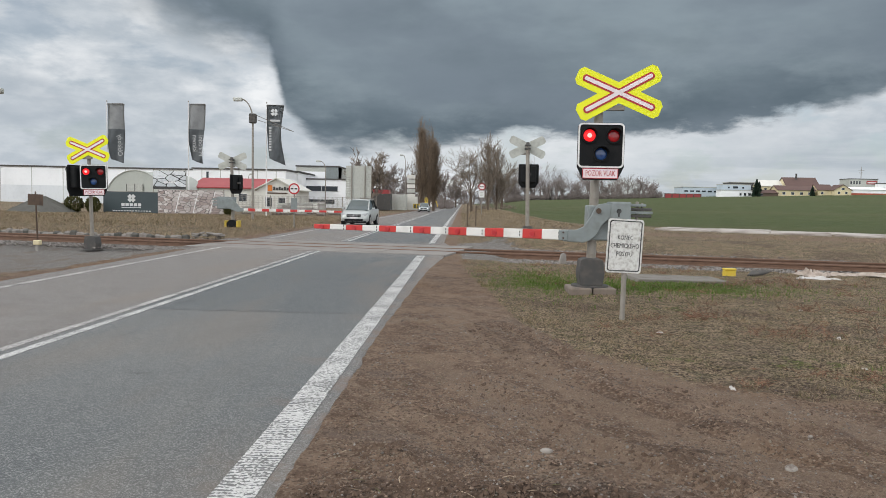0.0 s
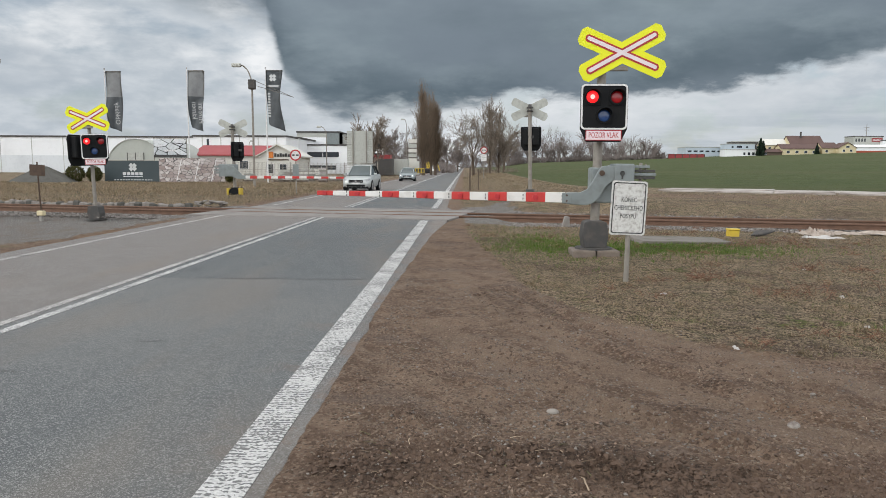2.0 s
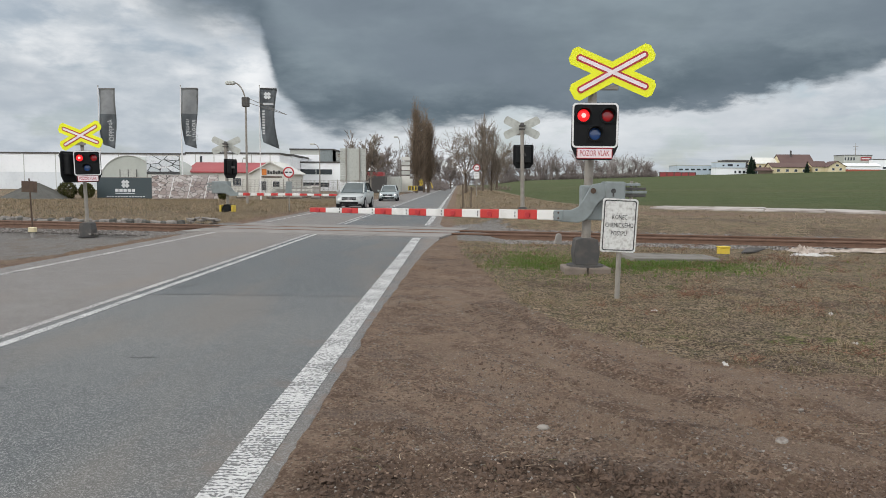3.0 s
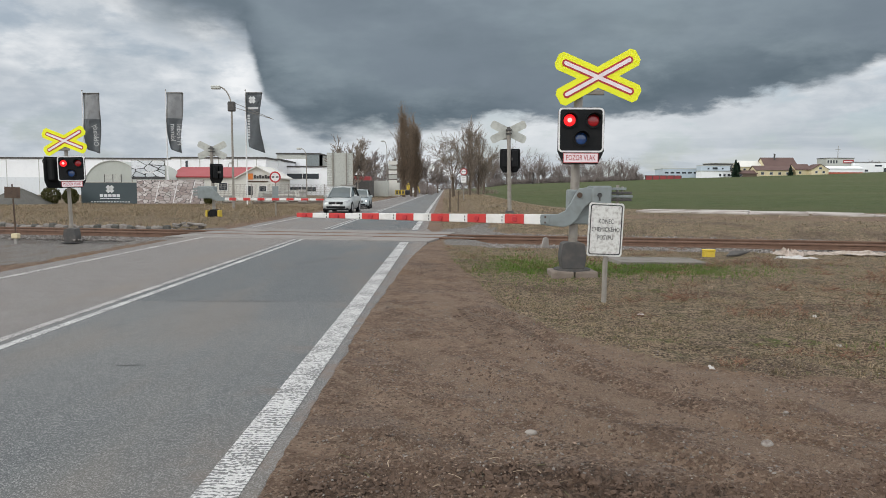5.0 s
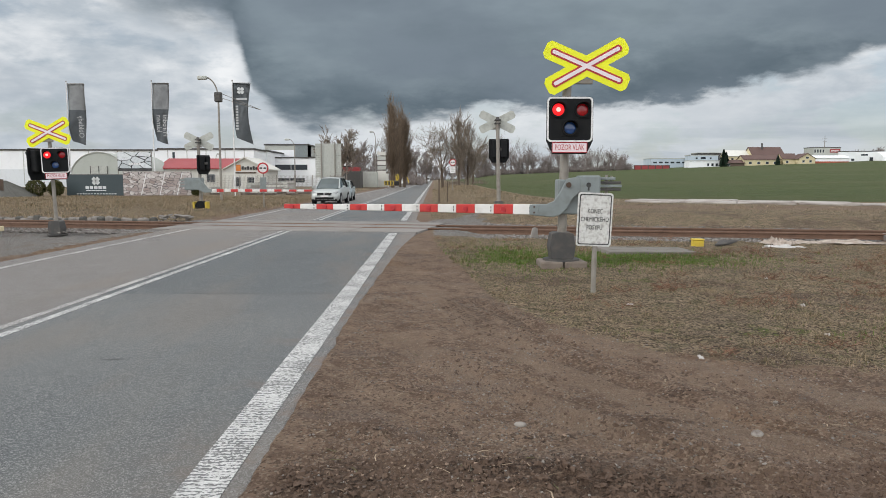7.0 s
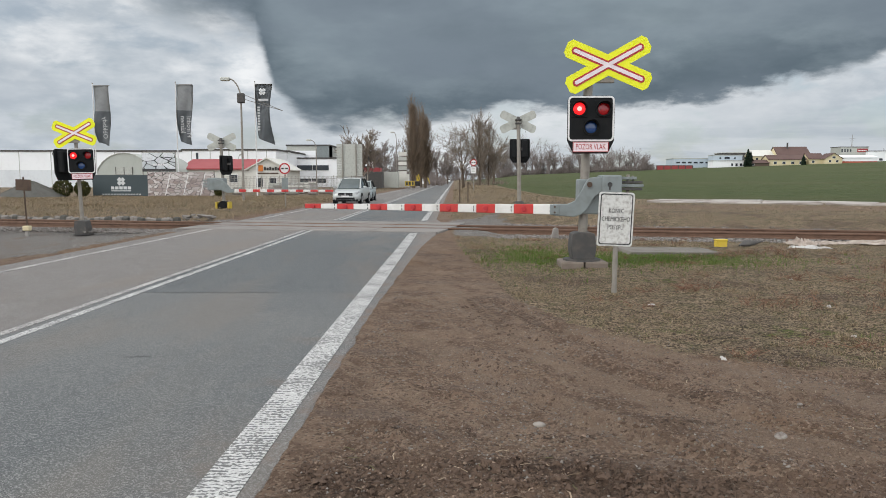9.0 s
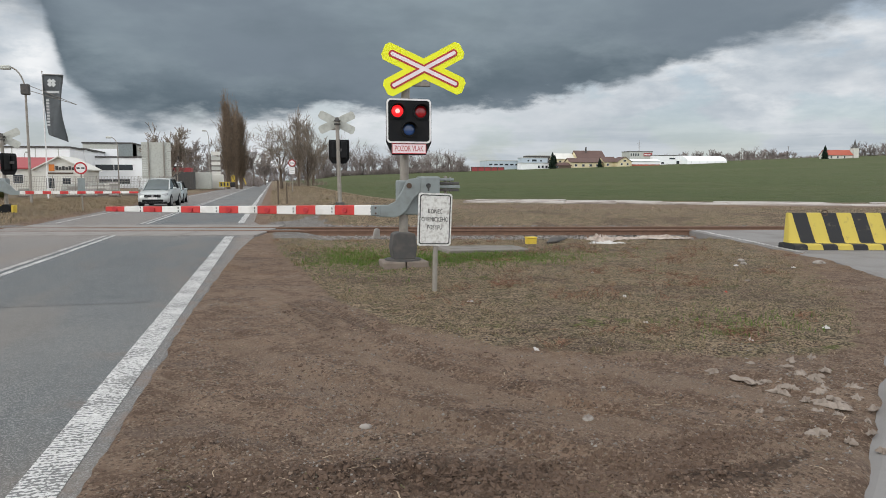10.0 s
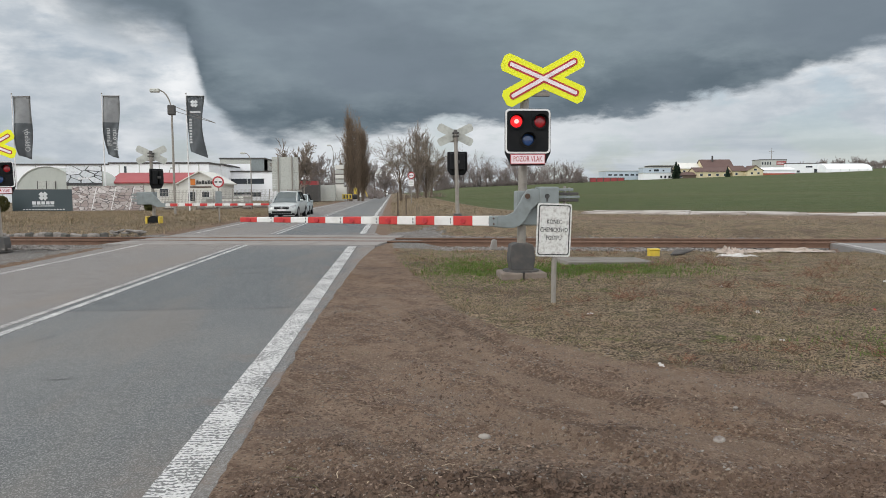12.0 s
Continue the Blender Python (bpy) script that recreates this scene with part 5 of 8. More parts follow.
def crumpled(name, x, y, z, w, d, h, mat, label, category, seed, n=14, turn=0.0):
    """A crumpled sheet lying on the ground."""
    b = bmesh.new()
    bmesh.ops.create_grid(b, x_segments=n, y_segments=max(3, int(n * d / w)), size=0.5)
    for v in b.verts:
        e = max(abs(v.co.x), abs(v.co.y)) * 2
        ux, uy = v.co.x, v.co.y
        rr = 0.72 + 0.9 * noise.noise((math.atan2(uy, ux) * 1.3, seed, 0.0)) + 0.5 * noise.noise((math.atan2(uy, ux) * 3.7, seed, 4.0))
        rr = max(0.35, rr) * (1 - 0.25 * min(abs(ux), abs(uy)) * 2)
        v.co.x, v.co.y = ux * w * rr * 1.25, uy * d * rr * 1.25
        v.co.z = h * (0.25 + abs(noise.noise((v.co.x * 5 / w, v.co.y * 5 / w, seed))) + 0.5 * noise.noise((v.co.x * 13 / w, v.co.y * 13 / w, seed))) * (1 - 0.75 * e ** 3)
    r = bmesh.ops.solidify(b, geom=b.faces[:], thickness=0.004)
    b.transform(pose(x, y, z, 0, 0, turn))
    ob = part(name, b, mat)
    return tagged(ob, label, category)


crumpled("rag", 8.45, 17.15, 0.02, 0.8, 0.5, 0.24, M["cloth"], "dirty crumpled beige cloth lying against the rail", "rag", 1.0, 20)
crumpled("sheet", 10.1, 17.5, 0.02, 2.6, 0.5, 0.16, M["cloth"], "long dirty sheet lying along the ballast", "sheet", 2.0, 26, -8)
crumpled("sheet", 8.2, 16.6, 0.01, 0.9, 0.3, 0.12, M["litter"], "torn white plastic sheet on the ground", "sheet", 5.0, 16, -12)
for i, (x, y, w) in enumerate(((3.08, 3.80, 0.26), (3.02, 4.05, 0.15), (3.35, 4.15, 0.20), (3.62, 4.22, 0.26), (3.75, 4.55, 0.22), (3.45, 4.62, 0.18), (3.70, 4.92, 0.24), (3.95, 4.85, 0.2), (3.40, 4.98, 0.24),
                               (4.05, 5.25, 0.22), (3.78, 5.38, 0.2), (3.22, 3.45, 0.12), (3.9, 4.35, 0.16), (3.55, 3.9, 0.14), (4.25, 5.05, 0.15), (4.1, 4.6, 0.13), (3.05, 4.6, 0.1), (4.45, 5.45, 0.15), (3.3, 5.25, 0.16), (3.15, 3.62, 0.09), (3.4, 3.72, 0.1), (3.82, 4.12, 0.12), (3.28, 4.38, 0.11), (3.5, 4.4, 0.13), (3.9, 4.72, 0.12), (4.2, 5.4, 0.12), (3.62, 5.15, 0.13), (3.0, 4.25, 0.08), (3.58, 4.30, 0.22), (3.72, 4.38, 0.18), (3.84, 4.62, 0.22), (3.62, 4.70, 0.20), (3.52, 4.86, 0.16), (3.96, 5.02, 0.20), (3.82, 5.08, 0.16), (4.06, 4.92, 0.14), (3.34, 3.92, 0.20), (3.46, 4.04, 0.16))):
    crumpled("paper_scrap", x + 0.30, y - 0.06, 0.008, w * 0.85, w * random.uniform(0.35, 0.65), 0.05, M["paper"], "muddy torn paper scrap trodden into the soil", "litter", 3.0 + i * 1.7, 9, random.uniform(0, 180))
for i, (x, y, w, mm, lab) in enumerate(((5.9, 6.48, 0.13, "litter", "white crumpled paper cup on the turf"), (8.54, 11.7, 0.14, "litter", "white scrap of plastic on the turf"), (6.35, 8.9, 0.12, "red_litter", "small red wrapper on the turf"),
                                       (7.45, 9.9, 0.2, "paper", "pale scrap lying on the turf"), (4.1, 7.2, 0.1, "litter", "white scrap of paper on the turf"), (2.55, 9.0, 0.14, "litter", "white scrap of paper on the turf"),
                                       (4.75, 8.9, 0.14, "litter", "white scrap of plastic on the turf"), (2.42, 6.25, 0.15, "litter", "white strip of paper on the soil"), (9.4, 11.2, 0.13, "litter", "white scrap of plastic on the turf"),
                                       (5.4, 11.3, 0.09, "litter", "white scrap of paper on the turf"), (4.7, 6.15, 0.08, "litter", "white scrap of paper on the turf"), (6.5, 11.2, 0.14, "paper", "pale scrap lying on the turf"))):
    crumpled("litter", x, y, 0.008, w * 0.75, w * 0.42, 0.04, M[mm], lab, "litter", 30.0 + i, 9, random.uniform(0, 180))


def rocks():
    for i, (x, y, s) in enumerate(((0.57, 4.53, 0.044), (2.06, 4.34, 0.050), (1.75, 5.2, 0.018), (1.05, 4.9, 0.020), (2.5, 5.0, 0.022), (9.1, 12.3, 0.09), (8.9, 11.95, 0.07), (10.3, 11.6, 0.12))):
        b = bmesh.new()
        bmesh.ops.create_icosphere(b, subdivisions=2, radius=s)
        for v in b.verts:
            k = 1 + 0.35 * noise.noise(v.co * (6 / s * 0.06) + Vector((i * 3.0, 0, 0)))
            v.co = Vector((v.co.x * k, v.co.y * k * 0.75, v.co.z * k * 0.5))
        b.transform(pose(x, y, s * 0.22, 0, 0, i * 50))
        tagged(part("stone", b, M["stone"]), "single pale stone lying on the bare soil", "stone", "loose stones")


rocks()


def on_soil():
    while True:
        x, y = random.uniform(-0.85, 5.0), random.uniform(2.2, 10)
        if y > turf_edge(x) + 0.4 or x > path_x(y) - 0.1:
            continue
        if fbm(x, y, 0.8, 2, 13.0) + 0.35 < random.random() * 0.9:
            continue
        return x, y, near_bumps(x, y) + 0.010


stones("soil_pebbles", 7000, on_soil, lambda: 0.004 + 0.013 * random.random() ** 2.8, "scattered small pebbles and grit on the soil", "pebbles")


def clods():
    while True:
        u = random.random()
        if u < 0.55:
            cx, cy, sx, sy = random.choice(((-0.25, 3.7, 0.35, 0.22), (0.45, 3.55, 0.4, 0.2), (1.25, 3.35, 0.3, 0.18), (2.1, 3.45, 0.35, 0.14), (2.55, 3.75, 0.25, 0.1)))
            x, y = random.gauss(cx, sx), random.gauss(cy, sy)
        elif u < 0.64:
            # dark clods strewn along the ruts stand in for the grooves' weak shading
            ax, ay, bx, by = random.choice(RUTS)
            k = random.random()
            x, y = ax + k * (bx - ax) + random.gauss(0, 0.10), ay + k * (by - ay) + random.gauss(0, 0.06)
        else:
            x, y = random.uniform(-0.9, 4.6), random.uniform(2.2, 6.5)
            if fbm(x, y, 1.1, 2, 40.0) < 0.18:
                continue
        if x < -0.85 or y < 2.0 or x > path_x(y) - 0.15:
            continue
        return x, y, near_bumps(x, y) + 0.006


M["clod"] = worn("soil_clod", (0.078, 0.049, 0.033), (0.15, 0.100, 0.069), 0.95, 0, 20, 0.5, 60, 0.5)
def crumbs():
    while True:
        r_ = 2.4 + 5.5 * random.random() ** 1.6
        a = random.uniform(-0.5, 0.95)
        x, y = r_ * math.sin(a), r_ * math.cos(a)
        if x < -0.86 or x > path_x(y) - 0.05 or y > turf_edge(x) + 0.3 or fbm(x, y, 1.3, 2, 50.0) < -0.12:
            continue
        return x, y, near_bumps(x, y) + 0.010


M["crumb"] = rock_mat("soil_crumb", (0.070, 0.044, 0.030), (0.28, 0.200, 0.145))
def tyre_print():
    """Lug marks of a tyre, drawn as flat dark bars on the soil instead of hollows."""
    V, F = [], []
    for x0, y0, x1, y1 in ((0.20, 9.4, 0.62, 7.7), (0.62, 9.2, 1.02, 7.5)):
        n = 34
        for i in range(n):
            if i % 7 == 3:
                continue
            u = i / (n - 1)
            cx, cy = x0 + (x1 - x0) * u, y0 + (y1 - y0) * u
            for sx in (-1, 1):
                k = len(V)
                for dx, dy in ((0.012, -0.008), (0.10, 0.022), (0.10, 0.038), (0.012, 0.008)):
                    x, y = cx + sx * dx, cy + dy
                    V.append((x, y, near_bumps(x, y) + 0.017))
                F.append((k, k + 1, k + 2, k + 3) if sx > 0 else (k + 3, k + 2, k + 1, k))
    tagged(mesh_np("tyre_print", V, F, M["clod"]), "row of dark tyre lug marks in the soil", "tyre track", kind="stuff")


tyre_print()
stones("soil_crumbs", 24000, crumbs, lambda: 0.003 + 0.012 * random.random() ** 2.2, "fine brown soil crumbs", "soil crumbs", M["crumb"])
stones("soil_clods", 15000, clods, lambda: 0.006 + 0.026 * random.random() ** 2.6, "dark crumbled soil clods", "soil clods", M["clod"])


# ---- grass ----
def straw_bits():
    """Loose straws and twigs lying flat on soil and turf."""
    t_v, t_f = [], []
    rnd = random.Random(77)
    k = 0
    while k < 1500:
        x, y = rnd.uniform(-0.8, 9.0), 2.6 + 11 * rnd.random() ** 1.5
        if x > path_x(y) - 0.1 or (y < turf_edge(x) and fbm(x, y, 0.9, 2, 61.0) < 0.12):
            continue
        z = near_bumps(x, y) * min(1, (36 - math.hypot(x, y)) / 12) + 0.016
        a, ln, w = rnd.uniform(0, 3.14), rnd.uniform(0.02, 0.11), rnd.uniform(0.002, 0.005)
        dx, dy = math.cos(a) * ln, math.sin(a) * ln
        ox, oy = -math.sin(a) * w, math.cos(a) * w
        bx, by = dx * 0.5 + ox * rnd.uniform(-4, 4), dy * 0.5 + oy * rnd.uniform(-4, 4)
        n = len(t_v)
        t_v += [(x - ox, y - oy, z), (x + ox, y + oy, z), (x + bx + ox, y + by + oy, z + 0.006), (x + bx - ox, y + by - oy, z + 0.006), (x + dx + ox, y + dy + oy, z), (x + dx - ox, y + dy - oy, z)]
        t_f += [(n, n + 1, n + 2, n + 3), (n + 3, n + 2, n + 4, n + 5)]
        k += 1
    tagged(mesh_np("straw_litter", t_v, t_f, M["straw"]), "loose straws and broken twigs lying on the soil", "straw", kind="stuff")


straw_bits()


def blades(name, n, place, height, width, mat, label, category, lean=0.6, per=1):
    """Blades of grass, each one bent strip of two quads, in one mesh."""
    V, F = [], []
    k = 0
    for _ in range(n):
        x, y, z, sc = place()
        for _ in range(per):
            a, ln = random.uniform(0, 6.283), random.uniform(0.2, 1.0) * lean
            h, w = height * sc * random.uniform(0.5, 1.2), width * random.uniform(0.6, 1.2)
            dx, dy = math.cos(a), math.sin(a)
            bx, by = x + random.gauss(0, 0.03) * sc * 2, y + random.gauss(0, 0.03) * sc * 2
            ox, oy = -dy * w / 2, dx * w / 2
            p1, p2 = h * 0.55, h
            o1, o2 = ln * h * 0.35, ln * h * 1.0
            V += [(bx - ox, by - oy, z - 0.01), (bx + ox, by + oy, z - 0.01), (bx + dx * o1 - ox * 0.8, by + dy * o1 - oy * 0.8, z + p1), (bx + dx * o1 + ox * 0.8, by + dy * o1 + oy * 0.8, z + p1),
                  (bx + dx * o2, by + dy * o2, z + p2 * (1 - 0.35 * ln))]
            F += [(k, k + 1, k + 3, k + 2), (k + 2, k + 3, k + 4)]
            k += 5
    return tagged(mesh_np(name, V, F, mat), label, category, kind="stuff")


def gz(x, y):
    return float(ground_z(np.array(x), np.array(y)))


def on_verge():
    while True:
        x, y = random.uniform(0.0, 13), random.uniform(5.4, 19.5)
        d = y - rail_y(x)
        if d > -3.5 or x > path_x(y) - 0.3 or y < turf_edge(x) + 0.25 * random.gauss(0, 1):
            continue
        dens = 0.45 + 0.9 * fbm(x, y, 0.8, 3, 17.0)
        if random.random() > dens:
            continue
        return x, y, near_bumps(x, y) * min(1, (36 - math.hypot(x, y)) / 12) - 0.19 * float(1 - sstep(abs(d), 2.5, 4.6)), 0.6 + 0.7 * max(0, fbm(x, y, 1.3, 2, 23.0))


def on_green():
    while True:
        x, y = random.gauss(4.2, 1.35), random.gauss(14.2, 0.75)
        if random.random() < 0.35:
            x, y = random.gauss(1.7, 0.8), random.gauss(14.8, 1.5)
        elif random.random() < 0.05:
            x, y = random.gauss(5.2, 0.55), random.gauss(7.0, 0.35)
        if y - rail_y(x) > -3.4 or x > path_x(y) - 0.3 or y < turf_edge(x):
            continue
        return x, y, 0.0, random.uniform(0.7, 1.2)


def on_left_bank():
    while True:
        x, y = random.uniform(-46, -8.9), random.uniform(26, 62)
        if y - rail_y(x) < 3.2:
            continue
        return x, y, gz(x, y), 0.6 + 0.9 * max(0, fbm(x, y, 0.25, 2, 33.0) + 0.3)


def on_right_bank():
    while True:
        x, y = random.uniform(-0.2, 30), random.uniform(25, 110)
        d = y - rail_y(x)
        if d < 4.2 or x > 5.5 and y + 0.52 * (x - 17) > 34.5:
            continue
        if x > 6 and random.random() < 0.45:
            continue
        return x, y, gz(x, y), 0.5 + 0.8 * max(0, fbm(x, y, 0.3, 2, 43.0) + 0.3)


def on_tussock():
    x, y, z, s = on_verge()
    return x, y, z, s


blades("verge_grass", 60000, on_verge, 0.042, 0.0065, M["brownblade"], "short trodden verge grass, mostly brown and withered", "grass", 2.6, 2)
blades("verge_straw", 15000, on_verge, 0.050, 0.006, M["straw"], "pale dry straws matted in the verge turf", "grass", 3.0, 2)
blades("green_grass", 6200, on_green, 0.075, 0.009, M["greenblade"], "fresh green grass tufts round the signal and slab", "grass", 0.7, 2)
blades("grass_tussocks", 340, on_tussock, 0.13, 0.005, M["bankstraw"], "withered straw-coloured grass tussocks", "grass", 1.8, 34)
blades("left_bank_grass", 30000, on_left_bank, 0.19, 0.016, M["bankstraw"], "tall withered grass along the far bank", "grass", 2.6, 2)
blades("right_bank_grass", 9000, on_right_bank, 0.13, 0.02, M["bankstraw"], "withered grass on the bank beside the field", "grass", 2.4, 2)


def dead_weeds():
    """Low dead weed clumps, russet and tangled, standing in the turf."""
    t = Twigs()
    rnd = random.Random(41)
    spots = [(6.3, 15.2), (6.9, 15.0), (5.7, 14.6), (3.6, 10.4), (5.45, 11.3), (7.6, 12.4), (8.4, 13.2), (4.4, 9.0), (6.1, 9.6), (9.6, 14.6)]
    while len(spots) < 60:
        x, y, z, sc = on_verge()
        spots.append((x, y))
    for k, (x, y) in enumerate(spots):
        s_ = rnd.uniform(0.7, 1.2) if k < 10 else rnd.uniform(0.3, 0.7)
        for _ in range(26 if k < 10 else 12):
            p = Vector((x + rnd.gauss(0, 0.20 * s_), y + rnd.gauss(0, 0.14 * s_), near_bumps(x, y) - 0.01))
            q = p + Vector((rnd.gauss(0, 0.10), rnd.gauss(0, 0.10), rnd.uniform(0.05, 0.20) * s_))
            t.stick(p, q, 0.004, 0.002)
            for _ in range(3):
                m_ = p.lerp(q, rnd.uniform(0.3, 1.0))
                t.stick(m_, m_ + Vector((rnd.gauss(0, 0.06), rnd.gauss(0, 0.06), rnd.uniform(0.0, 0.05))), 0.003, 0.0015)
    tagged(wood(t, "dead_weeds", M["deadweed"], None), "russet dead weed clumps standing in the turf", "weeds", kind="stuff")


# a low kerb of broken concrete behind the track
kerb = thing("concrete_edging", pose(-16, rail_y(-16) + 2.5, -0.05, 0, 0, RAIL_TURN), "row of weathered concrete edging blocks beside the track", "edging", kind="structure")
for i in range(52):
    b = box(-0.15, 0.15, -0.12, 0.12, -0.15, 0.08 + 0.13 * random.random(), 0.05)
    b.transform(pose(-8 + 0.25 * i, random.uniform(-0.12, 0.12), -0.04, random.uniform(-12, 12), random.uniform(-12, 12), random.uniform(-6, 6)))
    part("block", b, M["sleeper"] if i % 3 else M["grit"], kerb)
b = bmesh.new()
for i in range(9):
    c = box(-0.35, 0.35, -0.2, 0.2, -0.08, 0.1, 0.03)
    c.transform(pose(random.uniform(-1.2, 1.2), random.uniform(-0.3, 0.3), 0.05 + 0.04 * i % 0.3, random.uniform(-20, 20), random.uniform(-20, 20), random.uniform(0, 180)))
    join(b, c)
b.transform(pose(-10.6, rail_y(-10.6) + 3.0, 0.0) @ Matrix.Diagonal((0.55, 0.55, 0.4, 1)))
tagged(part("rubble", b, M["sleeper"]), "small heap of broken concrete beside the track", "rubble", kind="stuff")


# ---- cars ----
def loft(stations, mats, mirror=True):
    """A skin over cross-sections (y, ((x, z), ...)) from sill to centre line, mirrored."""
    b = bmesh.new()
    rows = []
    for y, pts in stations:
        full = [(x, z) for x, z in pts] + [(-x, z) for x, z in pts[::-1] if x > 1e-6]
        rows.append([b.verts.new((x, y, z)) for x, z in full])
    n = len(rows[0])
    for a, c in zip(rows, rows[1:]):
        for k in range(n - 1):
            f = b.faces.new((a[k], a[k + 1], c[k + 1], c[k]))
            f.material_index = mats(k, n) if mats else 0
    b.faces.new(rows[0][::-1]), b.faces.new(rows[-1])
    bmesh.ops.recalc_face_normals(b, faces=b.faces[:])
    return b


def car(name, paint, label, W, L, H, suv, lit):
    """A car with its front at y = 0, facing -y."""
    r = thing(name, pose(0, 0, 0), label, "car", "waiting cars")
    w, s = W / 2, (1.0 if suv else 0.86)
    belt, hood = 1.02 * s + 0.02, 0.92 * s
    def sec(y, wl, wm, zb, zs, zt, wt):
        return (y, ((wl * 0.9, zb), (wl, zb + 0.10), (wm, zs * 0.72), (wm * 0.985, zs), (wt, zt), (wt * 0.55, zt + 0.02), (0.0, zt + 0.025)))
    st = [sec(0.0, w * 0.72, w * 0.76, 0.30 * s, 0.50 * s, 0.66 * s, w * 0.66), sec(0.10, w * 0.88, w * 0.90, 0.24 * s, 0.62 * s, 0.76 * s, w * 0.74), sec(0.35, w * 0.97, w * 0.97, 0.22 * s, 0.74 * s, hood - 0.06, w * 0.76),
          sec(0.8, w * 0.98, w, 0.26, 0.84 * s, hood, w * 0.80), sec(1.25, w * 0.98, w, 0.26, 0.92 * s, belt, w * 0.86), sec(2.2, w * 0.97, w, 0.27, belt - 0.02, belt + 0.02, w * 0.90), sec(L - 0.9, w * 0.97, w, 0.28, belt, belt + 0.04, w * 0.90),
          sec(L - 0.2, w * 0.95, w * 0.97, 0.30, belt, belt + 0.05, w * 0.85), sec(L, w * 0.82, w * 0.86, 0.40, 0.85 * s, 0.98 * s, w * 0.7)]
    body = part("body", loft(st, None), paint, r)
    smooth_shade(body)
    # glass house
    rw = w * 0.66
    def cab(y, wb, zb, wt, zt):
        return (y, ((wb, zb), ((wb + wt) / 2 + 0.015, (zb + zt) / 2), (wt, zt - 0.03), (wt * 0.85, zt), (0.0, zt + 0.02)))
    cb = [cab(1.0, w * 0.83, belt - 0.06, w * 0.80, belt - 0.02), cab(1.45, w * 0.86, belt, w * 0.77, belt + 0.33 * (H - belt)), cab(1.95, w * 0.89, belt, rw, H - 0.06), cab(2.4, w * 0.90, belt, rw, H - 0.01), cab(L - 1.2, w * 0.89, belt, rw, H - 0.01), cab(L - 0.55, w * 0.86, belt, rw * 0.97, H - 0.07), cab(L - 0.15, w * 0.82, belt, rw * 0.93, belt + 0.05)]
    part("window_glass", loft(cb, None), M["carglass"], r)
    rf = [(y, ((p[2][0] + 0.012, p[2][1] - 0.02), (p[3][0] + 0.01, p[3][1] + 0.012), (p[4][0], p[4][1] + 0.014))) for y, p in cb[2:6]]
    smooth_shade(part("roof", loft(rf, None), paint, r))
    for sx in (-1, 1):
        for y0, z0, x0, y1, z1, x1 in ((1.02, belt - 0.03, w * 0.835, 2.0, H - 0.07, rw + 0.02), (2.75, belt, w * 0.90, 2.70, H - 0.04, rw + 0.02), (L - 0.22, belt, w * 0.84, L - 0.7, H - 0.09, rw + 0.01), (3.55, belt, w * 0.90, 3.45, H - 0.04, rw + 0.02)):
            part("pillar", tube((sx * x0, y0, z0), (sx * x1, y1, z1), 0.045, 0.04, 6), paint if y0 < 1.5 else M["black"], r)
        mir = part("mirror", box(sx * (w + 0.09) - 0.10, sx * (w + 0.09) + 0.10, 1.40, 1.54, belt - 0.02, belt + 0.14, 0.035, segs=2), paint, r)
        part("roof_rail", tube((sx * (rw - 0.02), 2.1, H + 0.03), (sx * (rw - 0.02), L - 0.8, H + 0.03), 0.018, 0.018, 6), M["alloy"], r)
        lamp = prism([(sx * w * 0.50, 0.62 * s), (sx * w * 0.80, 0.64 * s), (sx * w * 0.93, 0.80 * s), (sx * w * 0.86, 0.84 * s), (sx * w * 0.56, 0.75 * s)], 0.055, 0.42)
        hl = part("headlight", lamp, M["lampglass"], r, "clear headlight")
        if lit:
            part("bulb", tube((sx * w * 0.74, 0.03, 0.72 * s), (sx * w * 0.74, 0.06, 0.72 * s), 0.07, 0.07, 12), M["headlight"], hl, "lit dipped headlamp")
        part("fog_lamp", tube((sx * w * 0.66, 0.015, 0.40 * s), (sx * w * 0.66, 0.10, 0.40 * s), 0.055, 0.055, 10), M["lampglass"], r)
    part("grille", box(-w * 0.50, w * 0.50, -0.012, 0.10, 0.57 * s, 0.74 * s, 0.012), M["black"], r)
    part("grille_bar", box(-w * 0.46, w * 0.46, -0.02, 0.02, 0.655 * s, 0.672 * s), M["alloy"], r)
    part("badge", tube((0, -0.035, 0.665 * s), (0, 0.0, 0.665 * s), 0.062, 0.062, 14), M["alloy"], r)
    part("lower_grille", box(-w * 0.66, w * 0.66, -0.006, 0.12, 0.30 * s, 0.46 * s, 0.015), M["black"], r)
    part("bumper_skirt", box(-w * 0.86, w * 0.86, 0.02, 0.30, 0.19 * s, 0.33 * s, 0.02), M["black"], r)
    part("number_plate", box(-0.26, 0.26, -0.022, -0.008, 0.47 * s, 0.58 * s, 0.004), M["white"], r)
    for sx in (-1, 1):
        for y in (0.86, L - 0.92):
            R = 0.345 if suv else 0.31
            arch = tube((sx * (w - 0.20), y, R), (sx * (w + 0.004), y, R), R + 0.06, R + 0.06, 20)
            part("wheel_arch", arch, M["black"], r)
            wh = part("wheel", tube((sx * (w - 0.22), y, R), (sx * (w + 0.012), y, R), R, R * 0.97, 22), M["tyre"], r, "black tyre with alloy rim")
            part("rim", tube((sx * (w + 0.012), y, R), (sx * (w + 0.022), y, R), R * 0.66, R * 0.60, 16), M["alloy"], wh)
    return r


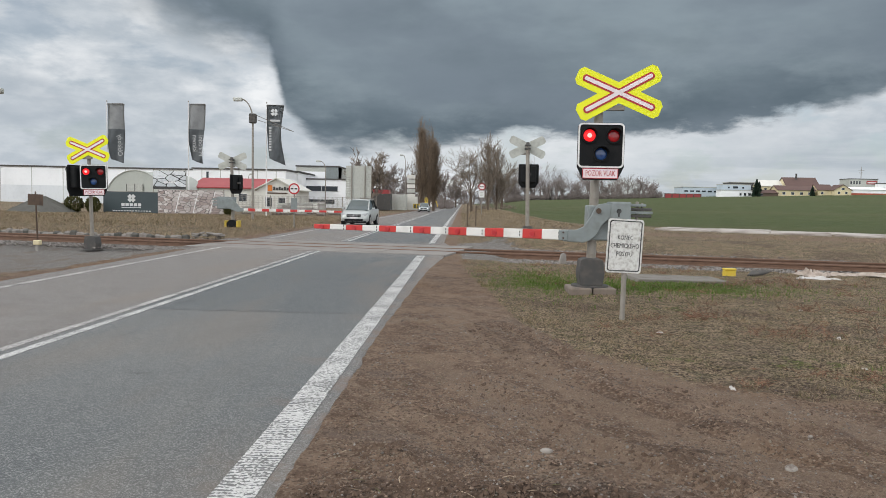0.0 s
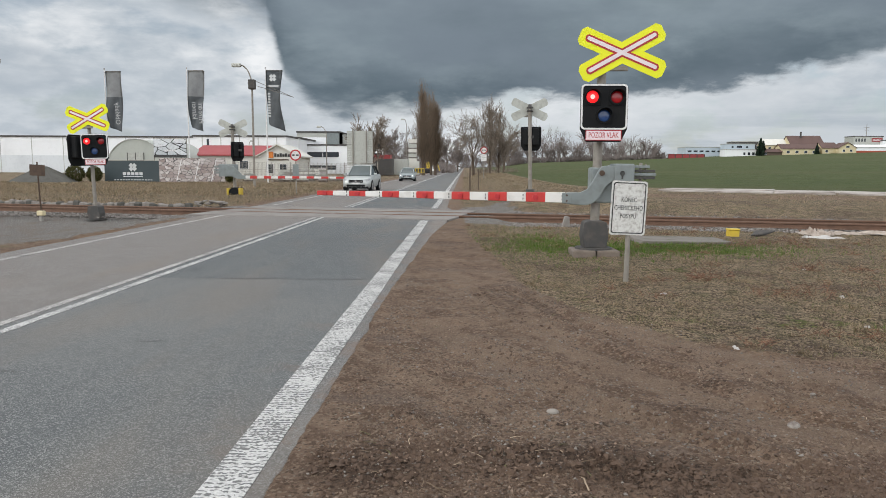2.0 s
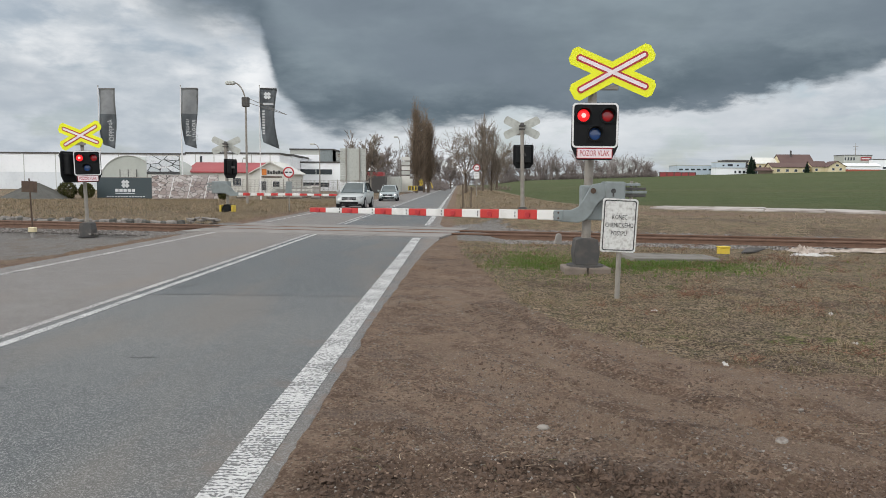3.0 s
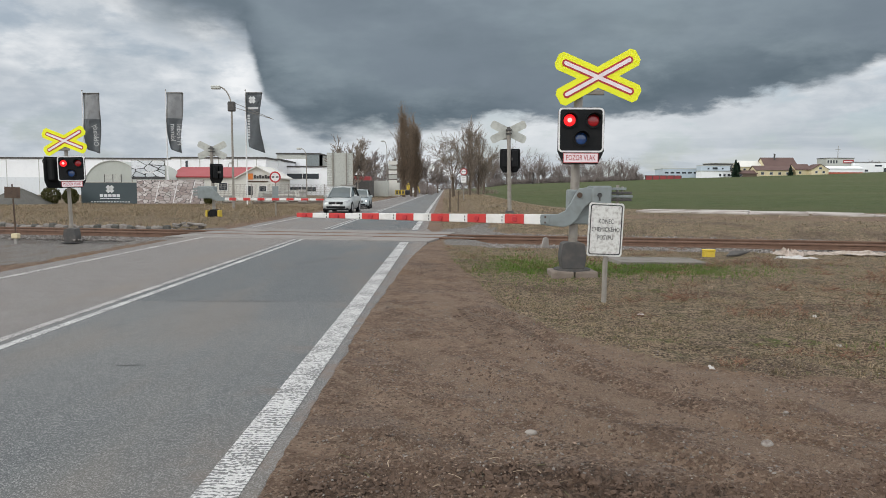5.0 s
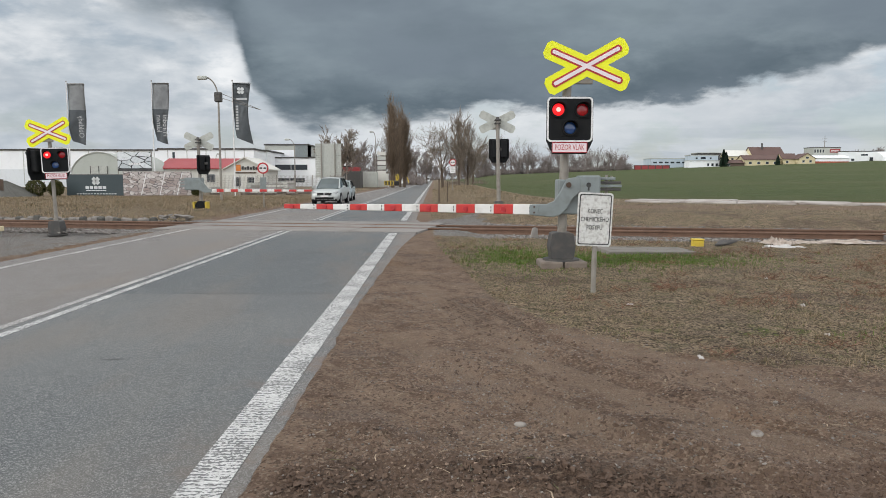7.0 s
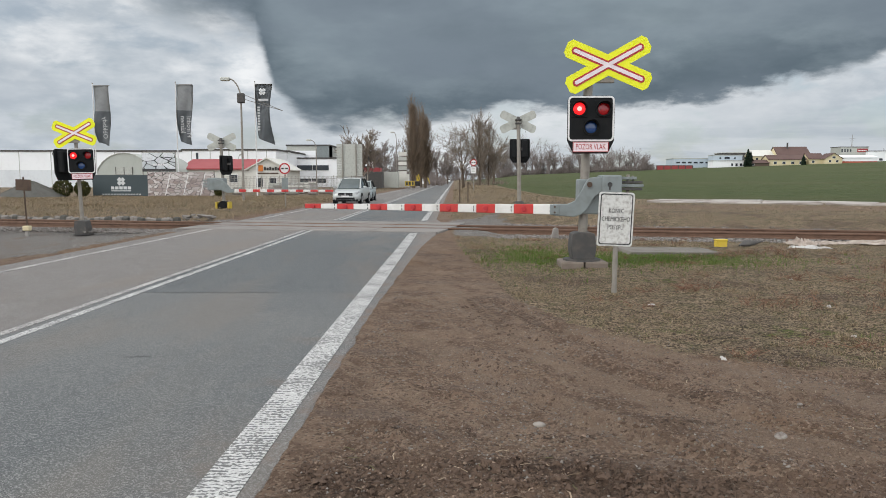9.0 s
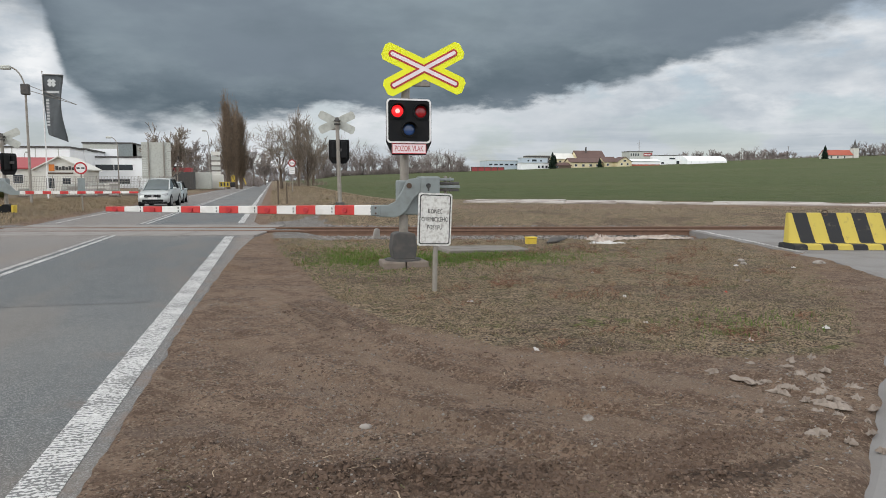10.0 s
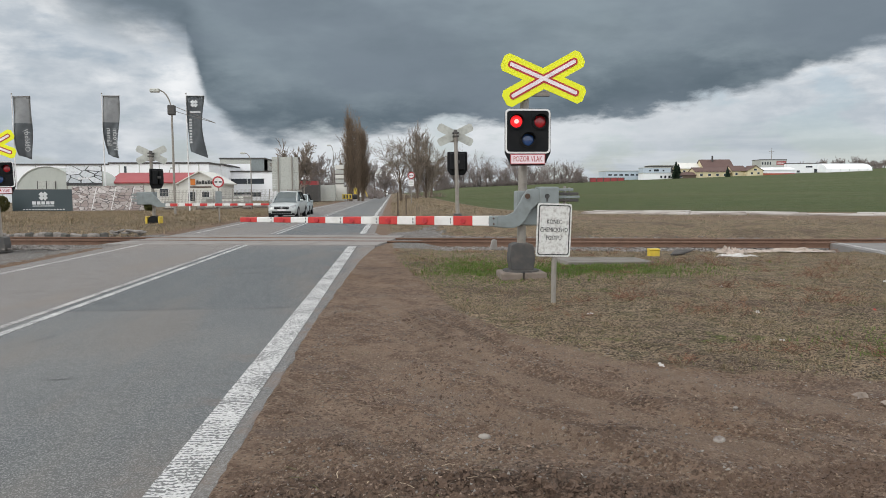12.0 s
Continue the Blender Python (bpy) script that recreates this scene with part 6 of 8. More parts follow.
first_car = car("suv", M["silver"], "silver compact SUV waiting at the lowered barrier", 1.84, 4.43, 1.70, True, False)
first_car.matrix_world = pose(-6.95, 45.0, 0.0, 0, 0, -3.0)
second_car = car("hatchback", M["palesilver"], "pale silver hatchback drawing up behind the waiting SUV", 1.76, 4.0, 1.48, False, True)
second_car.matrix_world = pose(-6.0, 112, 0.0)


# ---- trees ----
class Twigs:
    """Collects tapered three-sided sticks into one mesh."""

    def __init__(self):
        self.v, self.f = [], []

    def stick(self, p, q, r0, r1, sides=3):
        d = (q - p)
        if d.length < 1e-5:
            return
        d = d.normalized()
        u = d.orthogonal().normalized()
        w = d.cross(u)
        k = len(self.v)
        for c, r in ((p, r0), (q, r1)):
            for i in range(sides):
                a = 6.28318 * i / sides
                self.v.append(c + (u * math.cos(a) + w * math.sin(a)) * r)
        for i in range(sides):
            j = (i + 1) % sides
            self.f.append((k + i, k + j, k + sides + j, k + sides + i))

    def limb(self, p, d, length, r, depth, rnd, up, spread, kids, thin):
        """A bending limb with side shoots."""
        segs = 3
        q = p.copy()
        for s in range(segs):
            d = (d + Vector((rnd.gauss(0, 0.10), rnd.gauss(0, 0.10), up * 0.12))).normalized()
            n = q + d * (length / segs)
            r1 = max(r * (1 - 0.75 * (s + 1) / segs), thin)
            self.stick(q, n, max(r * (1 - 0.75 * s / segs), thin), r1, 4 if depth > 2 else 3)
            if depth > 0:
                for _ in range(kids if s else max(1, kids - 1)):
                    a = rnd.uniform(0, 6.283)
                    side = d.orthogonal().normalized()
                    side = side * math.cos(a) + d.cross(side) * math.sin(a)
                    nd = (d * (1 - spread) + side * spread + Vector((0, 0, up * 0.25))).normalized()
                    self.limb(q.lerp(n, rnd.random()), nd, length * rnd.uniform(0.42, 0.68), r1 * 0.6, depth - 1, rnd, up, spread, kids, thin)
            q = n


def wood(twigs, name, mat, parent):
    return mesh_np(name, twigs.v, twigs.f, mat, parent)


def poplar(x, y, h, w, label, seed, shoots=110, mat="twig", thin=0.022):
    """A Lombardy poplar: many steep shoots hugging the trunk."""
    rnd = random.Random(seed)
    r = thing("poplar_tree", pose(x, y, gz(x, y)), label, "tree", "poplars by the road")
    tk = Twigs()
    g = h / 17 * (1.0 if shoots > 90 else 0.75)
    tk.stick(Vector((0, 0, -0.3)), Vector((0, 0, h * 0.30)), 0.34 * g, 0.20 * g, 8)
    tk.stick(Vector((0, 0, h * 0.30)), Vector((rnd.uniform(-.2, .2), 0, h * 0.86)), 0.20 * g, 0.03, 6)
    wood(tk, "trunk", M["bark"], r)
    t = Twigs()
    rmax = 1.15 * w
    for i in range(shoots):
        f = rnd.random() ** 1.35
        z0 = h * (0.02 + 0.72 * f)
        z1 = min(z0 + h * 0.24, z0 + (h * 0.86 - z0) * rnd.uniform(0.35, 0.85))
        a = rnd.uniform(0, 6.283)
        reach = rmax * min(1.0, (1.0 - z1 / h) * 1.7) ** 0.8 * min(1.0, 0.55 + 1.5 * z1 / h) * rnd.uniform(0.25, 1.0)
        q = Vector((math.cos(a) * reach, math.sin(a) * reach, z1))
        p = Vector((math.cos(a) * 0.1, math.sin(a) * 0.1, z0))
        t.limb(p, (q - p).normalized(), (q - p).length, 0.05, 2, rnd, 0.45, 0.27, 2, thin)
    # the leaders end in thin spires
    for i in range(max(3, shoots // 28)):
        a, q = rnd.uniform(0, 6.283), rnd.uniform(0.02, 0.16) * rmax
        p = Vector((math.cos(a) * q, math.sin(a) * q, h * rnd.uniform(0.68, 0.80)))
        t.limb(p, Vector((rnd.gauss(0, 0.04), rnd.gauss(0, 0.04), 1)).normalized(), h * rnd.uniform(0.14, 0.22), 0.04, 1, rnd, 0.6, 0.16, 3, thin)
    wood(t, "crown", M[mat], r)
    return r


def bare_tree(x, y, h, label, seed, name="bare_tree", mat="greytwig", thin=0.02, trunk=0.25, spread=0.42, group="bare roadside trees", depth=4):
    rnd = random.Random(seed)
    r = thing(name, pose(x, y, gz(x, y)), label, "tree", group)
    tk = Twigs()
    top = Vector((rnd.uniform(-.3, .3), 0, h * 0.32))
    tk.stick(Vector((0, 0, -0.3)), top, trunk, trunk * 0.7, 8)
    wood(tk, "trunk", M["bark"], r)
    t = Twigs()
    for i in range(5):
        a = i * 1.257 + rnd.uniform(-.4, .4)
        d = Vector((math.cos(a) * 0.75, math.sin(a) * 0.75, 1.0)).normalized()
        t.limb(top - Vector((0, 0, rnd.uniform(0, h * 0.12))), d, h * rnd.uniform(0.36, 0.5), trunk * 0.45, depth - 1, rnd, 0.3, spread, 2, thin)
    t.limb(top, Vector((0, 0, 1)), h * 0.45, trunk * 0.6, depth - 1, rnd, 0.3, spread, 3, thin)
    wood(t, "crown", M[mat], r)
    return r


poplar(-7.55, 130, 17.3, 1.15, "tall slim bare poplar with dense brown twigs", 11, 150, thin=0.014)
poplar(-5.55, 134, 14.9, 1.25, "tall slim bare poplar with dense brown twigs", 12, 135, thin=0.014)
poplar(-6.5, 137, 15.8, 1.0, "lower slim bare poplar with dense brown twigs", 13, 90, thin=0.014)
poplar(3.9, 110, 12.0, 1.75, "bare poplar with open upright grey limbs", 14, 64, "greytwig", 0.016)
poplar(5.4, 113, 11.0, 1.7, "bare poplar with open upright grey limbs", 15, 50, "greytwig", 0.016)
bare_tree(1.4, 112, 9.6, "spreading bare roadside tree with fine grey branches", 21, spread=0.55)
bare_tree(6.8, 124, 8.0, "spreading bare roadside tree with fine grey branches", 27)
bare_tree(-16.6, 160, 9.3, "round-crowned dark bare tree behind the yard", 22, "bare_tree", "farwood", 0.032)
bare_tree(-20.0, 168, 8.2, "round-crowned dark bare tree behind the yard", 23, "bare_tree", "farwood", 0.032)
bare_tree(-13.2, 172, 7.6, "round-crowned dark bare tree behind the yard", 24, "bare_tree", "farwood", 0.032)
bare_tree(-13.0, 100, 8.0, "bare tree rising behind the hoarding", 25, "bare_tree", "greytwig", 0.03)
bare_tree(-4.8, 190, 9.8, "bare tree beside the distant road", 26, "bare_tree", "farwood", 0.032)
bare_tree(-2.2, 230, 8.5, "bare tree beside the distant road", 28, "bare_tree", "farwood", 0.038)
bare_tree(-9.0, 210, 8.5, "bare tree beside the distant road", 29, "bare_tree", "farwood", 0.038)


dead_weeds()


def far_woods(name, items, label, thin):
    t = Twigs()
    rnd = random.Random(5)
    for x, y, h in items:
        p = Vector((x, y, gz(x, y) - 1))
        t.stick(p, p + Vector((0, 0, h * 0.5)), 0.35, 0.2, 4)
        for _ in range(7):
            a = rnd.uniform(0, 6.283)
            t.limb(p + Vector((0, 0, h * rnd.uniform(0.15, 0.45))), Vector((math.cos(a) * 0.6, math.sin(a) * 0.6, 1)).normalized(), h * rnd.uniform(0.4, 0.62), 0.16, 2, rnd, 0.3, 0.42, 2, thin)
    ob = wood(t, name, M["farwood"], None)
    return tagged(ob, label, "woodland", kind="stuff")


rw_ = random.Random(9)
items = [(16 + 1.5 * i + rw_.uniform(-1, 1), 310 + rw_.uniform(-12, 18), (10.5 + 3.0 * math.sin(i * 0.8) + rw_.uniform(-3.5, 2.5)) * (1.0 if i < 32 else 0.7)) for i in range(48)]
far_woods("far_tree_row", items, "row of bare trees beyond the green field", 0.042)
items = [(204 + 1.15 * i + rw_.uniform(-2, 2), 330 + rw_.uniform(-6, 20), rw_.uniform(3.2, 7.6) * (0.75 + 0.3 * math.sin(i * 0.45))) for i in range(66)]
items += [(300 + 3 * i + rw_.uniform(-1, 1), 318, rw_.uniform(4, 7.5)) for i in range(30)]
far_woods("far_wood", items, "bare wood along the crest of the field", 0.055)


def brush(name, n, place, s, mat, label):
    """Low scrub: clumps of short twigs."""
    t = Twigs()
    rnd = random.Random(3)
    for _ in range(n):
        x, y = place(rnd)
        p = Vector((x, y, gz(x, y) - 0.2))
        for _ in range(7):
            d = Vector((rnd.gauss(0, 0.5), rnd.gauss(0, 0.5), 1)).normalized()
            q = p + d * s * rnd.uniform(0.5, 1.2)
            t.stick(p, q, 0.08 * s / 3, 0.03 * s / 3)
            for _ in range(4):
                m = p.lerp(q, rnd.uniform(0.3, 1))
                t.stick(m, m + Vector((rnd.gauss(0, 0.3), rnd.gauss(0, 0.3), 0.5)) * s * 0.4, 0.05 * s / 3, 0.02 * s / 3)
    tagged(wood(t, name, M[mat], None), label, "scrub", kind="stuff")


brush("far_scrub", 420, lambda r_: (r_.uniform(18, 83), r_.uniform(296, 306)), 2.6, "farwood", "low brown scrub under the far trees")
brush("crest_scrub", 420, lambda r_: (r_.uniform(212, 390), r_.uniform(318, 328)), 1.5, "farwood", "brown scrub along the crest of the field")
brush("road_scrub", 260, lambda r_: (r_.uniform(-30, -3), r_.uniform(170, 240)), 2.5, "farwood", "dark scrub beside the distant road")
far_woods("horizon_wood", [(-90 + 5.2 * i + rw_.uniform(-2, 2), 640 + rw_.uniform(-20, 40), rw_.uniform(9, 15)) for i in range(28)], "hazy bare wood where the road meets the horizon", 0.14)
brush("horizon_scrub", 160, lambda r_: (r_.uniform(-95, 50), r_.uniform(600, 620)), 5.5, "farwood", "far scrub at the end of the road")
brush("bank_scrub", 26, lambda r_: (r_.uniform(2, 9), r_.uniform(112, 150)), 1.1, "greytwig", "scrub under the roadside poplars")


def fir_tree(x, y, h, seed):
    rnd = random.Random(seed)
    r = thing("fir_tree", pose(x, y, gz(x, y) - 0.3), "dark green fir tree beside distant houses", "tree", "firs")
    tk = Twigs()
    tk.stick(Vector((0, 0, 0)), Vector((0, 0, h)), 0.25, 0.03, 6)
    wood(tk, "trunk", M["bark"], r)
    t = Twigs()
    for i in range(420):
        f = rnd.random()
        a, L = rnd.uniform(0, 6.283), (1 - f) ** 0.8 * h * 0.26 * rnd.uniform(0.6, 1.1) + 0.2
        p = Vector((0, 0, h * (0.08 + 0.9 * f)))
        q = p + Vector((math.cos(a) * L, math.sin(a) * L, -0.25 * L))
        t.stick(p, q, 0.32, 0.10)
    wood(t, "crown", M["fir"], r)


fir_tree(121.5, 297, 7.6, 1)
fir_tree(123.4, 299, 6.4, 2)
fir_tree(142.5, 293, 4.2, 3)
fir_tree(270.0, 303, 7.0, 4)


# ---- buildings ----
def gabled(name, x, y, z, turn, W, D, eave, ridge, wall, roof, label, category, windows=(), base=0.0, along=True, group=""):
    """A house or hall with walls, pitched roof and framed windows. The ridge runs along x when along is set."""
    r = thing(name, pose(x, y, z, 0, 0, turn), label, category, group)
    if along:
        b = prism([(0, base - 1.5), (D, base - 1.5), (D, eave), (D / 2, ridge), (0, eave)], -W / 2, W / 2)
        b.transform(Matrix.Rotation(radians(90), 4, "Z"))
        b.transform(Matrix.Diagonal((-1, 1, 1, 1)))
        bmesh.ops.recalc_face_normals(b, faces=b.faces[:])
    else:
        b = prism([(-W / 2, base - 1.5), (W / 2, base - 1.5), (W / 2, eave), (0, ridge), (-W / 2, eave)], 0, D)
    part("wall", b, wall, r)
    o, th = 0.35, 0.18
    if along:
        for y0, y1, z0, z1 in ((-o, D / 2, eave - o * (ridge - eave) / (D / 2), ridge), (D / 2, D + o, ridge, eave - o * (ridge - eave) / (D / 2))):
            b = prism([(y0, z0 + 0.03), (y1, z1 + 0.03), (y1, z1 + th), (y0, z0 + th)], -W / 2 - o, W / 2 + o)
            b.transform(Matrix.Diagonal((-1, 1, 1, 1)) @ Matrix.Rotation(radians(90), 4, "Z"))
            bmesh.ops.recalc_face_normals(b, faces=b.faces[:])
            part("roof", b, roof, r)
    else:
        for s in (-1, 1):
            e = eave - o * (ridge - eave) / (W / 2)
            part("roof", prism([(0, ridge + 0.03), (s * (W / 2 + o), e + 0.03), (s * (W / 2 + o), e + th), (0, ridge + th)], -o, D + o), roof, r)
    for x0, x1, z0, z1 in windows:
        w = part("window", box(x0, x1, -0.05, 0.03, z0, z1), M["glass"], r, "dark window")
        part("frame", ring([(x0 - .06, z0 - .06), (x1 + .06, z0 - .06), (x1 + .06, z1 + .06), (x0 - .06, z1 + .06)], [(x0, z0), (x1, z0), (x1, z1), (x0, z1)], -0.08, 0.02), M["white"], w)
    return r


def flat_building(name, x, y, z, turn, W, D, Hh, wall, label, windows=(), category="building", joints=0, group=""):
    r = thing(name, pose(x, y, z, 0, 0, turn), label, category, group)
    part("wall", box(-W / 2, W / 2, 0, D, -1.5, Hh), wall, r)
    part("parapet", box(-W / 2 - 0.15, W / 2 + 0.15, -0.15, D + 0.15, Hh, Hh + 0.28), M["rear"] if group else M["darkgrey"], r, "roof edge")
    for i in range(joints):
        xx = -W / 2 + W * (i + 0.5) / joints
        part("panel_joint", box(xx - 0.06, xx + 0.06, -0.04, 0.02, 0, Hh), M["rear"], r)
    for x0, x1, z0, z1 in windows:
        w = part("window", box(x0, x1, -0.06, 0.03, z0, z1), M["glass"], r, "dark window band")
        n = max(1, int((x1 - x0) / 2.2))
        for k in range(1, n):
            xx = x0 + (x1 - x0) * k / n
            part("mullion", box(xx - 0.05, xx + 0.05, -0.09, -0.055, z0, z1), M["white"], w)
    return r


# the long white hall behind the yard
flat_building("long_hall", -72, 131, 0.0, 2.0, 82, 22, 6.7, M["hall"], "long low white clad hall with a dark roof edge", (), joints=14)
# lower part of the wall, slightly greyer than the cladding above
part("light_band", box(-40.9, 40.9, -0.03, 0.02, 0.2, 3.3), M["lightband"], bpy.data.objects["long_hall"])
flat_building("hall", -39.5, 124, 0.0, 0, 16.5, 18, 6.6, M["hall"], "white clad hall with narrow panel joints", ((-5.8, -5.4, 2.5, 6.2),), joints=5)
r = flat_building("plant_building", -31, 150, 0.0, 0, 9.0, 20, 8.6, M["rear"], "tall pale clad hall with a slate-grey corner tower", ())
part("corner_tower", box(1.9, 4.5, -0.05, 4, 4.0, 8.75), M["greybox"], r, "slate-grey corner tower")
part("wall_cladding", box(-4.45, 1.85, -0.06, -0.01, 0.0, 7.6), M["hall"], r)
r = flat_building("office_building", -27.4, 140, 0.0, -6, 9.8, 16, 5.6, M["hall"], "two-storey white office block with dark window bands", ((-3.9, 2.6, 3.35, 4.35), (-3.9, 2.0, 0.9, 1.7)))
r = flat_building("office_wing", -19.6, 142, 0.0, 24, 7.0, 16, 5.3, M["hall"], "white office wing with long dark windows", ((-2.9, 0.3, 2.9, 4.2), (1.0, 3.2, 2.9, 4.2), (-2.9, 3.0, 0.4, 1.4)))
for i in range(9):
    part("roof_unit", box(-3.4 + 0.8 * i, -2.9 + 0.8 * i, 1.0, 2.0, 5.5, 6.4, 0.05), M["darkgrey"], r)
# the workshop with a red roof
r = gabled("workshop", -31.5, 97, 0.3, 0, 11.5, 9.0, 2.7, 4.0, M["plaster"], M["redroof"], "pale workshop with a red sheet roof", "building", ((-4.9, -4.1, 1.0, 2.0), (-2.6, -1.4, 0.9, 1.9), (0.6, 1.7, 0.9, 1.9), (3.2, 4.2, 0.9, 1.9)))
r = gabled("workshop_gable", -24.9, 94, 0.3, 0, 5.2, 8.0, 2.6, 4.0, M["plaster"], M["plaster"], "cream workshop gable with signboard and dark doors", "building", ((-1.5, -0.6, 0.3, 1.5), (0.3, 1.2, 0.3, 1.5)), along=False)
part("sign_square", box(-1.15, -0.55, -0.09, -0.02, 2.35, 3.15), M["orange"], r, "orange sign square")
for k in range(6):
    part("sign_bar", box(-0.42 + 0.36 * k, -0.14 + 0.36 * k, -0.08, -0.02, 2.5, 2.95 - 0.12 * (k % 2)), M["ink"], r)
part("sign_bar", box(-1.3, 1.5, -0.08, -0.02, 2.02, 2.18), M["rust"], r)
# the tunnel tent
r = thing("tunnel_tent", pose(-39.8, 85, 0.0), "grey-green canvas tunnel tent with a pale flap", "tent")
arch = [(3.75 * math.cos(a) * (1 if True else 1), 0.3 + 4.45 * max(0, math.sin(a)) ** 0.85) for a in [math.pi * i / 16 for i in range(17)]]
part("canvas", prism([(3.75, -0.5)] + arch + [(-3.75, -0.5)], 0, 14), M["tent"], r)
part("flap", box(-1.0, 1.0, -0.06, 0.02, 0.2, 3.1), M["rear"], r, "pale closed entrance flap")
for s in (-1.0, 0.0, 1.0):
    part("flap_seam", box(s - 0.04, s + 0.04, -0.09, -0.05, 0.2, 3.1), M["darkgrey"], r)
part("flap_seam", box(-1.0, 1.0, -0.09, -0.05, 2.1, 2.18), M["darkgrey"], r)
for i in range(len(arch) - 1):
    part("edge_tube", tube((arch[i][0], -0.04, arch[i][1]), (arch[i + 1][0], -0.04, arch[i + 1][1]), 0.06, 0.06, 6), M["rear"], r)


# ---- the stone yard's hoardings ----
def hoarding(x0, x1, y, z0, z1, mat, name, label, turn=0.0):
    r = thing(name, pose((x0 + x1) / 2, y, 0, 0, 0, turn), label, "banner")
    w = (x1 - x0) / 2
    part("sheet", box(-w, w, 0.0, 0.04, z0, z1), mat, r)
    n = max(2, int(w * 2 / 2.5))
    for i in range(n + 1):
        xx = -w + 2 * w * i / n
        part("post", tube((xx, 0.09, -0.2), (xx, 0.09, z1 + 0.08), 0.045, 0.045, 8), M["galv"], r)
    part("top_rail", tube((-w, 0.07, z1), (w, 0.07, z1), 0.035, 0.035, 6), M["galv"], r)
    return r


r = hoarding(-31.9, -27.0, 62, 0.15, 1.98, M["bannerdark"], "dark_banner", "dark green advertising banner with a pale diamond emblem")
for k in range(4):
    part("emblem", box(-0.16, 0.16, -0.012, 0.001, -0.16, 0.16), M["bannertext"], r).matrix_world = r.matrix_world @ pose(0.1 + (k % 2) * 0.29 - 0.15, -0.006, 1.28 + (k // 2) * 0.29, 0, 45, 0) @ pose(0, 0, 0)
for k in range(5):
    part("word_bar", box(-0.82 + 0.37 * k, -0.82 + 0.37 * k + 0.29, -0.012, 0.001, 0.72, 0.98), M["bannertext"], r)
part("word_bar", box(-0.8, 0.95, -0.012, 0.001, 0.56, 0.63), M["bannertext"], r)
for k in range(14):
    part("word_bar", box(-1.6 + 0.25 * k, -1.6 + 0.25 * k + 0.16, -0.012, 0.001, 0.27, 0.34), M["bannertext"], r)
r = hoarding(-26.95, -21.1, 61.9, 0.15, 2.22, M["flagprint"], "stone_banner", "banner printed with pale quarry stone samples")
for xx in (-1.15, 0.45, 1.95):
    b = box(-0.03, 0.03, -0.014, 0.001, -1.0, 1.0)
    b.transform(pose(xx, 0, 1.18, 0, 14, 0))
    part("printed_divider", b, M["white"], r)
r = hoarding(-28.3, -25.3, 64, 2.3, 4.0, M["crackprint"], "upper_banner", "pale banner with dark branching lines over a black strip")
part("black_strip", box(-1.5, 1.5, -0.014, 0.001, 2.3, 2.55), M["ink"], r)
for k in range(5):
    part("word_bar", box(-0.5 + 0.22 * k, -0.33 + 0.22 * k, -0.014, 0.001, 2.85, 3.02), M["white"], r)


FLAGS = []


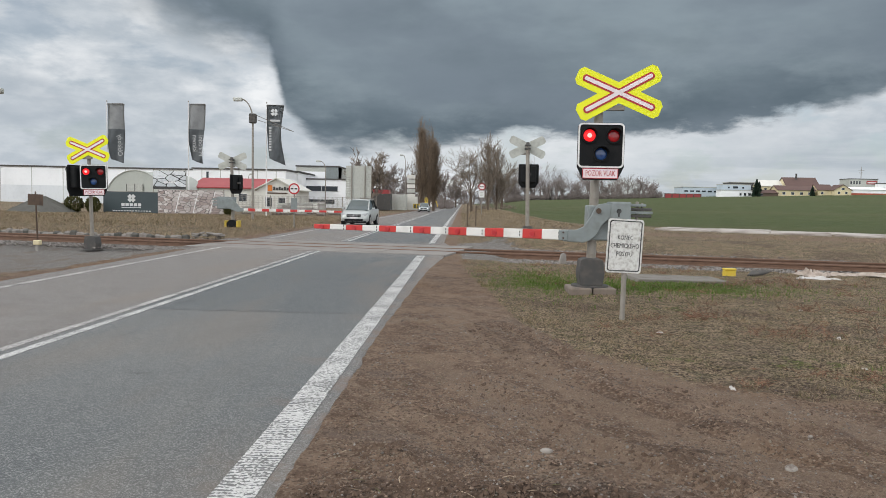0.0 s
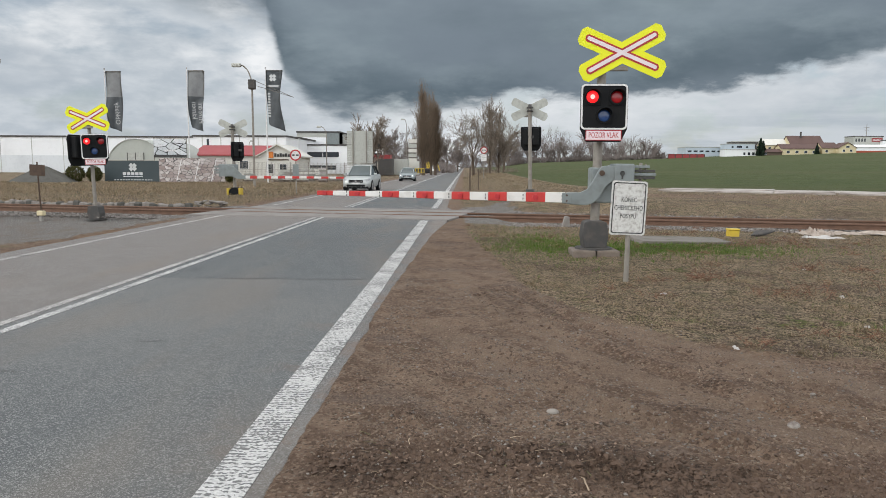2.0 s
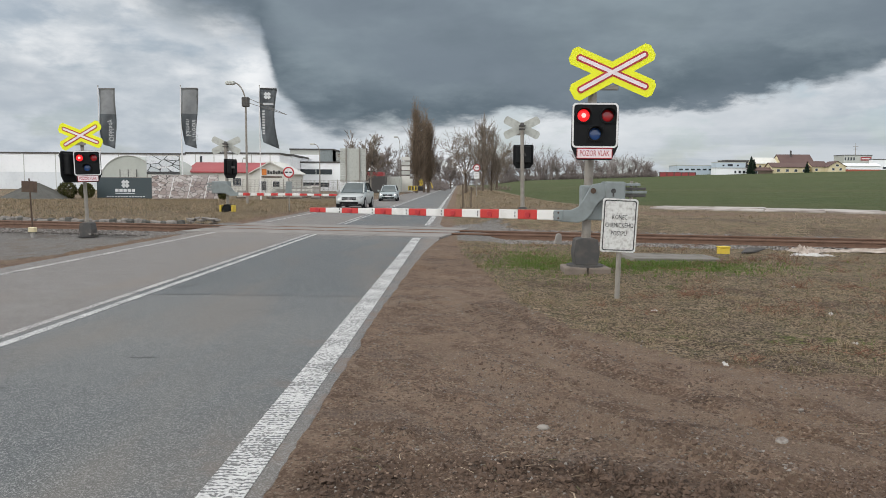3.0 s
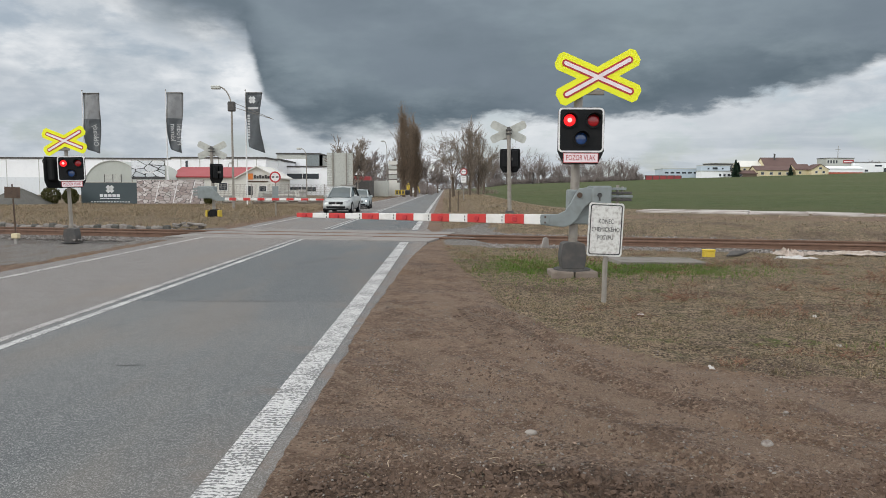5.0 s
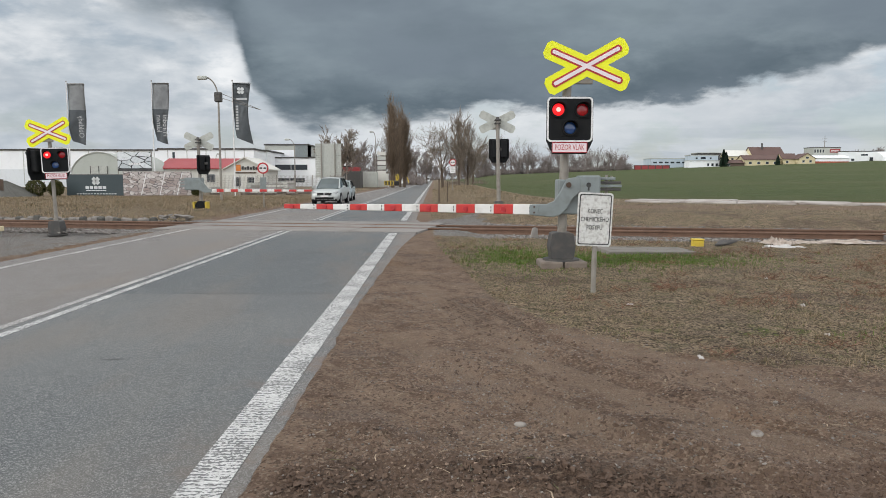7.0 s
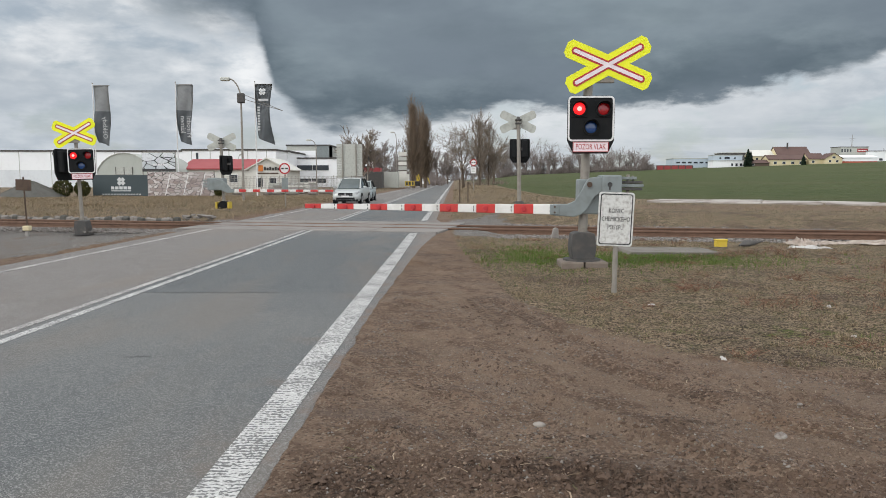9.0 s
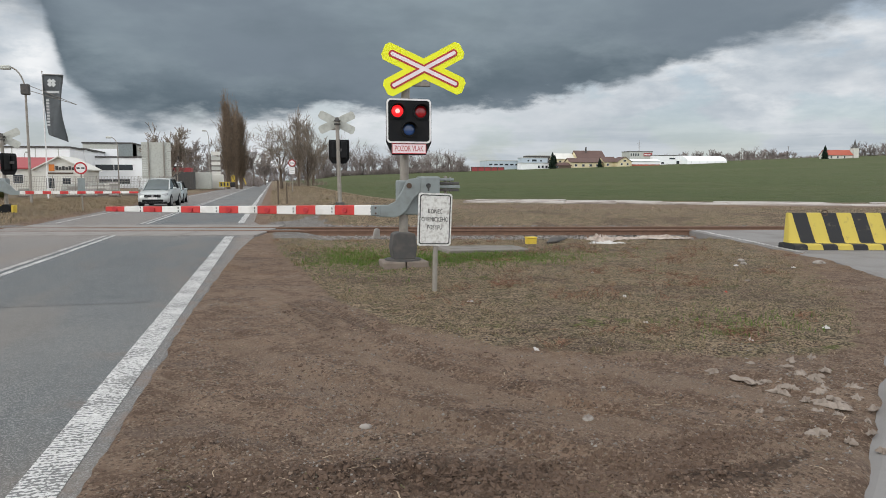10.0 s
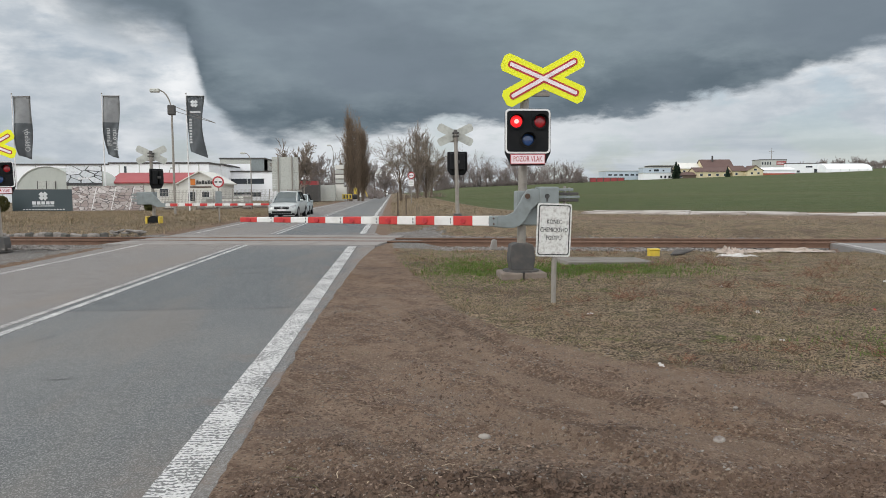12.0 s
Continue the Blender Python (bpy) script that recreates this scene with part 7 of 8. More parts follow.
def flag(x, y, top, seed, words=(), h=5.3, w=1.5):
    """A tall narrow flag on a white pole; the cloth swings on the pole."""
    r = thing("flag", pose(x, y, 0.2), "tall narrow dark grey advertising flag on a white pole", "flag", "flags of the yard")
    part("pole", tube((0, 0, -0.4), (0, 0, top - 0.1), 0.065, 0.04, 10), M["white"], r)
    part("pole_cap", tube((0, 0, top - 0.1), (0, 0, top), 0.06, 0.05, 8), M["galv"], r)
    part("arm", tube((0, 0, top - 0.25), (w, 0, top - 0.25), 0.02, 0.02, 6), M["galv"], r)
    b = bmesh.new()
    nx, nz = 8, 26
    g = {}
    for j in range(nz + 1):
        for i in range(nx + 1):
            u, v = i / nx, j / nz
            drop = v * h
            pull = 0.22 * math.sin(v * 2.6 + seed) * v
            fx = u * w * (1 - 0.10 * math.sin(v * 3.1)) + pull * (0.35 + 0.65 * u) + (0.25 * v ** 4 * (1 - u))
            fy = 0.22 * math.sin(u * 4.5 + v * 6 + seed) * (0.3 + v)
            fz = top - 0.27 - drop + 0.35 * v ** 5 * (1 - u) * (1 if seed < 3 else 1.6)
            g[i, j] = b.verts.new((fx + 0.05, fy, fz))
    for j in range(nz):
        for i in range(nx):
            f = b.faces.new((g[i, j], g[i, j + 1], g[i + 1, j + 1], g[i + 1, j]))
            f.material_index = 1 if (j < 11 and seed < 3) else 0
    bmesh.ops.solidify(b, geom=b.faces[:], thickness=0.012)
    cloth = part("cloth", b, [M["flag"], M["flaggrey"]], r)
    smooth_shade(cloth)
    # printed words, seen mirrored from behind
    if words:
        for k, word in enumerate(words):
            e = text_bm(word, 0.62, 0.0, 0.0, 0.0, 0.004, 0.92)
            e.transform(Matrix.Translation((w * (0.74 - 0.36 * k) + 0.12, -0.34, top - 0.27 - h * (0.70 if k == 0 else 0.66))) @ Matrix.Rotation(radians(-90), 4, "Y") @ Matrix.Diagonal((1, 1, -1, 1)))
            bmesh.ops.reverse_faces(e, faces=e.faces[:])
            part("lettering", e, M["flagtext"], cloth)
    else:
        for k in range(9):
            part("word_bar", box(w * 0.20, w * 0.34, -0.345, -0.33, top - 0.27 - h * 0.40 - 0.24 * k, top - 0.27 - h * 0.40 - 0.24 * k + 0.15), M["flagtext"], cloth)
        part("word_bar", box(w * 0.25, w * 0.85, -0.345, -0.33, top - 1.75, top - 1.58), M["flagtext"], cloth)
    for k in range(4):
        e = box(-0.14, 0.14, -0.345, -0.33, -0.14, 0.14)
        e.transform(pose(w * 0.5 + (k % 2) * 0.25 - 0.12, 0, top - 0.95 + (k // 2) * 0.25 - 0.12, 0, 45, 0))
        if seed > 3:
            part("emblem", e, M["bannertext"], cloth)
        else:
            e.free()
    FLAGS.append((cloth, seed))
    return r


flag(-32.0, 63, 9.9, 0.6, ("Obklady",))
flag(-24.7, 63.2, 10.0, 1.9, ("Přírodní", "kámen"))
flag(-17.6, 63, 10.0, 4.2)


def street_lamp(x, y, h, arm, label, two=False, thick=0.09, z=0.2):
    r = thing("street_lamp", pose(x, y, z), label, "street lamp", "street lamps")
    part("pole", tube((0, 0, -0.4), (0, 0, h * 0.82), thick, thick * 0.7, 10), M["galv"], r)
    pts = [(arm * (1 - math.cos(a)), 0, h * 0.82 + h * 0.18 * math.sin(a)) for a in [math.pi / 2 * i / 7 for i in range(8)]]
    b = bmesh.new()
    for p, q in zip(pts, pts[1:]):
        tube(p, q, thick * 0.55, thick * 0.5, 8, b)
    part("arm", b, M["galv"], r)
    ex, ez = pts[-1][0], pts[-1][2]
    s = 1 if arm > 0 else -1
    part("lamp_head", box(min(ex - 0.1 * s, ex + 0.55 * s), max(ex - 0.1 * s, ex + 0.55 * s), -0.14, 0.14, ez - 0.16, ez + 0.10, 0.06, segs=2), M["rear"], r)
    if two:
        part("second_head", box(-0.24, 0.24, -0.2, 0.2, h * 0.80, h * 0.88, 0.05), M["darkgrey"], r)
        part("stay", tube((0, 0, h * 0.88), (2.2, 3, h * 0.77), 0.02, 0.02, 5), M["galv"], r)
        part("stay", tube((0, 0, h * 0.84), (2.2, 3, h * 0.77), 0.02, 0.02, 5), M["galv"], r)
    return r


street_lamp(-14.95, 50, 8.4, -0.85, "tall grey street lamp with a curved arm and stays", True)
street_lamp(-19.5, 100, 6.9, -0.8, "grey street lamp with a curved arm behind the fence")
street_lamp(-10.2, 125, 9.6, -0.5, "grey street lamp beside the road")
street_lamp(-13.5, 110, 8.6, 0.3, "slim white lamp pole behind the hoarding")
street_lamp(-22.5, 32, 6.1, 0.9, "grey street lamp beside the track")
street_lamp(-36.0, 118, 5.5, 0.3, "slim lamp pole before the white hall")


def round_sign(x, y, z, zc, r_, label, plate=None, tall=0.0):
    r = thing("road_sign", pose(x, y, z), label, "road sign", "road signs")
    part("post", tube((0, 0.05, -0.3), (0, 0.05, zc + r_), 0.035, 0.035, 8), M["galv"], r)
    part("rim", tube((0, -0.012, zc), (0, 0.0, zc), r_, r_, 24), M["red"], r)
    part("face", tube((0, -0.018, zc), (0, -0.011, zc), r_ * 0.74, r_ * 0.74, 24), M["white"], r)
    for sx in (-0.36, 0.36):
        part("pictogram", box(sx * r_ - 0.24 * r_, sx * r_ + 0.24 * r_, -0.024, -0.017, zc - 0.12 * r_, zc + 0.14 * r_, 0.01), M["ink"], r)
    if plate:
        w, h = plate
        p = part("plate", box(-w / 2, w / 2, -0.012, 0.0, zc - r_ - 0.06 - h, zc - r_ - 0.06), M["white"], r)
        for k in range(3):
            part("word_bar", box(-w * 0.33, w * 0.33, -0.018, -0.011, zc - r_ - 0.06 - h * (0.28 + 0.24 * k), zc - r_ - 0.06 - h * (0.2 + 0.24 * k)), M["rear"], p)
    return r


round_sign(-9.35, 39, 0.1, 2.10, 0.31, "round red-rimmed no-overtaking sign on a grey post")
part("lower_panel", box(-0.17, 0.17, -0.01, 0.0, 0.8, 1.6, 0.004), M["greybox"], bpy.data.objects["road_sign.001"])
round_sign(1.78, 67, 0.45, 2.72, 0.33, "round red-rimmed no-overtaking sign above a plate", (0.5, 0.62))
r = thing("marker_post", pose(0.35, 47.5, 0.3), "grey wooden marker post on the bank", "post")
part("post", box(-0.05, 0.05, -0.05, 0.05, -0.3, 1.3, 0.01), M["bark"], r)
part("cap", box(-0.06, 0.06, -0.06, 0.06, 1.3, 1.34), M["bark"], r)
r = thing("marker_post", pose(0.9, 47.2, 0.3), "second grey post beside the marker", "post")
part("post", box(-0.04, 0.04, -0.04, 0.04, -0.3, 1.1, 0.01), M["bark"], r)
part("cap", box(-0.05, 0.05, -0.05, 0.05, 1.1, 1.14), M["bark"], r)

# the big hoarding seen from behind
r = thing("hoarding", pose(-11.1, 75, 0.25, 0, 0, 0), "large white slatted hoarding on steel posts", "hoarding")
for i in range(20):
    z0 = 1.5 + i * 0.178
    part("slat", box(-1.36, -0.72, -0.02, 0.03, z0, z0 + 0.16, 0.006), M["rear"], r)
    part("slat", box(0.72, 1.36, -0.02, 0.03, z0, z0 + 0.16, 0.006), M["rear"], r)
part("panel", box(-0.70, 0.70, -0.02, 0.03, 1.4, 5.05, 0.008), M["rear"], r)
for sx in (-0.71, 0.71):
    part("post", box(sx - 0.06, sx + 0.06, -0.14, -0.02, -0.3, 5.2, 0.01), M["galv"], r)


def mesh_fence(x0, y0, x1, y1, h, n):
    r = thing("fence", pose(x0, y0, 0.15), "grey metal panel fence along the stone yard", "fence")
    d = Vector((x1 - x0, y1 - y0, 0))
    for i in range(n + 1):
        p = d * (i / n)
        part("post", tube((p.x, p.y, -0.2), (p.x, p.y, h + 0.05), 0.04, 0.04, 6), M["galv"], r)
        if i < n:
            q = d * ((i + 1) / n)
            b = bmesh.new()
            for k in range(9):
                z = 0.1 + (h - 0.12) * k / 8
                tube((p.x, p.y, z), (q.x, q.y, z), 0.011, 0.011, 4, b, False)
            for k in range(1, 14):
                c = p.lerp(q, k / 14)
                tube((c.x, c.y, 0.05), (c.x, c.y, h), 0.011, 0.011, 4, b, False)
            part("mesh_panel", b, M["galv"], r)
    return r


mesh_fence(-20.6, 63, -9.6, 66, 1.75, 7)
mesh_fence(-9.6, 66, -9.3, 74, 1.75, 4)
# stacked stone and pallets in the yard
rs = random.Random(8)
for i in range(26):
    x, y = rs.uniform(-21, -10), rs.uniform(66, 78)
    w_, h_ = rs.uniform(0.5, 1.2), rs.uniform(0.4, 1.2)
    r = thing("stone_pallet", pose(x, y, 0.15, 0, 0, rs.uniform(-20, 20)), "pale stone stacked on a pallet behind the fence", "stone stack", "stone stacks")
    part("pallet", box(-w_ / 2 - 0.05, w_ / 2 + 0.05, -0.4, 0.4, -0.05, 0.12), M["bark"], r)
    k = 0
    z0 = 0.12
    while z0 < h_:
        t_ = rs.uniform(0.08, 0.2)
        part("stone_slab", box(-w_ / 2 + rs.uniform(0, 0.1), w_ / 2 - rs.uniform(0, 0.1), -0.35, 0.35, z0, z0 + t_ - 0.01, 0.012), M[rs.choice(["stonepale", "concrete", "rear", "plaster"])], r)
        z0 += t_
# grit heap and clipped bushes
b = bmesh.new()
bmesh.ops.create_cone(b, cap_ends=True, segments=40, radius1=3.6, radius2=0.3, depth=2.1)
bmesh.ops.subdivide_edges(b, edges=b.edges[:], cuts=2)
for v in b.verts:
    v.co += Vector((1, 1, 0.5)) * 0.22 * noise.noise(v.co * 0.9) * (1.2 - v.co.z)
b.transform(pose(-36.2, 60, 0.62) @ Matrix.Diagonal((1.0, 0.9, 0.80, 1)))
tagged(part("gravel_mound", b, M["grit"]), "dark conical mound of loose grit", "mound")


def bush(x, y, w, h, seed):
    r = thing("bush", pose(x, y, 0.1), "clipped olive-green evergreen bush", "bush", "clipped bushes")
    rnd = random.Random(seed)
    V, F = [], []
    for i in range(1500):
        d = Vector((rnd.gauss(0, 1), rnd.gauss(0, 1), rnd.gauss(0, 1))).normalized() * rnd.uniform(0.7, 1.0)
        c = Vector((d.x * w / 2, d.y * w / 2, max(-0.1, h / 2 + d.z * h / 2)))
        e = Euler((rnd.uniform(0, 6), rnd.uniform(0, 6), rnd.uniform(0, 6))).to_matrix()
        k = len(V)
        for p in ((-0.09, 0, 0), (0, -0.04, 0), (0.09, 0, 0), (0, 0.04, 0)):
            V.append(c + e @ Vector(p))
        F.append((k, k + 1, k + 2, k + 3))
    mesh_np("leaves", V, F, M["hedge"], r)
    part("stem", tube((0, 0, -0.2), (0, 0, h * 0.7), 0.08, 0.05, 6), M["bark"], r)


bush(-33.7, 60.5, 1.6, 1.5, 1)
bush(-32.2, 60.8, 1.3, 1.4, 2)
bush(-20.4, 61.2, 0.9, 1.0, 3)


# ---- the yards along the road ----
def boxes_yard():
    for x, y, w, d, h, mm, lab, nm in ((-13.6, 112, 4.2, 3, 2.6, "darkgrey", "dark metal container beside the road", "container"), (-10.8, 118, 2.6, 3, 2.6, "rear", "pale metal container beside the road", "container"),
                                      (-8.9, 122, 2.0, 2, 2.3, "plaster", "pale metal cabinet beside the road", "container"), (-13.6, 117, 2.6, 3, 3.3, "redroof", "red kiosk behind the fence", "kiosk")):
        r = thing(nm, pose(x, y, 0.2), lab, nm, "yard containers")
        part("body", box(-w / 2, w / 2, 0, d, 0, h, 0.03), M[mm], r)
        for k in range(int(w / 0.5)):
            part("rib", box(-w / 2 + 0.25 + 0.5 * k - 0.05, -w / 2 + 0.25 + 0.5 * k + 0.05, -0.05, 0.0, 0.15, h - 0.15), M[mm], r)
    r = thing("sign_pylon", pose(-9.4, 128, 0.2), "slim sign pylon with stacked panels by the road", "sign")
    part("post", tube((0, 0, -0.3), (0, 0, 6.6), 0.1, 0.08, 8), M["galv"], r)
    for k in range(5):
        part("panel", box(-0.75, 0.75, -0.12, -0.05, 2.2 + 0.85 * k, 2.85 + 0.85 * k, 0.02), M["rear"] if k % 2 else M["plaster"], r)
    r = thing("digger", pose(-6.9, 150, 0.2), "small yellow digger parked beside the road", "digger")
    part("cab", box(-1.2, 0.2, 0, 1.6, 1.0, 2.4, 0.1), M["plasticyellow"], r)
    part("track_unit", box(-1.5, 1.0, -0.2, 1.8, 0.0, 0.9, 0.2), M["tyre"], r)
    part("boom", tube((0.2, 0.8, 1.3), (1.2, 0.8, 1.75), 0.16, 0.12, 8), M["plasticyellow"], r)
    part("dipper", tube((1.2, 0.8, 1.75), (1.6, 0.8, 0.5), 0.12, 0.1, 8), M["plasticyellow"], r)
    r = thing("warning_board", pose(-7.6, 120, 0.1), "yellow and black roadside board", "sign")
    part("board", box(-0.8, 0.8, -0.04, 0.0, 0.4, 1.2, 0.01), M["plasticyellow"], r)
    for k in range(3):
        part("bar", box(-0.6 + 0.5 * k, -0.35 + 0.5 * k, -0.06, -0.03, 0.5, 1.1), M["ink"], r)
    part("leg", box(-0.05, 0.05, 0.0, 0.05, -0.2, 0.5), M["galv"], r)
    r = thing("white_stele", pose(-6.3, 140, 0.1), "white signboard standing by the road", "sign")
    part("board", box(-0.55, 0.55, -0.1, 0.1, 0.6, 2.6, 0.03), M["hall"], r)
    part("leg", box(-0.2, 0.2, -0.08, 0.08, -0.2, 0.6), M["galv"], r)


boxes_yard()


# ---- the village beyond the field ----
def at(x, y):
    return gz(x, y)


Z3 = lambda x: at(x, 300) - 0.4
flat_building("far_factory", 107, 318, Z3(102), 0, 19, 12, 4.9, M["factoryblue"], "low pale blue factory hall beyond the field", tuple((-8.6 + 2.6 * k, -6.9 + 2.6 * k, 2.9, 3.6) for k in range(6)), group="far halls")
flat_building("far_hall", 115.8, 302, Z3(116), 0, 13.8, 6, 3.0, M["hall"], "white hall with small windows beyond the field", ((0.8, 1.6, 0.9, 2.0), (2.6, 3.5, 0.9, 2.0), (4.4, 5.4, 0.9, 2.0)), group="far halls")
flat_building("far_hall", 118.5, 311, Z3(116), 0, 12.6, 6, 5.6, M["factoryblue"], "pale upper hall with three blue windows", ((-3.6, -2.8, 4.1, 4.8), (-1.4, 0.8, 4.1, 5.0), (2.6, 3.4, 4.1, 4.8)), group="far halls")
flat_building("far_roof", 126.5, 322, Z3(118), 0, 13, 9, 7.0, M["darkgrey"], "large dark-roofed hall behind the firs", ((-5.5, 5.5, 4.6, 5.0),), group="far halls")
r = thing("red_wall", pose(92.3, 300, Z3(93)), "low red brick wall along the field", "wall")
part("wall", box(-7.5, 7.5, 0, 0.5, -0.5, 1.9), M["redroof"], r)
part("coping", box(-7.6, 7.6, -0.1, 0.6, 1.9, 2.05), M["brownroof"], r)
for k in range(6):
    part("pier", box(-7.5 + 3 * k - 0.2, -7.5 + 3 * k + 0.2, -0.12, 0.0, -0.5, 1.9), M["brownroof"], r)
gabled("house", 137.8, 297, Z3(138), -3, 15, 8, 2.7, 4.5, M["cream"], M["brownroof"], "cream house with a brown tiled roof", "house", ((-5.5, -4.3, 0.8, 1.8), (-2, -0.8, 0.8, 1.8), (1.5, 2.7, 0.8, 1.8), (4.8, 6.0, 0.8, 1.8)), group="village houses")
gabled("house", 145.5, 308, Z3(142) + 0.2, -3, 13.5, 10, 4.6, 8.1, M["cream"], M["brownroof"], "large house with a steep brown roof", "house", ((-5, -3.8, 2.8, 3.8),), group="village houses")
gabled("house", 150.2, 298, Z3(150), -3, 6.0, 8, 2.6, 4.8, M["cream"], M["brownroof"], "low cream house wing with a brown roof", "house", ((-1.8, -0.8, 0.8, 1.8),), group="village houses")
gabled("house", 155.2, 294, Z3(155), -6, 6.6, 9, 2.4, 4.5, M["cream"], M["brownroof"], "cream gabled house with a brown roof", "house", ((-1.9, -1.0, 0.8, 1.7), (0.9, 1.8, 0.8, 1.7), (-0.6, 0.6, 2.4, 3.2)), along=False, group="village houses")
gabled("shed", 126.2, 297, Z3(126), 0, 8.4, 6, 1.7, 2.9, M["bark"], M["brownroof"], "low brown shed beside the houses", "shed", ((-3, -2, 0.6, 1.4),))
gabled("barn", 135.0, 312, Z3(131), 0, 11, 8, 4.9, 7.4, M["cream"], M["plaster"], "pale barn behind the houses", "barn", ((-4, -3, 3, 4),))
part("chimney", box(-1.6, -1.1, 3.5, 4.2, 7.2, 9.9), M["darkgrey"], bpy.data.objects["house.001"], "dark chimney")
flat_building("terminal", 170.0, 306, Z3(167), 0, 11.8, 8, 7.0, M["rear"], "grey block with small windows and a red panel", tuple((-5.5 + 1.2 * k, -4.9 + 1.2 * k, 4.9, 6.2) for k in range(4)))
part("red_panel", box(1.2, 5.6, -0.1, 0.02, 4.9, 6.4), M["redroof"], bpy.data.objects["terminal"])
part("panel_stripe", box(1.6, 5.2, -0.13, -0.09, 5.4, 5.8), M["white"], bpy.data.objects["terminal"])
b = bmesh.new()
tube((1, 4, 7), (1, 4, 12.6), 0.16, 0.07, 6, b)
tube((-0.2, 4, 11.0), (2.2, 4, 11.0), 0.06, 0.06, 5, b)
tube((0.0, 4, 9.9), (2.0, 4, 9.9), 0.06, 0.06, 5, b)
part("aerial", b, M["galv"], bpy.data.objects["terminal"])
gabled("white_hall", 165.3, 295, Z3(165), -2, 15.6, 7, 2.4, 3.3, M["hall"], M["hall"], "long low white hall with a red footing", "building")
part("footing", box(-7.9, 7.9, -0.08, 0.0, -0.5, 0.9), M["orangeroof"], bpy.data.objects["white_hall"])
flat_building("white_block", 182.5, 304, Z3(181), 0, 15.4, 9, 4.7, M["hall"], "white flat-roofed hall with blue doors", ((-6.5, -5, 0.3, 1.9), (-3, -1.6, 0.8, 1.7), (1.2, 4.2, 3.0, 3.7), (5.0, 6.8, 0.3, 2.3)))
r = thing("white_tent_hall", pose(199.5, 297, Z3(199)), "long white round-topped tent hall", "tent hall")
b = prism([(0, -0.5)] + [(8 - 8 * math.cos(a), 4.1 * math.sin(a) ** 0.7) for a in [math.pi * i / 12 for i in range(1, 12)]] + [(16, -0.5)], 0, 21)
b.transform(Matrix.Rotation(radians(-90), 4, "Z"))
b.transform(Matrix.Translation((-10.5, 16, 0)))
bmesh.ops.recalc_face_normals(b, faces=b.faces[:])
part("canvas", b, M["hall"], r)
for k in range(5):
    part("seam", box(-8.6 + 4.2 * k, -8.5 + 4.2 * k, -0.05, 0.02, 0, 1.5), M["rear"], r)
r = gabled("church", 278, 302, Z3(278), -6, 14, 6, 2.3, 4.7, M["plaster"], M["orangeroof"], "white village church with red roof and pointed tower", "church", ((-5, -4.2, 0.6, 1.8), (-1.5, -0.7, 0.6, 1.8), (2.2, 3.0, 0.6, 1.8)))
part("tower", box(8.4, 11.2, 1, 3.8, -1, 5.9), M["plaster"], r)
for rad, top, dep, zc in ((1.95, 0.6, 1.7, 6.75), (0.65, 0.04, 2.6, 8.9)):
    b = bmesh.new()
    bmesh.ops.create_cone(b, cap_ends=True, segments=8, radius1=rad, radius2=top, depth=dep)
    b.transform(pose(9.8, 2.4, zc))
    part("spire", b, M["darkgrey"], r)
for xx in (-30, -4):
    r = thing("power_pole", pose(250 + xx, 300, at(250 + xx, 300)), "thin power pole on the field's crest", "pole", "power poles")
    part("pole", tube((0, 0, -1), (0, 0, 7), 0.14, 0.09, 6), M["bark"], r)
    part("crossarm", tube((-0.8, 0, 6.6), (0.8, 0, 6.6), 0.06, 0.06, 5), M["bark"], r)
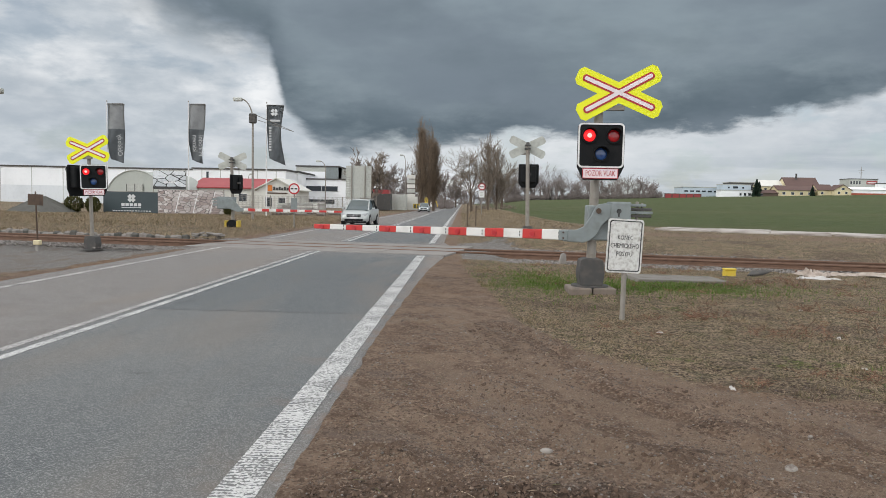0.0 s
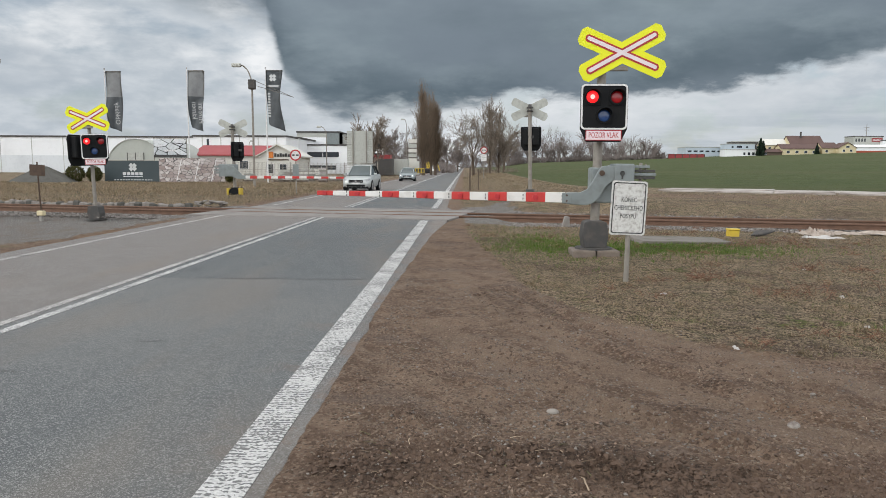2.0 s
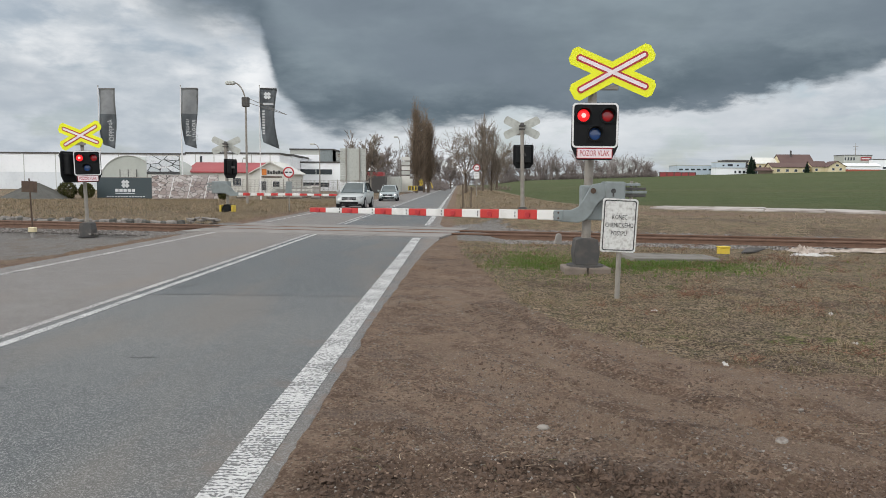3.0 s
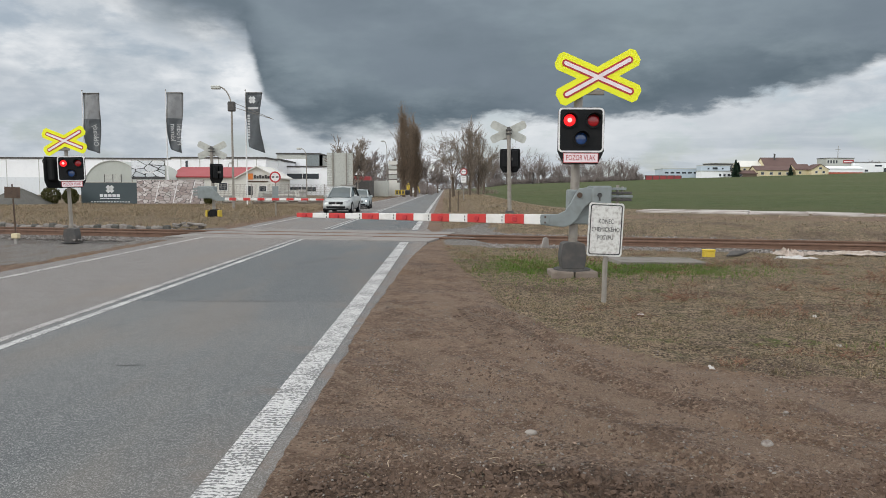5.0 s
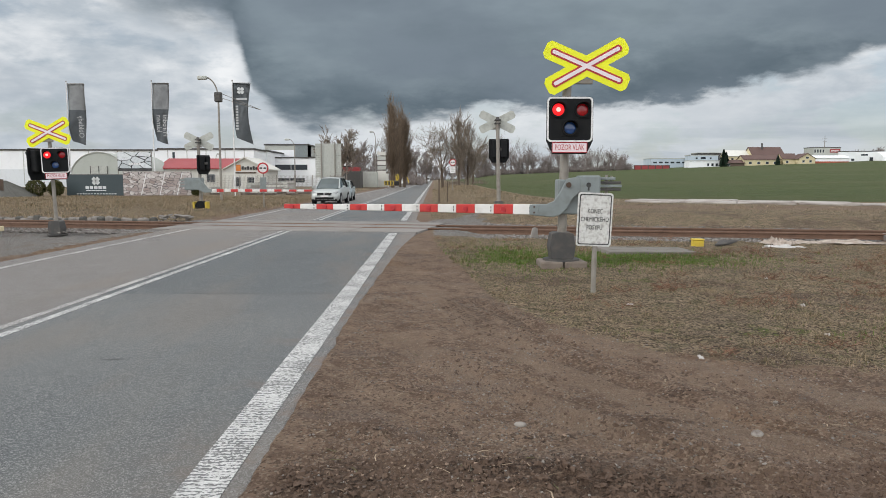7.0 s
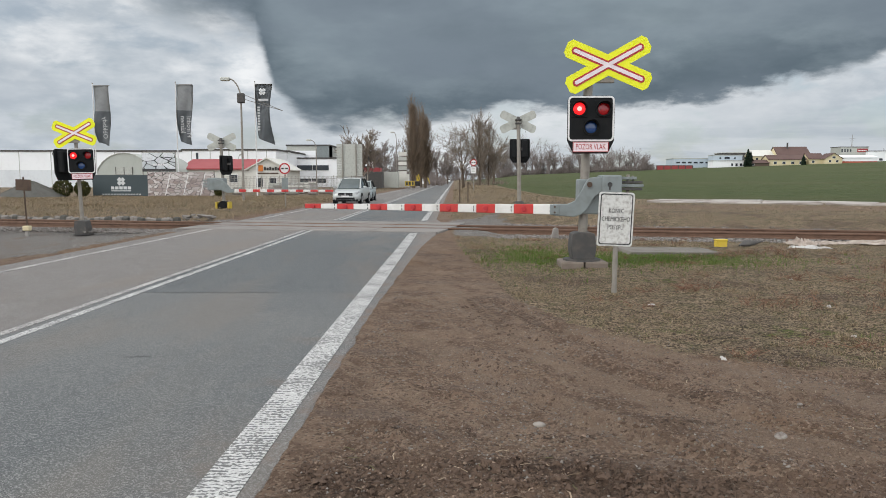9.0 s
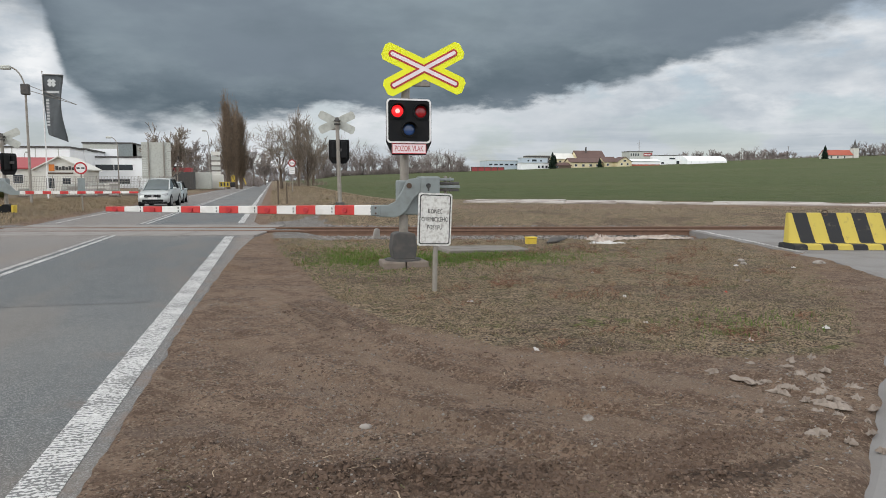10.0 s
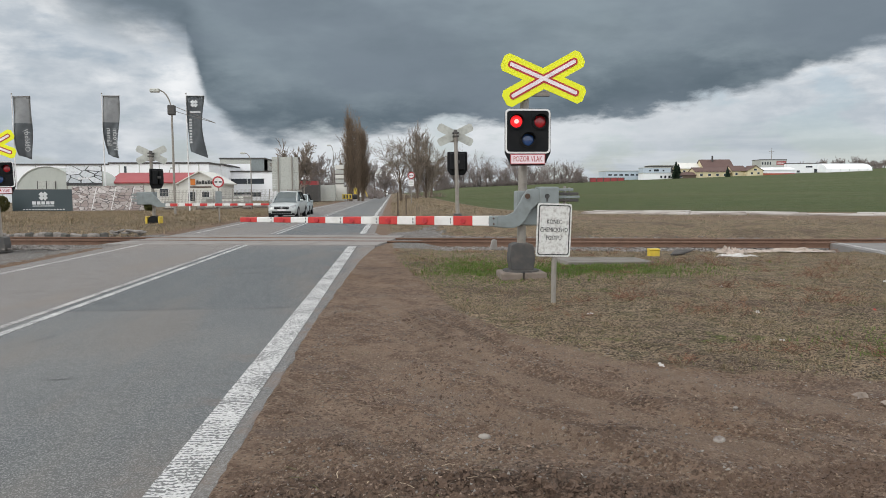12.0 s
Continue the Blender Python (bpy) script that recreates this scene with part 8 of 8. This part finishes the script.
# distant traffic at the end of the road
for x, y, mm in ((-3.0, 330, "hall"), (-6.8, 260, "darkgrey")):
    r = thing("van", pose(x, y, 0.0), "small distant van on the far road", "van", "distant vehicles")
    part("body", box(-0.95, 0.95, 0, 4.5, 0.4, 2.1, 0.15), M[mm], r)
    part("windscreen", box(-0.8, 0.8, -0.02, 0.02, 1.25, 1.9), M["glass"], r)
    for sx in (-0.8, 0.8):
        part("wheel", tube((sx - 0.1, 0.8, 0.33), (sx + 0.1, 0.8, 0.33), 0.33, 0.33, 10), M["tyre"], r)


# ---- what moves ----
def motions():
    # the two red lamps of each signal flash in turn, once a second: the glowing lens slides up to the glass and back
    for k, (ob, on, off) in enumerate(GLOWS):
        rows = []
        left = k % 2 == 0
        for s in range(-1, 13):
            a, b_ = (s - 0.16, s + 0.26) if left else (s + 0.32, s + 0.78)
            for t, m in ((a - 0.06, off), (a, on), (b_, on), (b_ + 0.06, off)):
                if 0.0 < t < 12.0:
                    rows.append((t, m))
        start = on if left else off
        rows = [(0.0, start)] + rows + [(12.0, start)]
        walk(ob, rows)
    walk(second_car, [(t, pose(x, y, 0.0, 0, 0, a)) for t, x, y, a in (
        (0.0, -6.15, 112.0, 1.0), (0.5, -6.2, 102.5, 1.0), (1.0, -6.25, 93.5, 1.0), (1.5, -6.3, 85.2, 1.0), (2.0, -6.35, 77.5, 1.0), (2.5, -6.4, 70.5, 1.2), (3.0, -6.45, 65.2, 1.6), (3.2, -6.5, 63.6, 1.8),
        (4.0, -6.6, 58.6, 2.6), (4.8, -6.75, 55.6, 2.2), (5.5, -6.82, 53.6, 1.6), (6.0, -6.88, 52.6, 1.2), (6.5, -6.92, 51.9, 1.0), (7.2, -6.92, 51.6, 1.0), (12.0, -6.92, 51.6, 1.0))])
    # the flags swing on their poles
    for cloth, seed in FLAGS:
        walk(cloth, [(0.5 * k, pose(0, 0, 0, 0, 0, 5 * math.sin(1.7 * k * 0.5 + seed * 2) + 3 * math.sin(3.9 * k * 0.5 + seed))) for k in range(25)])


motions()
